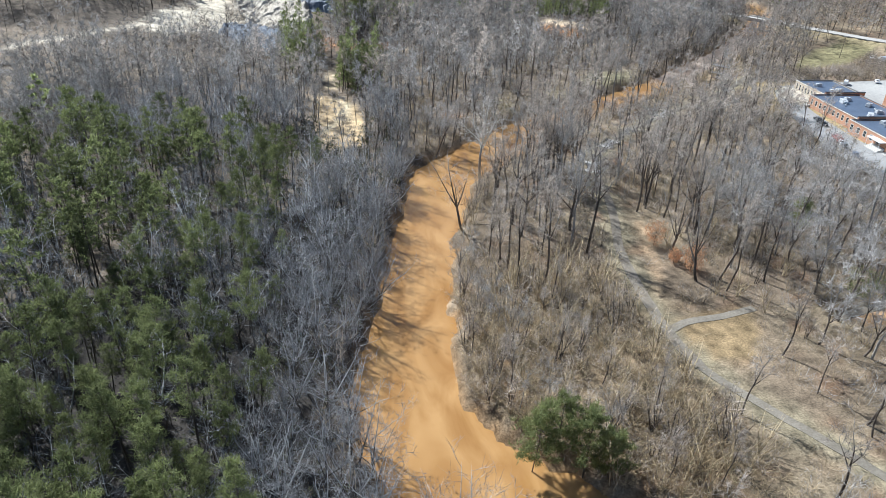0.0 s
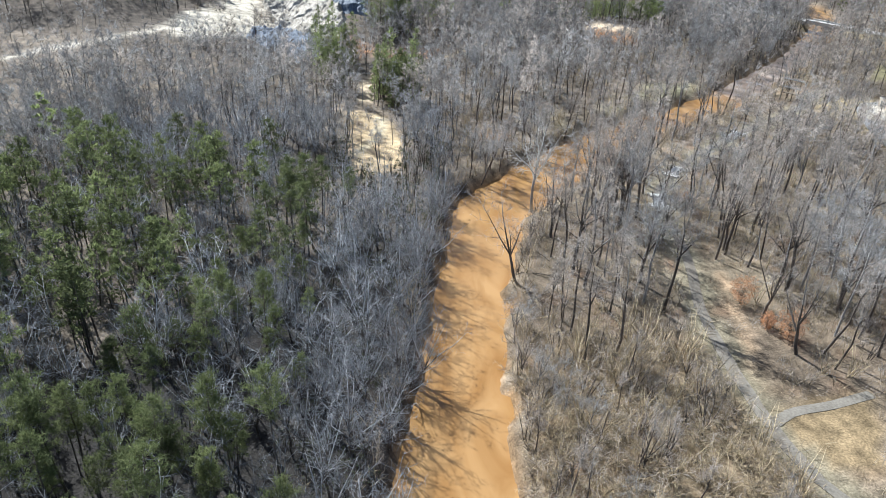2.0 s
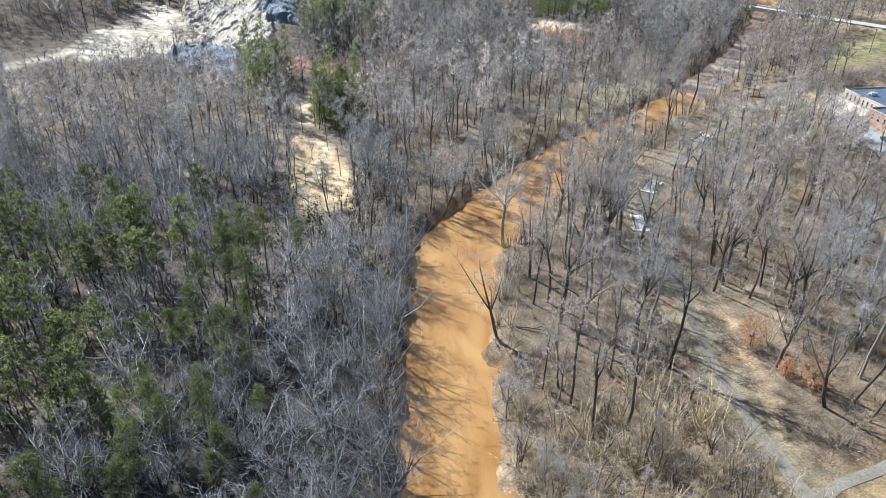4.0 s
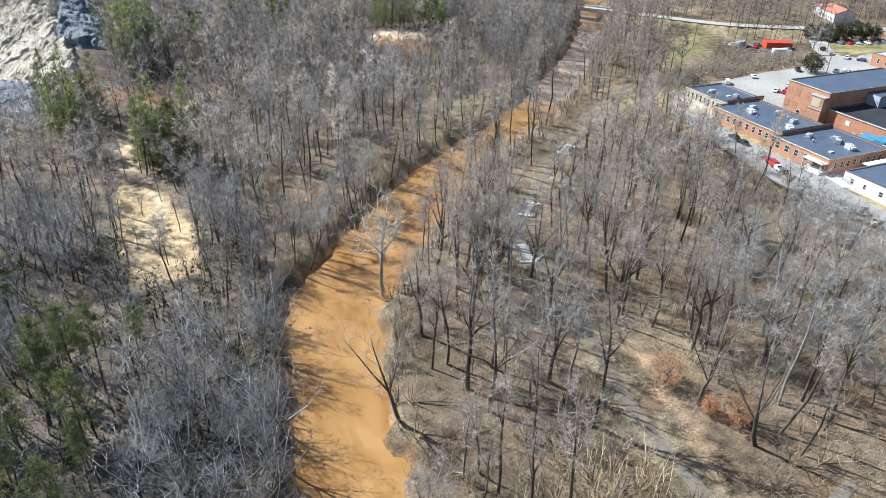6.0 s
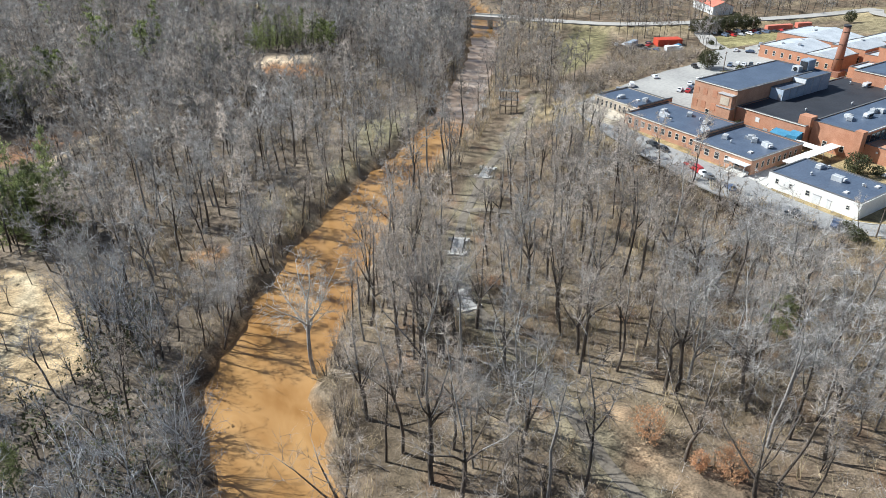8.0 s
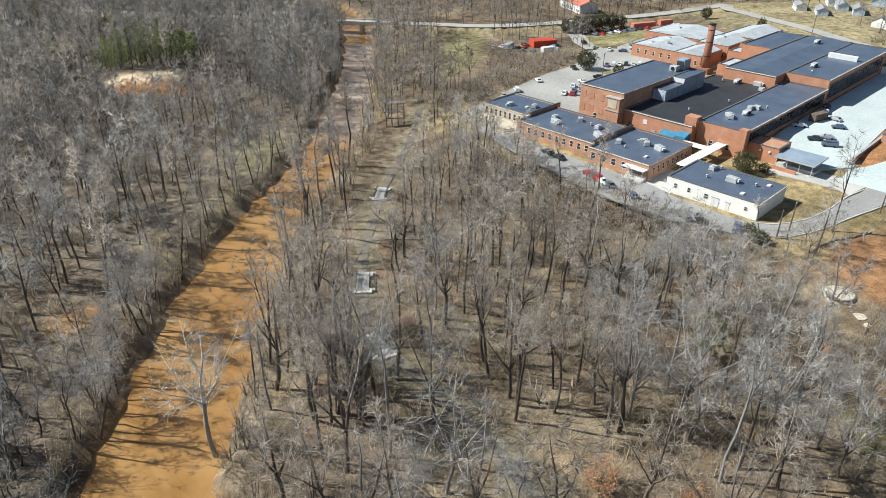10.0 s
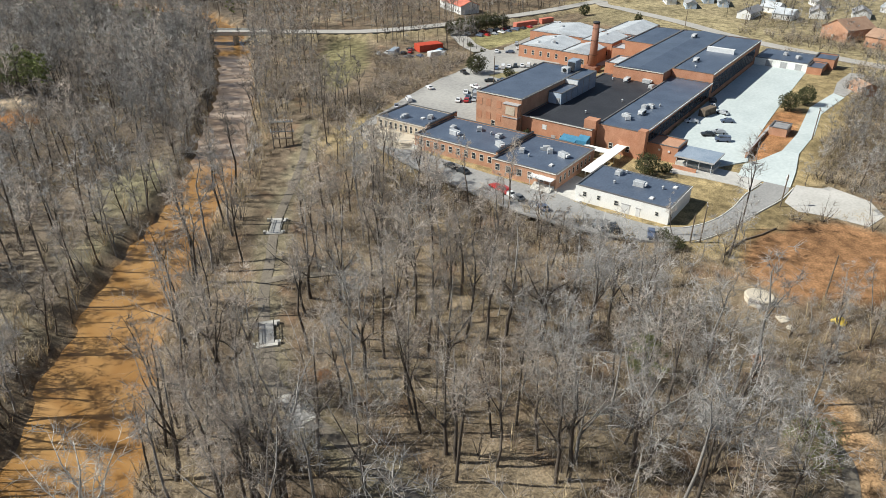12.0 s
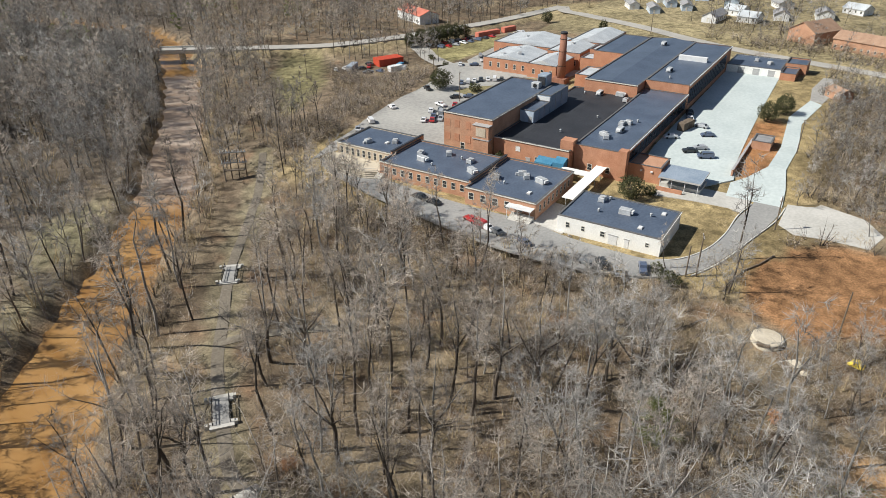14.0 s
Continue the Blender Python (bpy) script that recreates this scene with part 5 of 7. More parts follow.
def house(x, y, turn, w, d, h, wall_mat, roof_mat, label, rise=2.2, name="house"):
    """A gabled house: w along its ridge, d across."""
    z = h1(x, y)
    o = thing(name, label, "house", at=(x, y, z), turn=turn)
    bm = bmesh.new()
    a_ = [[bm.verts.new((s * w / 2, yy, zz)) for yy, zz in ((-d / 2, -0.6), (d / 2, -0.6), (d / 2, h), (0, h + rise), (-d / 2, h))] for s in (-1, 1)]
    bm.faces.new(a_[0][::-1]), bm.faces.new(a_[1])
    for i, j in ((0, 1), (1, 2), (4, 0)):
        bm.faces.new((a_[0][i], a_[0][j], a_[1][j], a_[1][i]))
    bmesh.ops.recalc_face_normals(bm, faces=bm.faces)
    part("wall", bm, wall_mat, o)
    bm = bmesh.new()
    e = 0.45
    for s in (-1, 1):
        k = rise / (d / 2)
        vs = [bm.verts.new((sx * (w / 2 + e), yy, zz + dz)) for dz in (0.05, 0.28) for sx, yy, zz in ((-1, 0, h + rise), (1, 0, h + rise), (1, s * (d / 2 + e), h - e * k), (-1, s * (d / 2 + e), h - e * k))]
        for f in ((0, 1, 2, 3), (4, 5, 6, 7), (0, 1, 5, 4), (1, 2, 6, 5), (2, 3, 7, 6), (3, 0, 4, 7)):
            bm.faces.new([vs[i] for i in f])
    bmesh.ops.recalc_face_normals(bm, faces=bm.faces)
    part("roof", bm, roof_mat, o)
    n = max(2, int(w / 3))
    for k in range(n):
        for s, wl in ((-1, "y-"), (1, "y+")):
            window(o, wl, -w / 2 + (k + 0.5) * w / n, s * d / 2, 0.9, 1.1, 1.4)
    door(o, "x-", -w / 2, 0.5, 0.1, 1.0, 2.1, M_FRAME)
    return o


house(400, 386, 62, 30, 13, 5, M_SIDING, M_SHINGLE_RED, "long white building with a faded red roof", rise=2.6, name="red_roofed_building")
for x_, y_, r_, w_, d_, wm, rm, lb in ((470, 272, 30, 15, 6, M_SIDING, M_SHINGLE_GREY, "white mobile home with a grey roof"), (461, 256, 25, 15, 6, M_SIDING_BLUE, M_SHINGLE_GREY, "pale blue mobile home with a grey roof"), (482, 252, 25, 16, 6, M_SIDING_BLUE, M_SHINGLE_GREY, "pale blue mobile home with a grey roof"), (474, 240, 20, 15, 6, M_SIDING_BLUE, M_SHINGLE_GREY, "pale blue mobile home with a grey roof"),
                                       (451, 218, -8, 18, 8, M_SIDING, M_SHINGLE_GREY, "long white house with a grey roof"), (470, 210, 70, 11, 9, M_SIDING, M_ROOF_PALE, "white gabled house with a metal roof"), (456, 200, 80, 11, 10, M_SIDING, M_ROOF_PALE, "white gabled house with a pale roof"), (470, 186, 10, 14, 8, M_SIDING, M_SHINGLE_GREY, "white house with a grey roof"), (495, 218, 10, 13, 8, M_SIDING_BLUE, M_SHINGLE_GREY, "pale house with a grey roof"),
                                       (480, 165, 10, 14, 9, M_SIDING, M_SHINGLE_GREY, "white house with a plain roof among trees"), (500, 150, 60, 13, 9, M_SIDING, M_ROOF_PALE, "white house with a plain roof among trees"), (495, 262, 25, 15, 6, M_SIDING, M_SHINGLE_GREY, "white mobile home with a grey roof"), (500, 190, 30, 12, 9, M_SIDING, M_SHINGLE_GREY, "white house with a plain roof among trees"), (505, 238, 12, 12, 8, M_SIDING_BLUE, M_SHINGLE_GREY, "pale blue house with a grey roof")):
    house(x_, y_, r_, w_, d_, 3.0, wm, rm, lb, rise=1.4 if d_ < 7 else 2.4)
house(427, 164, -30, 20, 15, 5.5, M_BRICK_OLD, M_SHINGLE_BROWN, "brick building with a broad brown roof", rise=4.2, name="apartment_building")
house(414, 139, 68, 28, 12, 5, M_BRICK_OLD, M_SHINGLE_BROWN, "long brick building with a brown roof", rise=3, name="apartment_building")
house(322, 143, 40, 8, 6, 3, M_BRICK_OLD, M_SHINGLE_BROWN, "small ruined brick shed in brush", rise=1.2, name="brick_shed")

rail_ = thing("timber_edging", "low dark timber edging along the clay field", "edging")
for (xa, ya), (xb, yb) in zip(((163.5, 150), (169, 149.4), (174.5, 148), (179, 145.6)), ((168.9, 149.5), (174.4, 148.1), (178.9, 145.7), (185, 143.4))):
    part("beam", cyl(bmesh.new(), (xa, ya, h1(xa, ya) + 0.25), (xb, yb, h1(xb, yb) + 0.25), 0.22, 0.22, 8), M_WOOD, rail_)


# ---- plants ----
class Plant:
    """Gathers triangles of stems (tubes) and blades (single tapered triangles)."""
    def __init__(self, seed):
        self.r = np.random.RandomState(seed)
        self.v, self.t, self.m, self.p = [], [], [], []

    def tube(self, p0, p1, r0, r1, n, mat, piece):
        d = p1 - p0
        a_ = np.cross(d, (0.31, 0.17, 0.93) if abs(d[0]) + abs(d[1]) > 0.3 * abs(d[2]) else (1, 0.2, 0))
        a_ /= np.linalg.norm(a_) + 1e-9
        b_ = np.cross(d, a_)
        b_ /= np.linalg.norm(b_) + 1e-9
        k = len(self.v)
        ang = [2 * math.pi * i / n for i in range(n)]
        for an in ang:
            self.v.append(p0 + r0 * (math.cos(an) * a_ + math.sin(an) * b_))
        if r1 <= 0:
            self.v.append(p1)
            tris = [(k + i, k + (i + 1) % n, k + n) for i in range(n)]
        else:
            for an in ang:
                self.v.append(p1 + r1 * (math.cos(an) * a_ + math.sin(an) * b_))
            tris = []
            for i in range(n):
                j = (i + 1) % n
                tris += [(k + i, k + j, k + n + j), (k + i, k + n + j, k + n + i)]
        self.t += tris
        self.m += [mat] * len(tris)
        self.p += [piece] * len(tris)

    def blade(self, p, d, length, w, mat, piece, level=0.0):
        s = np.cross(d, self.r.normal(size=3) + np.array((0, 0, level)))
        s *= w / 2 / (np.linalg.norm(s) + 1e-9)
        k = len(self.v)
        self.v += [p - s, p + s, p + d * length]
        self.t.append((k, k + 1, k + 2))
        self.m.append(mat)
        self.p.append(piece)

    def arrays(self):
        return np.array(self.v), np.array(self.t), np.array(self.m), np.array(self.p)


def unit(v):
    return v / (np.linalg.norm(v) + 1e-9)


def bare_tree(seed, H, spread, leaders, subs, twigs, sides, tw, first=0.3, lean=0.0, girth=0.014, tl=1.0):
    """A leafless hardwood: a trunk that forks into rising leaders, each with side limbs, boughs and twigs.
    Materials: 0 trunk, 7 limbs, 1 twigs; pieces: 0 trunk, 1 crown."""
    g = Plant(seed)
    r = g.r
    n = 3 if sides > 3 else 1
    ray, lift_ = (0.75, 0.0) if sides > 3 else (0.6, 0.4)
    p = np.array((0.0, 0.0, -0.4))
    r0, k_ = H * girth, first * H / n
    for i in range(n):
        q = p + np.array((r.normal() * 0.012 * H + lean * k_, r.normal() * 0.012 * H, k_ + (0.4 if i == 0 else 0)))
        g.tube(p, q, r0 * (1 - 0.3 * i / n), r0 * (1 - 0.3 * (i + 1) / n), sides, 0, 0)
        p = q
    fork, az = p, r.uniform(0, 6.28)

    def bough(q, d, L, w):
        """A side limb with a bend, boughs and twigs."""
        e = unit(d + np.array((0, 0, 0.22)) + r.normal(size=3) * 0.16)
        if sides > 4:
            g.tube(q, q + d * L * 0.5, w, w * 0.6, 3, 7, 1)
            g.tube(q + d * L * 0.5, q + d * L * 0.5 + e * L * 0.5, w * 0.6, 0, 3, 7, 1)
        elif sides > 3:
            g.tube(q, q + d * L * 0.5 + e * L * 0.5, w, 0, 3, 7, 1)
        else:
            g.blade(q, unit(d + e), L, w * 2, 7, 1)
        side = 3 if sides > 3 else 1
        for i in range(side):
            u = 0.3 + 0.6 * (i + r.uniform(0, 1)) / side
            b = q + d * L * u if u < 0.5 else q + d * L * 0.5 + e * L * (u - 0.5)
            c = unit(d * 0.7 + r.normal(size=3) * 0.55 + np.array((0, 0, 0.2)))
            l_ = L * r.uniform(0.35, 0.6)
            if sides > 3:
                g.blade(b, c, l_, max(w * 0.8, tw * 1.3), 7, 1)
            for j in range(twigs // (side + 1)):
                g.blade(b + c * l_ * r.uniform(0.25, 1), unit(c + r.normal(size=3) * ray + np.array((0, 0, lift_))), spread * tl * r.uniform(0.12, 0.28), tw * r.uniform(0.6, 1.3), 1, 1)
        for j in range(twigs // (side + 1)):
            g.blade(q + d * L * 0.5 + e * L * r.uniform(0, 0.5), unit(e + r.normal(size=3) * ray + np.array((0, 0, lift_))), spread * tl * r.uniform(0.12, 0.28), tw * r.uniform(0.6, 1.3), 1, 1)

    for i in range(leaders):
        az += 2 * math.pi / leaders + r.uniform(-0.5, 0.5)
        reach = spread * (r.uniform(0.1, 0.35) if i == 0 else r.uniform(0.5, 1.05))
        rise = (H - fork[2]) * (1.0 if i == 0 else r.uniform(0.5, 0.9))
        out = np.array((math.cos(az), math.sin(az), 0.0)) * reach
        base = fork - np.array((0, 0, 0 if i < 2 else r.uniform(0, 0.3) * first * H))
        pts = [base]
        for k, (fo, fu) in enumerate(((0.32, 0.29), (0.36, 0.33), (0.32, 0.38))):
            pts.append(pts[-1] + out * fo + np.array((0, 0, rise * fu)) + r.normal(size=3) * 0.02 * H * (k > 0))
        w = r0 * (0.62 if i == 0 else r.uniform(0.4, 0.58))
        for k, (wa, wb) in enumerate(((1.0, 0.7), (0.7, 0.38), (0.38, 0.0))):
            g.tube(pts[k], pts[k + 1], w * wa, w * wb, 4 if sides > 4 else 3, 0 if k == 0 else 7, 1)
        for j in range(subs):
            u = 0.3 + 2.65 * (j + r.uniform(0, 0.9)) / subs
            k = min(int(u), 2)
            q = pts[k] + (pts[k + 1] - pts[k]) * (u - k)
            ld = unit(pts[k + 1] - pts[k])
            c = unit(np.cross(ld, r.normal(size=3)))
            bough(q, unit(ld * 0.5 + c * 0.95 + np.array((0, 0, 0.1))), spread * r.uniform(0.4, 0.68) * (1.1 - 0.19 * u), max(w * 0.34 * (1 - 0.25 * u), tw * 0.7))
    return g.arrays()


def pine_tree(seed, H, spread, whorls, tufts, blades, bw, bare=0.45, sides=4, cone=False):
    """A pine: tall stem, crown of needle tufts along drooping boughs."""
    g = Plant(seed)
    r = g.r
    top = np.array((r.normal() * 0.3, r.normal() * 0.3, H))
    midp = top * 0.5 + np.array((r.normal() * 0.2, r.normal() * 0.2, 0))
    g.tube(np.array((0, 0, -0.4)), midp, H * 0.011, H * 0.008, sides, 0, 0)
    g.tube(midp, top, H * 0.008, 0, sides, 0, 0)
    az = r.uniform(0, 6.28)
    for i in range(whorls):
        f = (i + r.uniform(0, 0.6)) / whorls
        z = H * (bare + (1 - bare) * f)
        L = spread * (math.sin(math.pi * (0.25 + 0.7 * f)) ** 0.8) * r.uniform(0.55, 1.15)
        if cone:
            L = spread * (1.12 - f) ** 0.8 * r.uniform(0.75, 1.15)
        az += 2.4 + r.uniform(-0.6, 0.6)
        d = unit(np.array((math.cos(az), math.sin(az), r.uniform(-0.15, 0.45))))
        c = midp + (top - midp) * ((z - midp[2]) / (top[2] - midp[2]))
        g.tube(c, c + d * L, 0.05, 0, 3, 0, 1)
        for j in range(tufts):
            q = c + d * L * (0.35 + 0.65 * (j + r.uniform(0, 1)) / tufts) + r.normal(size=3) * 0.32
            for k in range(blades):
                g.blade(q + r.normal(size=3) * (0.3, 0.3, 0.18), unit(r.normal(size=3) * (0.8, 0.8, 0.6) + np.array((0, 0, 0.75)) + d * 0.3), r.uniform(0.6, 1.15) * (0.7 + bw * 0.8), bw, 2, 1, 1.6)
    for k in range(blades * 2):
        g.blade(top - np.array((0, 0, r.uniform(0, 1.2))), unit(r.normal(size=3) + np.array((0, 0, 0.8))), r.uniform(0.5, 0.9), bw, 2, 1, 1.6)
    return g.arrays()


def bush(seed, H, stems, tw, mat=1, spread=0.6):
    g = Plant(seed)
    r = g.r
    for i in range(stems):
        p = np.array((r.normal() * 0.35 * H * spread, r.normal() * 0.35 * H * spread, -0.1))
        d = unit(np.array((r.normal() * spread, r.normal() * spread, 1.0)))
        L = H * r.uniform(0.5, 1.0)
        g.blade(p, d, L, tw * 1.3, mat, 1)
        for k in range(2):
            g.blade(p + d * L * r.uniform(0.3, 0.8), unit(d + r.normal(size=3) * 0.6), L * r.uniform(0.3, 0.6), tw, mat, 1)
    return g.arrays()


def thicket(seed, H, stems, twigs, tw, wide=0.35):
    """Several thin stems from one root, each with a spray of twigs: shrubs and sapling clumps."""
    g = Plant(seed)
    r = g.r
    for i in range(stems):
        p = np.array((r.normal() * 0.25, r.normal() * 0.25, -0.2))
        d = unit(np.array((r.normal() * wide, r.normal() * wide, 1.0)))
        L = H * r.uniform(0.6, 1.0)
        m = p + d * L * 0.5
        d2 = unit(d + r.normal(size=3) * 0.15)
        g.tube(p, m, 0.012 * H, 0.008 * H, 3, 7, 0)
        g.tube(m, m + d2 * L * 0.5, 0.008 * H, 0, 3, 7, 0)
        for k in range(twigs):
            u = r.uniform(0.25, 1.0)
            q = p + d * L * u if u < 0.5 else m + d2 * L * (u - 0.5)
            td = unit(d2 * 0.55 + r.normal(size=3) * 0.65)
            g.blade(q, td, r.uniform(0.2, 0.4) * H * (1.25 - u * 0.6), tw * r.uniform(0.6, 1.3), 1, 1)
    return g.arrays()


def leafy(seed, H, W, clumps, blades, bw, mat):
    """A dense evergreen or leaf-holding shrub: a short stem, and clumps of leaves through an uneven egg."""
    g = Plant(seed)
    r = g.r
    g.tube(np.array((0, 0, -0.2)), np.array((0, 0, H * 0.6)), 0.12, 0.04, 5, 0, 0)
    for i in range(clumps):
        d = unit(r.normal(size=3))
        k = r.uniform(0.55, 1.0) * (1 + 0.18 * math.sin(3 * d[0] + seed) * math.cos(4 * d[1]))
        q = np.array((d[0] * W / 2 * k, d[1] * W / 2 * k, H * 0.53 + d[2] * H * 0.47 * k))
        g.tube(np.array((0, 0, H * 0.3)), q, 0.03, 0, 3, 0, 1) if i % 6 == 0 else None
        for j in range(blades):
            g.blade(q + r.normal(size=3) * 0.12, unit(r.normal(size=3) + d * 0.6), r.uniform(0.7, 1.3) * bw * 1.6, bw, mat, 1)
    return g.arrays()


STEMS = (M_BARK, M_TWIG, M_NEEDLE, M_DEAD_LEAF, M_BRUSH, M_NEEDLE_DARK, M_BARK_PALE, M_BARK_GREY, M_TWIG_BROWN, M_TWIG_PALE, M_BARK_WHITE, M_TWIG_COOL, M_LIMB_COOL)


def split_meshes(name, arr, tone=0.0):
    """The trunk's mesh and the crown's mesh of a plant."""
    V, T, M, Pc = arr
    out = []
    for k, nm in ((0, "trunk"), (1, "crown")):
        sel = Pc == k
        u, inv = np.unique(T[sel].ravel(), return_inverse=True)
        out.append(mesh_np(nm, V[u], inv.reshape(-1, 3), M[sel], STEMS, np.full(len(u), tone)))
    return out


def single(name, meshes, x, y, z, scale, turn, label, category, group="", lean=(0, 0)):
    ob = thing(name, label, category, group)
    ob.matrix_basis = pose(x, y, z, lean[0], lean[1], turn) @ Matrix.Scale(scale, 4)
    for nm, me in zip(("trunk", "crown"), meshes):
        link(nm, me, (), ob)
    return ob


def joined(name, variants, places, label, category, seed, shade=0.0):
    """One mesh of many plants; places: rows of x, y, variant, scale."""
    r = np.random.RandomState(seed)
    Vs, Ts, Ms, base = [], [], [], 0
    tones = np.clip(r.normal(size=len(places)) * 0.24 + shade, -0.5, 0.5)
    zs = height(places[:, :2])
    for (x, y, k, s), z in zip(places, zs):
        V, T, M, _ = variants[int(k)]
        an = r.uniform(0, 6.283)
        c, sn = math.cos(an) * s, math.sin(an) * s
        sz = s * r.uniform(0.9, 1.12)
        lx, ly = r.normal(size=2) * 0.055
        W = np.empty_like(V)
        W[:, 0] = V[:, 0] * c - V[:, 1] * sn + V[:, 2] * lx + x
        W[:, 1] = V[:, 0] * sn + V[:, 1] * c + V[:, 2] * ly + y
        W[:, 2] = V[:, 2] * sz + z
        Vs.append(W.astype(np.float32)), Ts.append(T + base), Ms.append(M)
        base += len(V)
    ob = new(name, mesh_np(name, np.concatenate(Vs), np.concatenate(Ts), np.concatenate(Ms), STEMS, np.repeat(tones, [len(v) for v in Vs])))
    return tagged(ob, label, category, kind="stuff")


# where woods grow: 0 open, 1 full
BLOCKED = [  # paved and built ground, as x0, x1, y0, y1
    (203, 375, 162, 300), (200, 300, 286, 352), (322, 385, 312, 362), (-80, -16, 344, 432), (168, 210, 160, 282), (196, 240, 143, 166), (240, 322, 145, 166), (322, 372, 150, 172), (160, 172, 164, 245)]
OPEN_POLY = [SAND_PIT, LAWN, CLAY_FIELD, QUARRY_FLOOR,
             [(205, 312), (222, 308), (262, 341), (310, 380), (290, 398), (246, 366)],
             [(262, 292), (300, 300), (330, 352), (395, 336), (440, 322), (440, 240), (405, 180), (385, 120), (365, 125), (372, 290)],
             [(270, 318), (292, 308), (318, 338), (300, 352), (276, 350)],
             [(166, 165), (157, 170), (159, 205), (170, 250), (182, 290), (200, 290), (180, 150), (200, 132), (216, 122), (216, 150)]]


def density(P):
    x, y = P[:, 0], P[:, 1]
    d = river_edge(P)
    k = np.ones(len(P))
    k *= d > 1.0
    td = along(TRAIL, P)[0]
    k *= td > np.where(y > 205, 6.4, 4.2)
    k = np.where((td < 13) & (y > 195), k * np.where(y < 236, 0.75, 0.4), k)
    k *= (along(ROAD, P)[0] > np.where(x < 250, 5.0, 9.0)) & (along(STREET, P)[0] > 16)
    for x0, x1, y0, y1 in BLOCKED:
        k *= ~((x > x0) & (x < x1) & (y > y0) & (y < y1))
    for q in OPEN_POLY:
        k *= ~inside(q, P)
    k *= along([(-14, 284), (-16, 300), (-10, 318), (2, 330), (14, 348), (34, 368), (44, 380)], P)[0] > 4
    k *= along(QUARRY_TRACK, P)[0] > 8
    k *= along([(-36, 372), (-18, 352), (0, 350), (14, 362)], P)[0] > 6
    k *= along([(103, 404), (112, 396), (126, 392)], P)[0] > 8
    k *= along([(131, 121), (122, 117), (104, 112)], P)[0] > 3.5
    k *= (np.hypot(x - 150, y - 138.5) > 9) & (np.hypot(x - 140, y - 138) > 7)
    k *= (np.hypot(x - 70.4, y - 144) > 5) & (np.hypot(x - 74.6, y - 131) > 5)
    k *= along([(73, 158), (69, 136), (66, 118)], P)[0] > 2.5
    k = np.where((x > 30) & (y < 235) & (x < 175), k * np.clip(0.80 + 0.35 * waves(P, 22, 91), 0.35, 1.0), k)
    east = (x > 20) & (x < 62) & (y < 205) & (d > 0)
    k = np.where(east & (y > 125), k * np.where(river_edge(P) < 7, 0.3, 0.62), k)
    k = np.where(east & (y <= 125), k * 0.6, k)
    k = np.where((x >= 62) & (x < 110) & (y < 130), k * 0.5, k)
    k = np.where((x > 88) & (x < 126) & (y > 288) & (y < 318), k * 0.4, k)
    k = np.where((y - x > 178) & (x > 22) & (y < 345) & (d < 26), k * np.where(x > 45, 0.42, 0.6), k)
    k = np.where((y - x > 178) & (x > 10) & (y < 345), k * np.clip(0.92 + 0.4 * waves(P, 30, 92), 0.4, 1.0), k)
    west = (d > 0) & (d < 14) & (x < 35) & (y > 130) & (x < 8 + 0.12 * (y - 130))
    k = np.where(west, k * 0.85, k)
    k = np.where((x > 380) & (y < 300), k * 0.25, k)
    k = np.where((x > -32) & (x < 10) & (y > 190) & (y < 218), k * 0.85, k)
    return k


def pine_share(P):
    x, y = P[:, 0], P[:, 1]
    hill = smooth((-12 - x) / 20) * smooth((214 - y) / 38) * np.clip(0.44 + 0.22 * smooth((118 - y) / 40) + 0.2 * waves(P, 20, 21), 0.1, 0.8)
    stand = 0.9 * np.maximum.reduce([smooth((cr - np.hypot(x - cx, y - cy)) / 5) for cx, cy, cr in ((-3, 282, 14), (-27, 301, 9), (-32, 340, 14), (60, 440, 9), (118, 420, 16), (134, 412, 14), (20, 412, 11), (-8, 392, 19), (45, 452, 10), (90, 440, 11), (-110, 470, 22))])
    far = 0.25 * (y > 440) * (waves(P, 60, 22) > 0.5)
    return np.maximum.reduce([hill, stand, far])


def scatter(x0, x1, y0, y1, cell, seed):
    r = np.random.RandomState(seed)
    gx, gy = np.meshgrid(np.arange(x0, x1, cell), np.arange(y0, y1, cell))
    P = np.column_stack([gx.ravel(), gy.ravel()]) + r.uniform(-0.46, 0.46, (gx.size, 2)) * cell
    return P[r.uniform(size=len(P)) < density(P)], r


def species(group_):
    """Four kinds by bark and twigs: grey, pale-limbed, brown, white-twigged."""
    swaps = ({}, {7: 0}, {}, {0: 7}, {0: 7, 7: 6}, {7: 0, 1: 8}, {1: 8}, {1: 8})
    return [(V, T, np.array([w.get(int(m), int(m)) for m in M]), C) for (V, T, M, C), w in zip(group_, swaps)]


# forest-grown trees carry a high narrow crown on a long bare stem, open-grown ones spread from low down
FORM = ((6.6, 4, 8, 0.30, 0.013, 1.3), (3.9, 3, 9, 0.52, 0.0115, 1.75), (4.6, 3, 9, 0.46, 0.012, 1.6), (3.5, 2, 13, 0.55, 0.011, 1.9))
HI = species([bare_tree(100 + i, 19 + 1.6 * (i % 4), sp, n_, sb, 30, 5, 0.055, first=fi, lean=0.03 * (i % 3), girth=gi, tl=tl_) for i, (sp, n_, sb, fi, gi, tl_) in enumerate(FORM * 2)])
MIDL = species([bare_tree(200 + i, 19 + 1.6 * (i % 4), sp, n_, sb - 2, 24, 4, 0.08, first=fi, girth=gi, tl=tl_) for i, (sp, n_, sb, fi, gi, tl_) in enumerate(FORM * 2)])
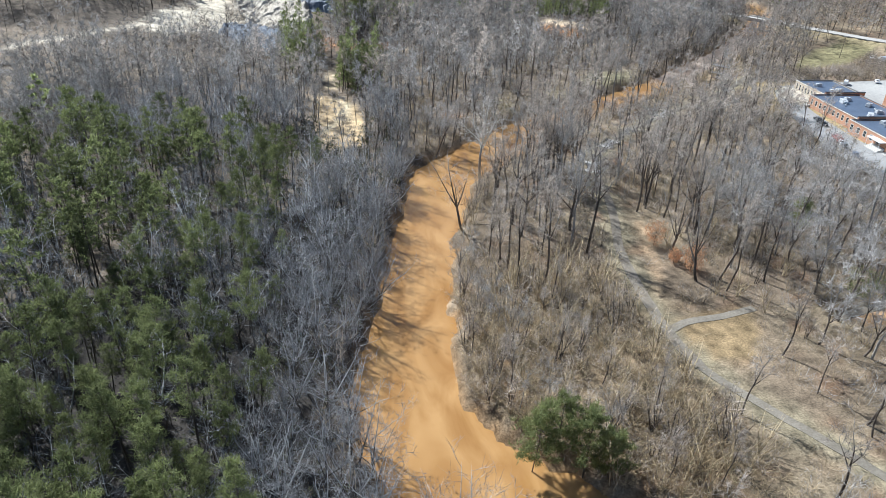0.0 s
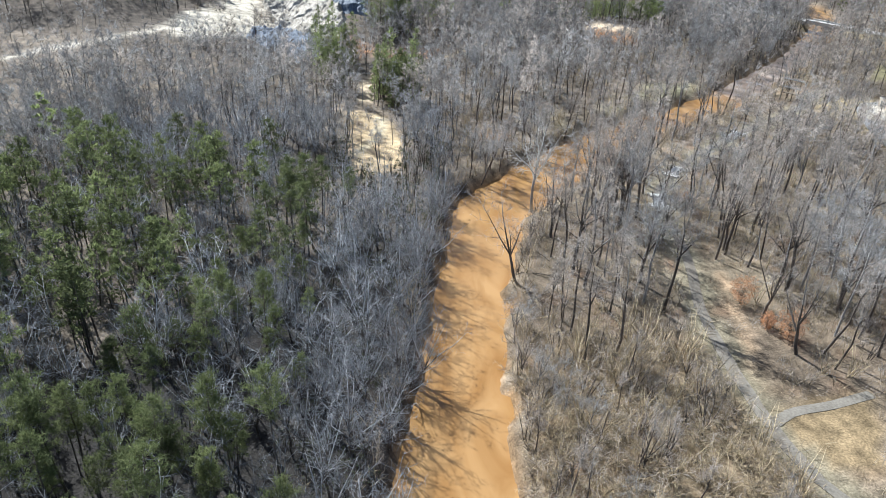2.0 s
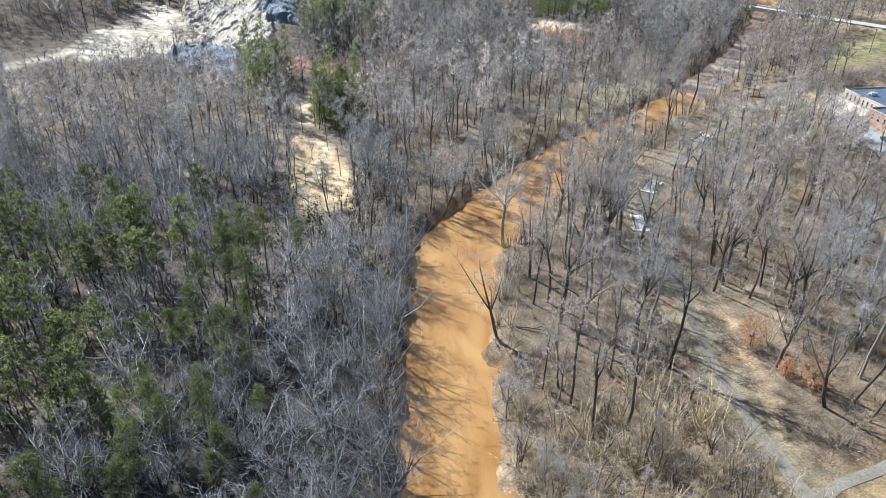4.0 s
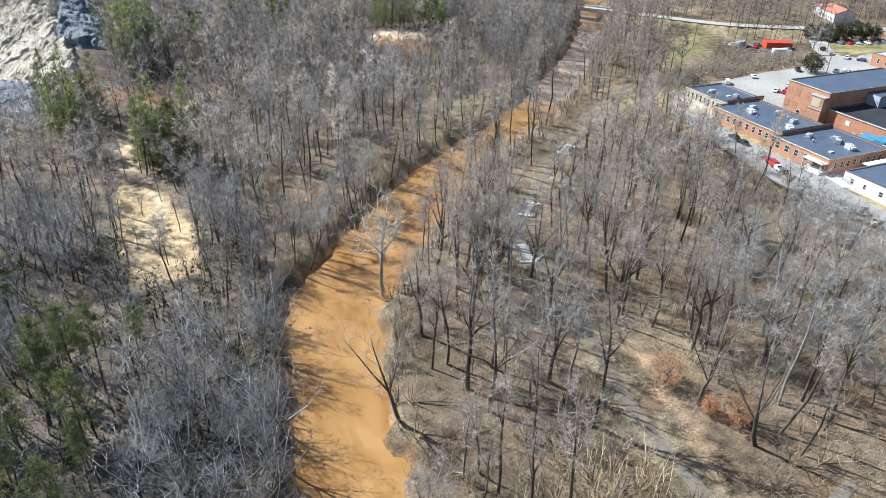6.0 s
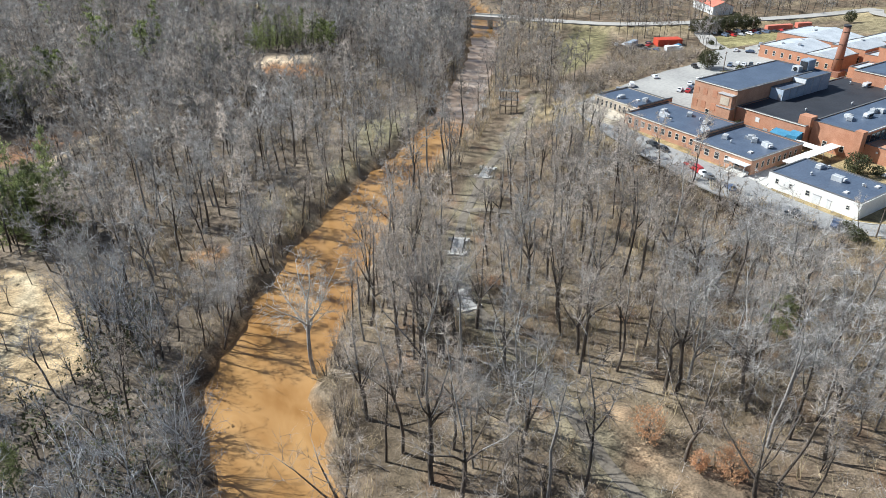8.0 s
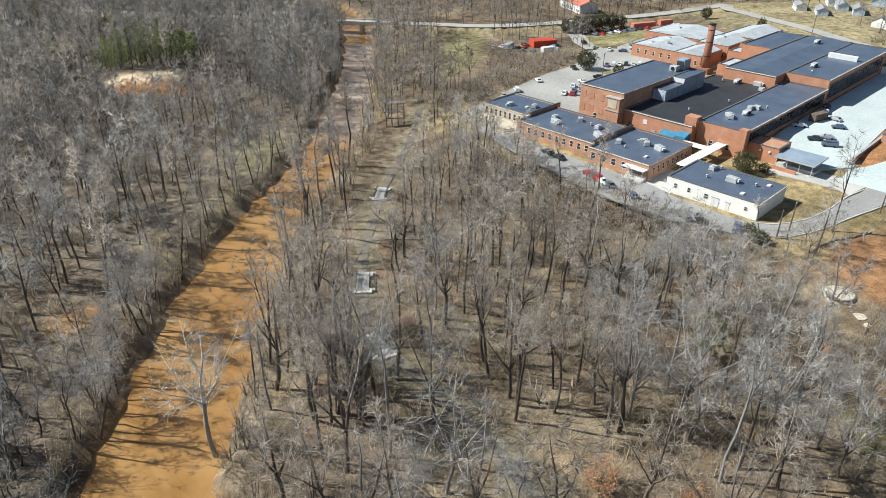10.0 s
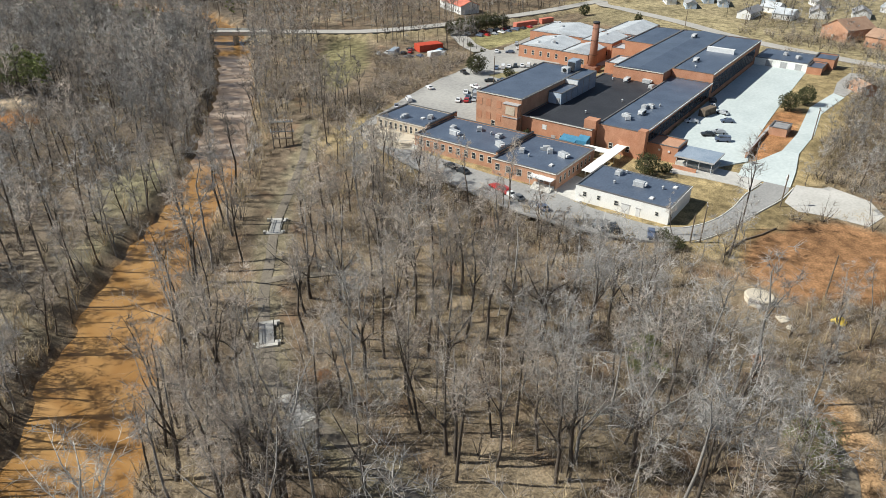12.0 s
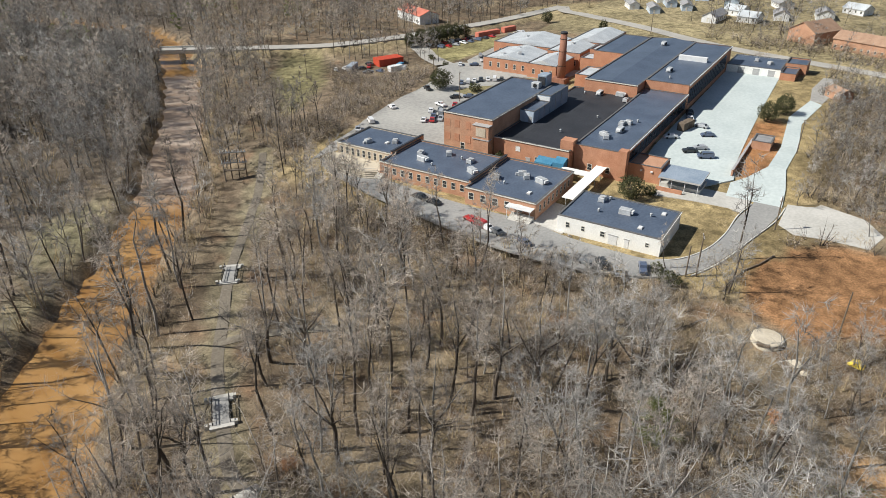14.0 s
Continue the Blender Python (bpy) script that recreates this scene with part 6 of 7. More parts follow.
FAR = species([bare_tree(300 + i, 17.5 + 1.2 * (i % 4), sp + 0.9, 3, 5, 17, 3, 0.125, first=fi - 0.12, girth=0.0095, tl=tl_ + 0.1) for i, (sp, n_, sb, fi, gi, tl_) in enumerate(FORM * 2)])
FAR = [(V_, T_, np.where((M_ == 1) & (i % 4 == 1), 9, M_), C_) for i, (V_, T_, M_, C_) in enumerate(FAR)]
HILL = [bare_tree(120 + i, 17.5 + 1.2 * (i % 3), 6.8 + 0.5 * (i % 3), 5 + i % 2, 8, 13, 5, 0.04, first=0.24, lean=0.03 * (i % 3), girth=0.0135, tl=1.0) for i in range(5)]
HILL_MID = [bare_tree(220 + i, 17.5 + 1.2 * (i % 3), 6.4 + 0.5 * (i % 3), 4, 7, 12, 4, 0.052, first=0.26, girth=0.0135, tl=1.1) for i in range(4)]
HILL, HILL_MID = [[(V_, T_, np.where(M_ == 1, 11, np.where(M_ == 7, 12, M_)), C_) for V_, T_, M_, C_ in g_] for g_ in (HILL, HILL_MID)]
PINE_HI = [pine_tree(400 + i, 20 + 1.3 * (i % 3), 2.8 + 0.4 * (i % 3), 24, 6, 15, 0.12, bare=0.5 + 0.04 * (i % 3)) for i in range(5)]
PINE_MID = [pine_tree(500 + i, 20 + 1.3 * (i % 3), 3.5, 18, 5, 9, 0.27, bare=0.5) for i in range(5)]
PINE_STAND = [pine_tree(560 + i, 17 + 1.8 * (i % 3), 3.2, 20, 4, 7, 0.26, bare=0.12, cone=True) for i in range(4)]
PINE_FAR = [pine_tree(600 + i, 17 + 1.5 * (i % 2), 3.6, 10, 3, 7, 0.75, bare=0.3, sides=3) for i in range(3)]
BUSH = [bush(700 + i, 2.2 + 0.5 * (i % 3), 11, 0.05, 4, 0.6 + 0.1 * (i % 3)) for i in range(6)]

# trees that stand out one by one: x, y, scale, lean
KNOWN_EAST = [(23.6, 155.5, 0.95, -14), (37.5, 157.9, 1.05, 2), (38.6, 151.2, 0.95, -3), (50.0, 145.3, 1.15, 2), (52.5, 154.5, 1.0, 0), (67.3, 187, 1.05, 0), (38.8, 214, 0.95, 3), (89.6, 177.5, 1.0, 0), (91.3, 163.6, 1.0, 0), (83.7, 152.1, 0.95, 2),
              (75.8, 127.8, 0.9, 3), (74.2, 139.6, 0.95, 2), (99.9, 150.1, 1.0, 1), (47, 176, 1.0, 0), (56, 184, 1.05, 2), (36, 176, 0.9, -4)]
KNOWN_FLAT = [(66, 214.5, 1.0, -3), (69, 213, 0.95, 2), (70, 224, 0.95, -5), (69, 207.5, 1.0, 0), (73, 232, 0.9, 0), (53, 184, 1.1, -3), (56.5, 184.5, 1.1, 2), (61.8, 187, 1.0, 0), (60.5, 191.5, 1.05, -2), (55.5, 196.5, 0.9, -4), (64.8, 174.6, 0.9, 0), (78, 167, 0.9, 0), (86, 196.5, 1.0, 0), (85, 192, 1.0, 0), (99, 220.5, 1.0, 0), (102.5, 215, 1.0, 2), (112, 214, 1.0, 0), (112, 178, 1.0, 2), (114, 171, 1.0, 0), (127, 155.7, 1.0, 2), (128, 142, 0.95, 2),
              (54.1, 187.7, 1.12, 0), (55.5, 182.4, 1.08, 2), (57, 191.9, 1.08, -2), (51.5, 186, 1.0, -3), (78.7, 169.5, 1.0, 0), (85.4, 150.8, 1.0, 0), (93.8, 143.9, 1.0, 2), (46, 196, 0.95, -2), (49.5, 200, 1.0, 0)]
KNOWN_BANK = [(47, 203, 0.8, 3), (57, 210, 0.85, 0), (66, 219, 0.8, -3), (24, 218, 0.8, 3), (19, 213, 0.75, 0), (30, 226, 0.85, 2), (38, 233, 0.8, 0), (47, 246, 0.85, 0)]
KNOWN_BANK += [(119, 270, 0.42, 4), (128, 277, 0.45, -3), (137, 284, 0.5, 3), (149, 296, 0.5, 4), (158, 306, 0.5, -4), (173, 319, 0.55, 2), (182, 329, 0.6, 4), (199, 348, 0.65, 2)]
KNOWN_WEST = [(-8, 222, 0.5, 0), (-14, 233, 0.45, 2), (-4, 238, 0.5, -2), (-12, 251, 0.5, 0), (-7, 258, 0.42, 3), (-7.6, 212, 0.85, 0), (-16.3, 225.3, 0.85, 2), (6.1, 244.8, 0.95, 0), (2, 200, 0.9, 3), (-1, 224, 0.8, 0)]
BIG = [bare_tree(150 + i, 25 + i % 3, (9.0, 6.6)[i % 2], 4 + i % 2, 9, 18, 6, 0.05, first=(0.27, 0.4)[i % 2] + 0.04 * (i % 3), lean=0.05 * (i % 3), girth=0.0165) for i in range(5)]
BIG = [(V_, T_, np.where((M_ == 7) & (V_[T_[:, 0], 2] < 13), 0, np.where(M_ == 1, 8, M_)), C_) for V_, T_, M_, C_ in BIG]
KNOWN_EAST, KNOWN_FLAT, KNOWN_BANK, KNOWN_WEST = [[q for q in known if river_edge(np.array([q[:2]], float))[0] > 0.2] for known in (KNOWN_EAST, KNOWN_FLAT, KNOWN_BANK, KNOWN_WEST)]
near_line = [(0, 60), (16, 120), (24, 170), (60, 185), (115, 150), (125, 125)]
P, r_ = scatter(-330, 640, 42, 720, 6.6, 31)
VALLEY = [(-75, 40), (-245, 480), (-170, 610), (-10, 710), (325, 720), (500, 440), (640, 150), (620, 120), (300, 95), (110, 60), (60, 36)]
P = P[inside(VALLEY, P)]
hill, _ = scatter(-110, 30, 42, 250, 5.2, 33)
hill = hill[np.random.RandomState(8).uniform(size=len(hill)) < 0.75]
hill = hill[(hill[:, 0] < 2 + 0.09 * (hill[:, 1] - 100)) & inside(VALLEY, hill)]
north, _ = scatter(20, 340, 235, 480, 6.0, 34)
north = north[north[:, 1] - north[:, 0] > 178]
stand_p, _ = scatter(-60, 150, 270, 460, 4.3, 35)
stand_p = stand_p[pine_share(stand_p) > 0.6]
P = np.concatenate([P, hill, stand_p, north[np.random.RandomState(5).uniform(size=len(north)) < 0.15]])
road_screen, _ = scatter(110, 256, 420, 600, 5.2, 36)
rs_d = along(ROAD, road_screen)[0]
road_screen = road_screen[(rs_d < 42) & (np.random.RandomState(6).uniform(size=len(rs_d)) < 0.7)]
P = np.concatenate([P, road_screen])
thin = along([(0, 60), (20, 150), (60, 220), (160, 240)], P)[0] > 210
P = P[~(thin & (r_.uniform(size=len(P)) < 0.42))]
keep = np.ones(len(P), bool)
for x_, y_, *_ in KNOWN_EAST + KNOWN_FLAT + KNOWN_BANK + KNOWN_WEST:
    keep &= np.hypot(P[:, 0] - x_, P[:, 1] - y_) > 3.5
P = P[keep]
wet = river_edge(P)
piney = r_.uniform(size=len(P)) < pine_share(P)
dist = along(near_line, P)[0]
order = np.argsort(dist)
hi_set = np.zeros(len(P), bool)
stands = ((-3, 282), (-27, 301), (-32, 340), (118, 420), (-8, 392), (14, 384))
hi_set[[i for i in order if not piney[i]][:190]] = True
hi_set[[i for i in order if piney[i]][:130]] = True
in_stand = piney & ~hi_set & np.logical_or.reduce([np.hypot(P[:, 0] - a_, P[:, 1] - b_) < 22 for a_, b_ in stands])
mid_set = ~hi_set & (dist < 112)
size = r_.uniform(0.62, 1.22, len(P)) * np.where((P[:, 0] < 0) & (P[:, 1] < 230), 0.86, 1.0)
size *= np.where((P[:, 0] > -34) & (P[:, 0] < 8) & (P[:, 1] > 186) & (P[:, 1] < 218), 0.62, 1.0)
size *= np.where((P[:, 0] > -150) & (P[:, 0] < -40) & (P[:, 1] > 325) & (P[:, 1] < 372), 0.5, 1.0)
size *= np.where((along(QUARRY_TRACK, P)[0] < 42) & (P[:, 1] < 330), 0.6, 1.0)
size *= np.where((P[:, 0] > 205) & (P[:, 1] < 156), 0.55, 1.0)
size *= np.where((P[:, 0] > 205) & (P[:, 0] < 300) & (P[:, 1] > 284) & (P[:, 1] < 350), 0.6, 1.0)
size *= np.where((P[:, 0] > 128) & (P[:, 0] < 175) & (P[:, 1] > 142) & (P[:, 1] < 262), np.where(P[:, 1] < 196, 0.72, 0.92), 1.0)
size *= np.where((P[:, 0] > 122) & (P[:, 0] < 158) & (P[:, 1] > 106) & (P[:, 1] < 150), 0.6, 1.0)
size *= np.where((P[:, 0] > 14) & (P[:, 0] < 62) & (P[:, 1] < 125), 0.52, 1.0)
size *= np.where((P[:, 1] - P[:, 0] > 178) & (P[:, 0] > 15) & (P[:, 1] < 345), 1.12, 1.0)
size *= np.where((P[:, 1] > 345) & (P[:, 1] - P[:, 0] > 150), 1.15, 1.0)
size *= np.where((P[:, 0] > 92) & (P[:, 0] < 142) & (P[:, 1] > 352) & (P[:, 1] < 402), 0.42, 1.0)
size *= np.where((P[:, 0] > 30) & (P[:, 0] < 130) & (P[:, 1] > 128) & (P[:, 1] - P[:, 0] < 178), 1.14, 1.0)
size *= np.where((wet < 14) & (P[:, 0] < 34) & (P[:, 1] > 130), 0.86, 1.0)
size *= np.where(piney & (P[:, 1] < 235), 0.98, 1.0) * np.where(piney & (P[:, 0] > 80) & (P[:, 1] > 370), 0.66, 1.0)
pick = (4 + 3.2 * waves(P, 70, 51) + r_.normal(size=len(P)) * 2.4).astype(int) % 8
brown_east = np.array([7, 6, 4, 5, 7, 6, 3, 5])
grey_hill = np.array([0, 4, 2, 3, 4, 0, 2, 4])
pick = np.where((P[:, 0] < 16) & (P[:, 1] < 240), grey_hill[pick], pick)
pale_east = np.array([0, 2, 3, 4, 0, 6, 2, 4])
flat_ = (P[:, 0] > 22) & (P[:, 1] - P[:, 0] < 178)
pick = np.where(flat_ & (P[:, 0] > 90) & (P[:, 1] < 178), pale_east[pick], np.where(flat_, brown_east[pick], pick))

TONES = (0.2, -0.25, 0.05, -0.1, -0.12, -0.3, 0.14, -0.05)
hi_meshes = [split_meshes("tree", a_, t_) for a_, t_ in zip(HI, TONES)]
big_meshes = [split_meshes("tree", a_, t_) for a_, t_ in zip(BIG, TONES)]
pine_meshes = [split_meshes("pine", a_, t_ - 0.2) for a_, t_ in zip(PINE_HI, TONES)]
hillside = (P[:, 0] < 16) & (P[:, 1] < 240)
hill_meshes = [split_meshes("tree", a_, t_ * 1.2 - 0.2) for a_, t_ in zip(HILL, TONES)]
zs = height(P)
for i in np.flatnonzero(hi_set):
    turn_, ln = float(r_.uniform(0, 360)), r_.normal(size=2) * 3.5
    if piney[i]:
        single("pine_tree", pine_meshes[pick[i] % 5], *P[i], zs[i], float(size[i]), turn_, "tall pine with an olive-green needle crown", "tree", "pines of the river wood", tuple(ln))
    else:
        single("bare_tree", hill_meshes[pick[i] % 5] if hillside[i] else hi_meshes[pick[i] % 8], *P[i], zs[i], float(size[i]), turn_, "leafless grey hardwood tree on the valley floor", "tree", "hardwoods of the river wood", tuple(ln))
for i, (x_, y_, s_, ln_) in enumerate(KNOWN_EAST + KNOWN_FLAT + KNOWN_BANK + KNOWN_WEST):
    single("bare_tree", (hi_meshes[i % 8] if i >= len(KNOWN_EAST + KNOWN_FLAT) or i % 4 == 3 else big_meshes[i % 5]), x_, y_, h1(x_, y_), s_, 57 * i, "tall dark-trunked leafless tree near the river", "tree", "hardwoods of the river wood", (0, ln_))
for nm, vs, sel, lb in (("bare_woods", MIDL, mid_set & ~piney & ~hillside, "leafless grey winter hardwoods in the valley"), ("hillside_woods", HILL_MID, mid_set & ~piney & hillside, "leafless pale-limbed hardwoods of the dark hillside"), ("far_bare_woods", FAR, ~mid_set & ~hi_set & ~piney, "leafless grey winter hardwoods further off"), ("pine_stands", PINE_STAND, in_stand, "dense young green pines at the quarry's edge"), ("pine_woods", PINE_MID, mid_set & piney & ~in_stand, "olive-green pines mixed into the hillside wood"), ("far_pine_woods", PINE_FAR, ~mid_set & ~hi_set & piney & ~in_stand, "dark green pines further off")):
    rows = np.column_stack([P[sel], pick[sel] % len(vs), size[sel]])
    joined(nm, vs, rows, lb, "woods", 41, {"hillside_woods": -0.25, "pine_woods": -0.2, "pine_stands": 0.05, "far_pine_woods": 0.1, "far_bare_woods": -0.22}.get(nm, 0.0))

fr = np.random.RandomState(71)
# hardwoods of the hillside that hang over the water
for i in range(26):
    f_ = 3.6 + 7.2 * (i + fr.uniform(0, 0.9)) / 26
    (xa, ya, wa), (xb, yb, wb) = RIVER[int(f_)], RIVER[int(f_) + 1]
    d2, o_ = Vector((xb - xa, yb - ya)).normalized(), wa + (wb - wa) * (f_ % 1) + float(fr.uniform(0.4, 4.5))
    x_, y_ = xa + (xb - xa) * (f_ % 1) - d2.y * o_, ya + (yb - ya) * (f_ % 1) + d2.x * o_
    if river_edge(np.array([[x_, y_]]))[0] > 0.3:
        single("bare_tree", hill_meshes[int(fr.randint(0, 5))], x_, y_, h1(x_, y_), float(fr.uniform(0.6, 0.95)), float(fr.uniform(-35, 35)), "silver-limbed leafless tree hanging over the water", "tree", "hardwoods of the river wood", (float(fr.normal() * 4), float(fr.uniform(4, 15))))

# trees along the wooded bank of the upper reach
for i in range(46):
    f_ = (i + fr.uniform(0, 0.9)) / 46
    j = 11.4 + f_ * 7.6
    (xa, ya, wa), (xb, yb, _) = RIVER[int(j)], RIVER[int(j) + 1]
    d2 = Vector((xb - xa, yb - ya)).normalized()
    o_ = wa + fr.uniform(0.3, 3.0)
    x_, y_ = xa + (xb - xa) * (j % 1) - d2.y * o_, ya + (yb - ya) * (j % 1) + d2.x * o_
    if river_edge(np.array([[x_, y_]]))[0] > 0.2 and along(TRAIL, np.array([[x_, y_]]))[0][0] > 8 and along(ROAD, np.array([[x_, y_]]))[0][0] > 9:
        single("bare_tree", hi_meshes[int(fr.randint(0, 8))], x_, y_, h1(x_, y_), float(fr.uniform(0.5, 0.95)), 37 * i, "leafless grey tree leaning over the river bank", "tree", "hardwoods of the river wood", (float(fr.uniform(2, 11)), float(fr.uniform(0, 9))))

# the pale sycamore on the bank
syc = bare_tree(911, 28, 8.0, 6, 13, 22, 6, 0.065, first=0.4, girth=0.017, tl=1.1)
syc = (syc[0], syc[1], np.where((syc[2] == 7) | (syc[0][syc[1][:, 0], 2] > 8) & (syc[2] == 0), 10, np.where(syc[2] == 0, 7, 9)), syc[3])
single("sycamore", split_meshes("sycamore", syc), 35.0, 196.4, max(h1(35.0, 196.4), WATER), 1.0, 40, "leafless sycamore with white upper limbs on the bank", "tree")
# pines on the near bank
low_pines = [split_meshes("pine", pine_tree(440 + k, 13 + k, 4.9, 30, 8, 16, 0.16, bare=0.22)) for k in range(2)]
for x_, y_, s_, k in ((25.0, 75.8, 1.0, 0), (33, 74.0, 1.0, 1), (29.5, 78, 0.85, 1), (36.5, 72.0, 0.75, 0)):
    single("pine_tree", low_pines[k], x_, y_, max(h1(x_, y_), -2.2), s_, 70 * k + 40 * x_, "young bushy pine at the water's edge", "tree", "pines on the near bank")
stand_pines = [split_meshes("pine", pine_tree(460 + k, 17 + 1.5 * k, 3.6, 34, 6, 12, 0.17, bare=0.1, cone=True), -0.15) for k in range(3)]
for i, (x_, y_, s_) in enumerate(((-3.2, 281, 1.05), (-7.5, 284, 0.95), (0.5, 279, 0.9), (3.5, 284, 0.8), (-10, 291, 0.8), (-27, 301, 0.85), (-23, 297, 0.75), (-1, 289, 1.0), (5, 276, 0.62), (-30, 306, 0.8))):
    single("pine_tree", stand_pines[i % 3], x_, y_, h1(x_, y_), s_, 67 * i, "tall dense dark green pine beside the sand pit", "tree", "pines by the sand pit")
for i, (x_, y_, s_) in enumerate(((-112, 416, 1.0), (-108, 428, 1.15), (-103, 438, 1.05), (-106, 452, 1.1), (-118, 430, 1.0), (-114, 444, 1.1), (-33, 352, 0.62), (-27, 346, 0.7), (-25, 336, 0.8), (-29, 329, 0.72), (-21, 326, 0.7), (92, 428, 0.72), (96, 433, 0.75), (100, 437, 0.8), (88, 424, 0.65), (104, 441, 0.8), (85, 431, 0.7), (108, 436, 0.6))):
    single("pine_tree", stand_pines[i % 3], x_, y_, h1(x_, y_), s_, 81 * i, "dense dark green pine at the edge of the quarry", "tree", "pines round the quarry")
for x_, y_, s_, k in ((114, 150, 0.8, 1),):
    single("pine_tree", low_pines[k], x_, y_, h1(x_, y_), s_, 30, "lone bushy olive pine among bare trees", "tree")
for i, (x_, y_, h_) in enumerate(((113.5, 122.5, 6.5), (117.5, 119.5, 5.2), (110.5, 119, 4.6))):
    single("holly_tree", split_meshes("holly", leafy(140 + i, h_, h_ * 1.25, int(34 * h_), 6, 0.15, 2), 0.1), x_, y_, h1(x_, y_), 1.0, 50 * i, "loose broad olive-green shrub beside a dirt path", "shrub")
# young beeches that keep their orange leaves
for i, (x_, y_, h_) in enumerate(((72.4, 146, 7.4), (76.6, 133, 7.6), (74, 137, 4.2), (80, 198, 3.2), (131, 134, 3.0))):
    single("beech_sapling", split_meshes("sapling", leafy(50 + i, h_, h_ * 0.8, int(62 * h_), 5, 0.15, 3)), x_, y_, h1(x_, y_), 1.0, 0, "young beech holding dry orange leaves", "tree", "beech saplings")
# evergreens round the works
for i, (x_, y_, h_, w_) in enumerate(((199, 182.5, 6.8, 7.0), (203.5, 178.5, 3.0, 4.0), (279.5, 161.2, 6.8, 7.4), (290.5, 157.6, 7.2, 7.4), (262.5, 283.5, 8.4, 10.0), (266.5, 269.5, 3.6, 5.4), (160.5, 161, 3.4, 5.0), (163.5, 164.5, 2.6, 3.2), (204.6, 226, 3.2, 3.0), (412, 303, 7, 7), (392, 262, 8, 5), (334, 347, 8, 7), (339, 343, 10, 8), (345, 340, 10, 8), (351, 339, 9.5, 8), (357, 338, 10, 8), (363, 336, 9, 8), (369, 334, 8, 7), (300, 304, 2.0, 3), (311, 318, 2.2, 3), (316, 322, 2.2, 3))):
    single("evergreen_shrub", split_meshes("shrub", leafy(80 + i, h_, w_, int(15 * h_ * w_), 6, 0.21, 5)), x_, y_, h1(x_, y_), 1.0, 0, "dense dark evergreen shrub", "shrub", "evergreens round the works")

# brush
B, rb = scatter(-40, 240, 60, 330, 3.6, 77)
B = B[rb.uniform(size=len(B)) < np.where(B[:, 0] > 15, 0.9, 0.12)]
near_bank, _ = scatter(-10, 70, 60, 140, 3.0, 78)
B = np.concatenate([B, near_bank[near_bank[:, 0] > 14]])
edge = []
for q in np.arange(0, 1, 0.003):
    f_ = 2 + q * (len(RIVER) - 8)
    i = int(f_)
    (xa, ya, wa), (xb, yb, wb) = RIVER[i], RIVER[i + 1]
    d2 = Vector((xb - xa, yb - ya)).normalized()
    for s in (-1, 1):
        o = (wa + rb.uniform(1.2, 4.5)) * s
        edge.append((xa + (xb - xa) * (f_ - i) - d2.y * o, ya + (yb - ya) * (f_ - i) + d2.x * o))
edge_ = np.array(edge)
west_side = (edge_[:, 1] - edge_[:, 0] > 176) | (edge_[:, 0] < 20) & (edge_[:, 1] < 200)
B = np.concatenate([B, edge_[rb.uniform(size=len(edge_)) < np.where(west_side, 0.22 * (waves(edge_, 16, 92) > 0.1), 0.5)]])
joined("brush", BUSH, np.column_stack([B, rb.randint(0, 6, len(B)), rb.uniform(0.5, 1.25, len(B))]), "tangled tan and grey winter brush", "brush", 42)

FLAT_BUSH = [bush(760 + i, 2.8 + 0.5 * (i % 3), 10, 0.05, (8, 1, 8, 4)[i % 4], 0.75) for i in range(6)]
FB, rfb = scatter(58, 176, 60, 262, 2.6, 79)
FC, _ = scatter(20, 200, 222, 372, 4.4, 80)
FD, _ = scatter(20, 62, 124, 262, 2.3, 86)
FE, _ = scatter(92, 162, 98, 158, 2.2, 87)
FB = np.concatenate([FB, FC[FC[:, 1] - FC[:, 0] > 176], FD[FD[:, 1] - FD[:, 0] < 176], FE])
joined("low_brush", FLAT_BUSH, np.column_stack([FB, rfb.randint(0, 6, len(FB)), rfb.uniform(0.5, 1.15, len(FB))]), "low brown and grey brush on the valley floor", "brush", 47)

# evergreen undergrowth of the hillside wood
under = [leafy(900 + i, 3.2 + 0.8 * i, 3.6, 20, 4, 0.22, 5) for i in range(3)]
U, ru = scatter(-110, 22, 60, 235, 4.6, 61)
U = U[U[:, 0] < -4 + np.where(U[:, 1] > 140, 0.13, 0.05) * (U[:, 1] - 100)]
joined("undergrowth", under, np.column_stack([U, ru.randint(0, 3, len(U)), ru.uniform(0.6, 1.2, len(U)) * np.where((U[:, 1] > 150) & (U[:, 0] > -24), 1.55, 1.0)]), "dark evergreen undergrowth beneath the hillside wood", "undergrowth", 44)


def fallen(x, y, turn, length, seed):
    """A dead tree lying from the bank towards the water."""
    arr = bare_tree(seed, length, length * 0.3, 3, 4, 6, 5, 0.05, first=0.35)
    me = split_meshes("fallen", arr)
    ob = thing("fallen_tree", "dark dead tree fallen across the bank", "fallen tree")
    ob.matrix_basis = pose(x, y, h1(x, y) + 0.25, 80, 0, turn)
    for nm, m in zip(("trunk", "crown"), me):
        link(nm, m, (), ob)


for i, (x_, y_, t_, l_) in enumerate(((26.5, 146, 135, 9), (28.5, 158, 60, 10), (33, 164, 215, 9), (20, 112, 100, 8), (24, 118, 250, 9), (43, 138, 205, 11), (6, 199, 240, 7), (58, 100, 30, 8), (31, 121, 190, 8))):
    fallen(x_, y_, t_, l_, 960 + i)

# shrubs and sapling clumps under and between the trees
def twig_swap(arr, k):
    V, T, M, C = arr
    return V, T, np.where(M == 1, k, M), C


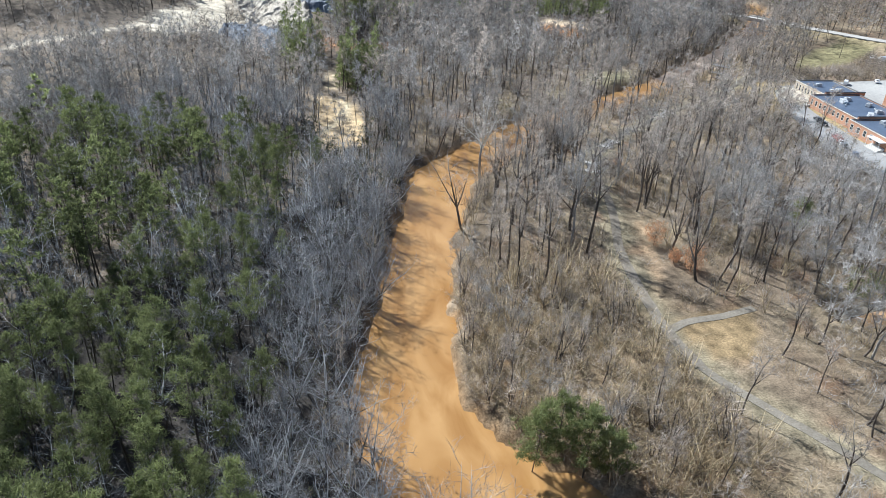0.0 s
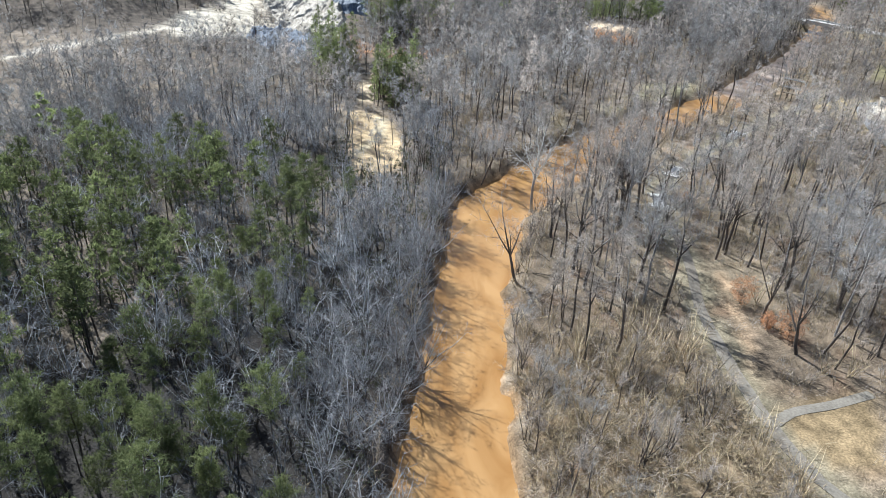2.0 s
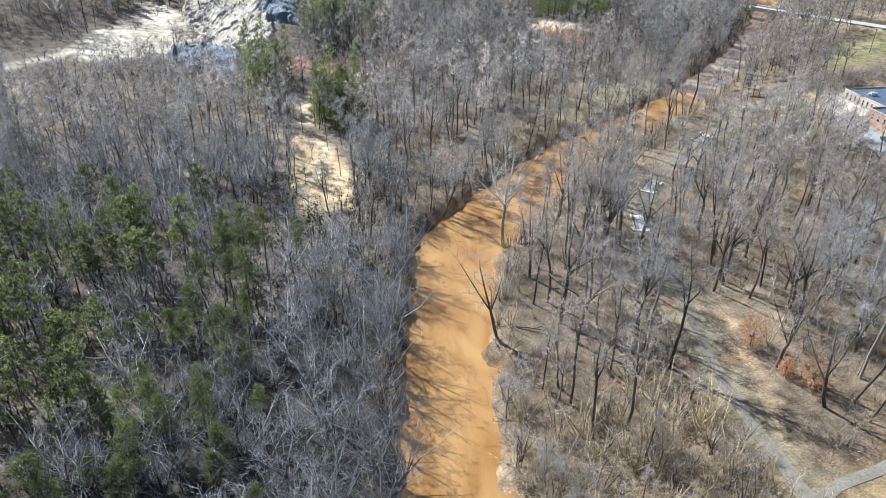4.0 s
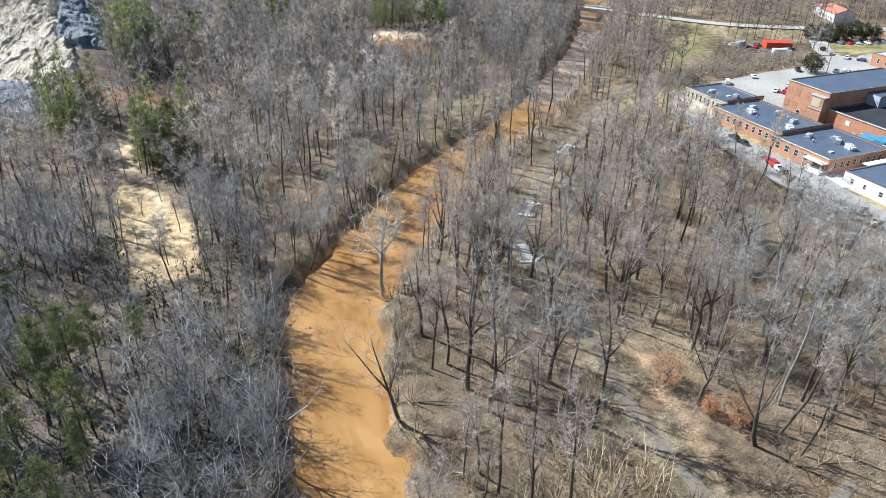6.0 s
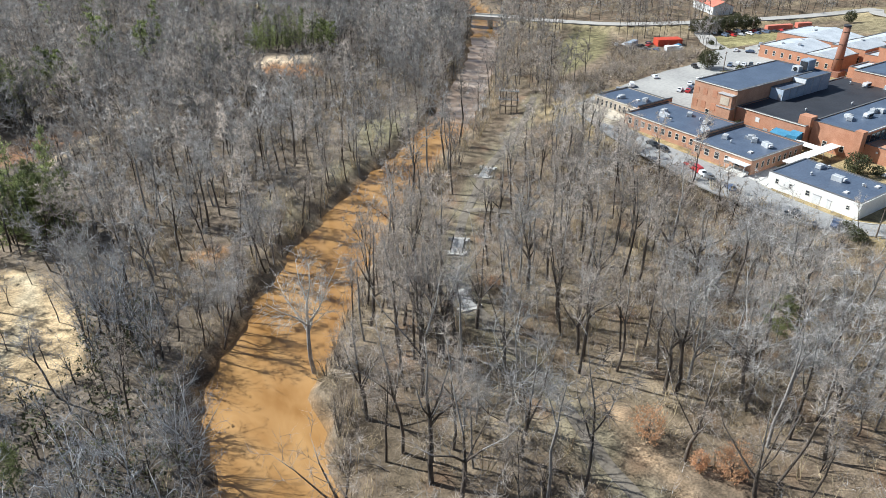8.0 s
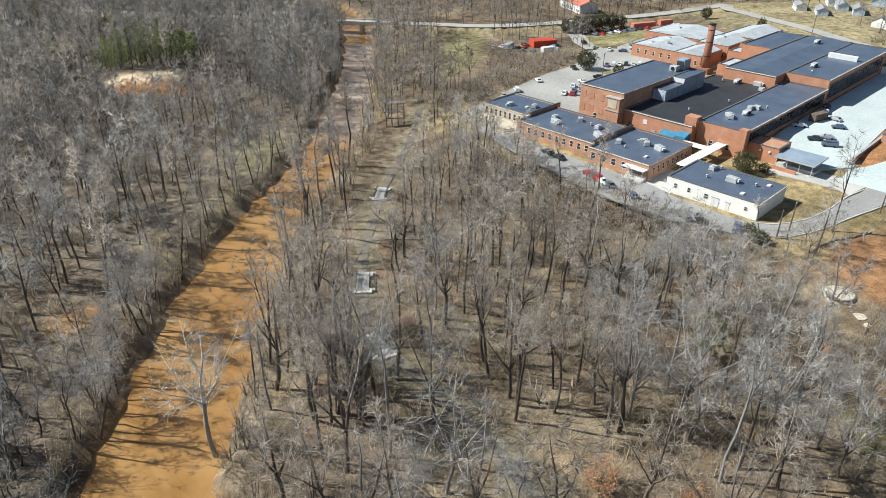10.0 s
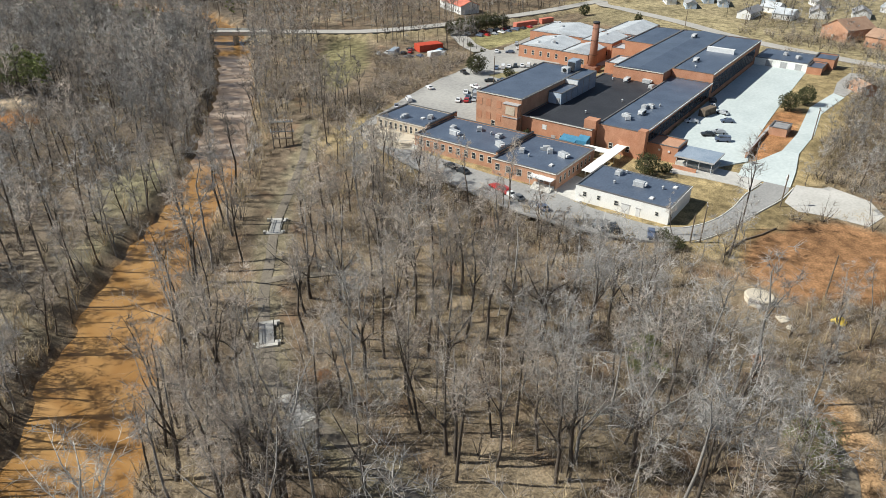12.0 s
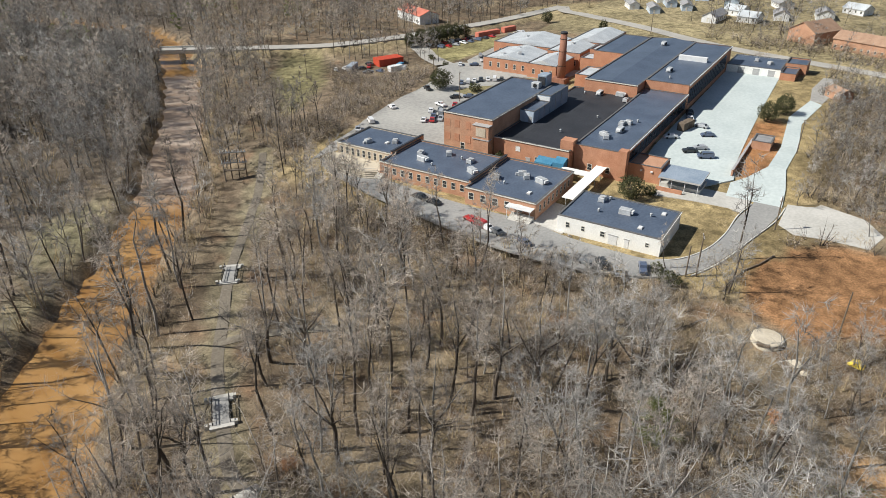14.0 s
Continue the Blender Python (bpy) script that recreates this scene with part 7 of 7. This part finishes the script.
CLUMPS = [twig_swap(thicket(1200 + i, 3.2 + 0.5 * (i % 3), 8, 11, 0.05, 0.75), (4, 4, 8)[i % 3]) for i in range(6)] + [twig_swap(thicket(1220 + i, 6.5 + 0.9 * (i % 3), 5, 13, 0.055, 0.26), (8, 8, 4)[i % 3]) for i in range(6)]
CLUMPS = [(V_, T_, np.where(M_ == 7, (4, 0, 4)[i % 3], M_), C_) for i, (V_, T_, M_, C_) in enumerate(CLUMPS)]
S1, rs = scatter(16, 64, 66, 150, 2.9, 81)
more, _ = scatter(16, 64, 66, 128, 2.6, 82)
dens_lift = np.column_stack([rs.uniform(16, 62, 900), rs.uniform(68, 132, 900)])
dens_lift = dens_lift[(river_edge(dens_lift) > 0.8) & (along(TRAIL, dens_lift)[0] > 3) & ~inside(LAWN, dens_lift)]
low = np.concatenate([S1, more[::2], dens_lift[:420]])
S2, _ = scatter(62, 172, 100, 262, 4.4, 83)
S3, _ = scatter(0, 62, 128, 262, 4.6, 84)
S4, _ = scatter(20, 250, 220, 400, 5.8, 85)
S4 = S4[S4[:, 1] - S4[:, 0] > 178]
bank_ = np.array(edge)
bank_ = bank_[rs.uniform(size=len(edge)) < np.where(bank_[:, 0] > 62, 0.25, 0.35)]
tall = np.concatenate([S2, S3, S4, bank_[river_edge(bank_) > 0.4]])
SLIM = [twig_swap(thicket(1260 + i, 9.5 + 1.1 * (i % 3), 4, 17, 0.06, 0.17), (8, 8)[i % 2]) for i in range(4)]
SLIM = [(V_, T_, np.where(M_ == 7, 0, M_), C_) for V_, T_, M_, C_ in SLIM]
slim = np.column_stack([rs.uniform(22, 112, 2600), rs.uniform(168, 268, 2600)])
sd_ = river_edge(slim)
slim = slim[(sd_ > 1.5) & (sd_ < 7) & (slim[:, 1] - slim[:, 0] < 176) & (along(TRAIL, slim)[0] > 11)]
joined("bank_saplings", SLIM, np.column_stack([slim, rs.randint(0, 4, len(slim)), rs.uniform(0.45, 0.9, len(slim)) * 0.8])[:60], "thin crowded saplings along the inner river bank", "saplings", 48)
upper = []
for (xa, ya, wa), (xb, yb, wb) in zip(RIVER[14:19], RIVER[15:20]):
    d2 = Vector((xb - xa, yb - ya)).normalized()
    for q in rs.uniform(0, 1, 34):
        o = -(wa + (wb - wa) * q + rs.uniform(1.2, 9.0))
        upper.append((xa + (xb - xa) * q - d2.y * o, ya + (yb - ya) * q + d2.x * o))
upper = np.array(upper)
tall = np.concatenate([tall, upper[(along(TRAIL, upper)[0] > 3.5) & (river_edge(upper) > 0.6)]])
rows = np.concatenate([np.column_stack([low, np.where(rs.uniform(size=len(low)) < 0.22, rs.randint(6, 12, len(low)), rs.randint(0, 6, len(low))), rs.uniform(0.7, 1.55, len(low))]),
                       np.column_stack([tall, rs.randint(3, 12, len(tall)), rs.uniform(0.6, 1.1, len(tall))])])
joined("thickets", CLUMPS, rows, "grey twiggy shrubs and sapling clumps", "thicket", 45)

# brown scrub round the works
SCRUB = [twig_swap(thicket(1240 + i, 4.2 + 0.9 * (i % 3), 5, 9, 0.07, 0.42), (8, 4, 8)[i % 3]) for i in range(6)]
SCRUB = [(V_, T_, np.where(M_ == 7, 0, M_), C_) for V_, T_, M_, C_ in SCRUB]
parts_ = []
for x0_, x1_, y0_, y1_, n_ in ((196, 284, 284, 352, 1150), (196, 300, 100, 142, 420), (300, 400, 108, 150, 420), (222, 330, 118, 147, 420), (392, 455, 112, 215, 300), (372, 420, 120, 190, 200), (-88, -22, 322, 340, 150), (-104, -84, 380, 450, 30), (-78, -58, 378, 424, 26), (-34, 20, 340, 356, 60), (146, 161, 160, 250, 300), (172, 204, 284, 300, 120), (188, 198, 118, 142, 60)):
    parts_.append(np.column_stack([rs.uniform(x0_, x1_, n_), rs.uniform(y0_, y1_, n_)]))
Q = np.concatenate(parts_)
ok = (along(ROAD, Q)[0] > 9) & (along(STREET, Q)[0] > 9) & (along(TRAIL, Q)[0] > 4) & (river_edge(Q) > 1)
for x0_, x1_, y0_, y1_ in [b for b in BLOCKED if b[0] != 200]:
    ok &= ~((Q[:, 0] > x0_) & (Q[:, 0] < x1_) & (Q[:, 1] > y0_) & (Q[:, 1] < min(y1_, 284)))
ok &= ~inside([(176, 277), (190, 282), (214, 287), (232, 290), (258, 293), (292, 305), (310, 298), (300, 262), (204, 247)], Q) & ~inside(OPEN_POLY[4], Q) & ~inside(CLAY_FIELD, Q) & ~inside(PAD, Q)
ok &= np.hypot((Q[:, 0] - 292) / 1.2, Q[:, 1] - 330) > 16
Q = Q[ok]
joined("scrub", SCRUB, np.column_stack([Q, rs.randint(0, 6, len(Q)), rs.uniform(0.6, 1.25, len(Q))]), "brown winter scrub round the works", "brush", 43)


# ---- quarry ----
def rock_slope(outline, foot, up, run, tall, mat, label, seed, turn, pitch, rib):
    """A worked face of bedded rock inside the outline, rising from its foot along up: broken beds stand out of it as slanting ribs."""
    lo, hi_ = np.min(outline, 0) - 2, np.max(outline, 0) + 2
    nx, ny = ((hi_ - lo) / 0.55).astype(int)
    X, Y = np.meshgrid(np.linspace(lo[0], hi_[0], nx), np.linspace(lo[1], hi_[1], ny))
    Q = np.column_stack([X.ravel(), Y.ravel()])
    inset = -poly_dist(outline, Q) + waves(Q, 13, seed) * 1.8 + waves(Q, 4, seed + 8) * 0.7
    edge = smooth(inset / 5)
    u = np.array(up) / np.hypot(*up)
    rise = np.clip(((Q - foot) @ u) / run + waves(Q, 22, seed + 3) * 0.08, 0, 1.15)
    rise = 0.7 * rise + 0.3 * np.floor(rise * 5 + waves(Q, 16, seed + 4) * 0.6) / 5      # benches left between the blasts
    c, s_ = math.cos(turn), math.sin(turn)
    a_, b_ = Q[:, 0] * c + Q[:, 1] * s_, -Q[:, 0] * s_ + Q[:, 1] * c
    a_ = a_ + waves(Q, 24, seed + 5) * 3.4 + waves(Q, 7, seed + 7) * 0.7
    bed = np.floor(a_ / pitch)
    b_ = b_ + np.sin(bed * 12.9898 + seed) * 7.0
    slab = np.floor(b_ / (4.2 * pitch) + waves(Q, 12, seed + 6) * 0.3)
    f = np.mod(a_ / pitch, 1.0)
    saw = np.where(f < 0.72, f / 0.72, (1 - f) / 0.28)
    proud = (0.8 + 0.5 * waves(Q, 11, seed + 9)) * (0.68 + 0.32 * np.sin(slab * 45.17 + bed * 9.7))
    chips = np.random.RandomState(seed).uniform(-0.5, 0.5, len(Q))
    Z = height(Q) + tall * rise * edge + rib * saw * proud * edge + 0.12 * rib * chips * edge - 0.7 * (1 - edge)
    keep_ = inset > -1.5
    i = (np.arange(nx - 1)[None] + nx * np.arange(ny - 1)[:, None]).ravel()
    T = np.concatenate([np.column_stack([i, i + 1, i + nx + 1]), np.column_stack([i, i + nx + 1, i + nx])])
    T = T[keep_[T].all(1)]
    used = np.unique(T)
    to = np.zeros(len(Q), int)
    to[used] = np.arange(len(used))
    ob = new("rock_slope", mesh_np("rock_slope", np.column_stack([Q, Z])[used], to[T], mats=(mat,)))
    return tagged(ob, label, "rocks", kind="structure")


rock_slope([(-55, 372), (-64, 392), (-75, 424), (-80, 448), (-84, 482), (-60, 500), (-34, 480), (-32, 440), (-28, 402), (-28, 364), (-40, 368)], (-72, 400), (0.75, 0.66), 62, 8, M_ROCK, "pale ribbed slope of blasted bedded rock in the quarry", 3, -0.35, 2.5, 1.5)
# the next two faces take the shade-tinted rock colour
rock_slope([(-76, 362), (-58, 372), (-36, 362), (-30, 340), (-44, 326), (-60, 338)], (-52, 334), (-0.25, 0.97), 30, 4.5, M_ROCK_SHADE, "tipped bank of broken rock below the quarry floor, tinted blue-grey for shade", 6, 0.5, 3.2, 1.5)
rock_slope([(-40, 412), (-36, 448), (-18, 446), (-12, 414), (-20, 402)], (-24, 404), (-0.1, 1.0), 36, 14, M_ROCK_SHADE, "rock cutting beside pines, tinted dark blue-grey for shade", 9, 0.2, 3.2, 1.2)
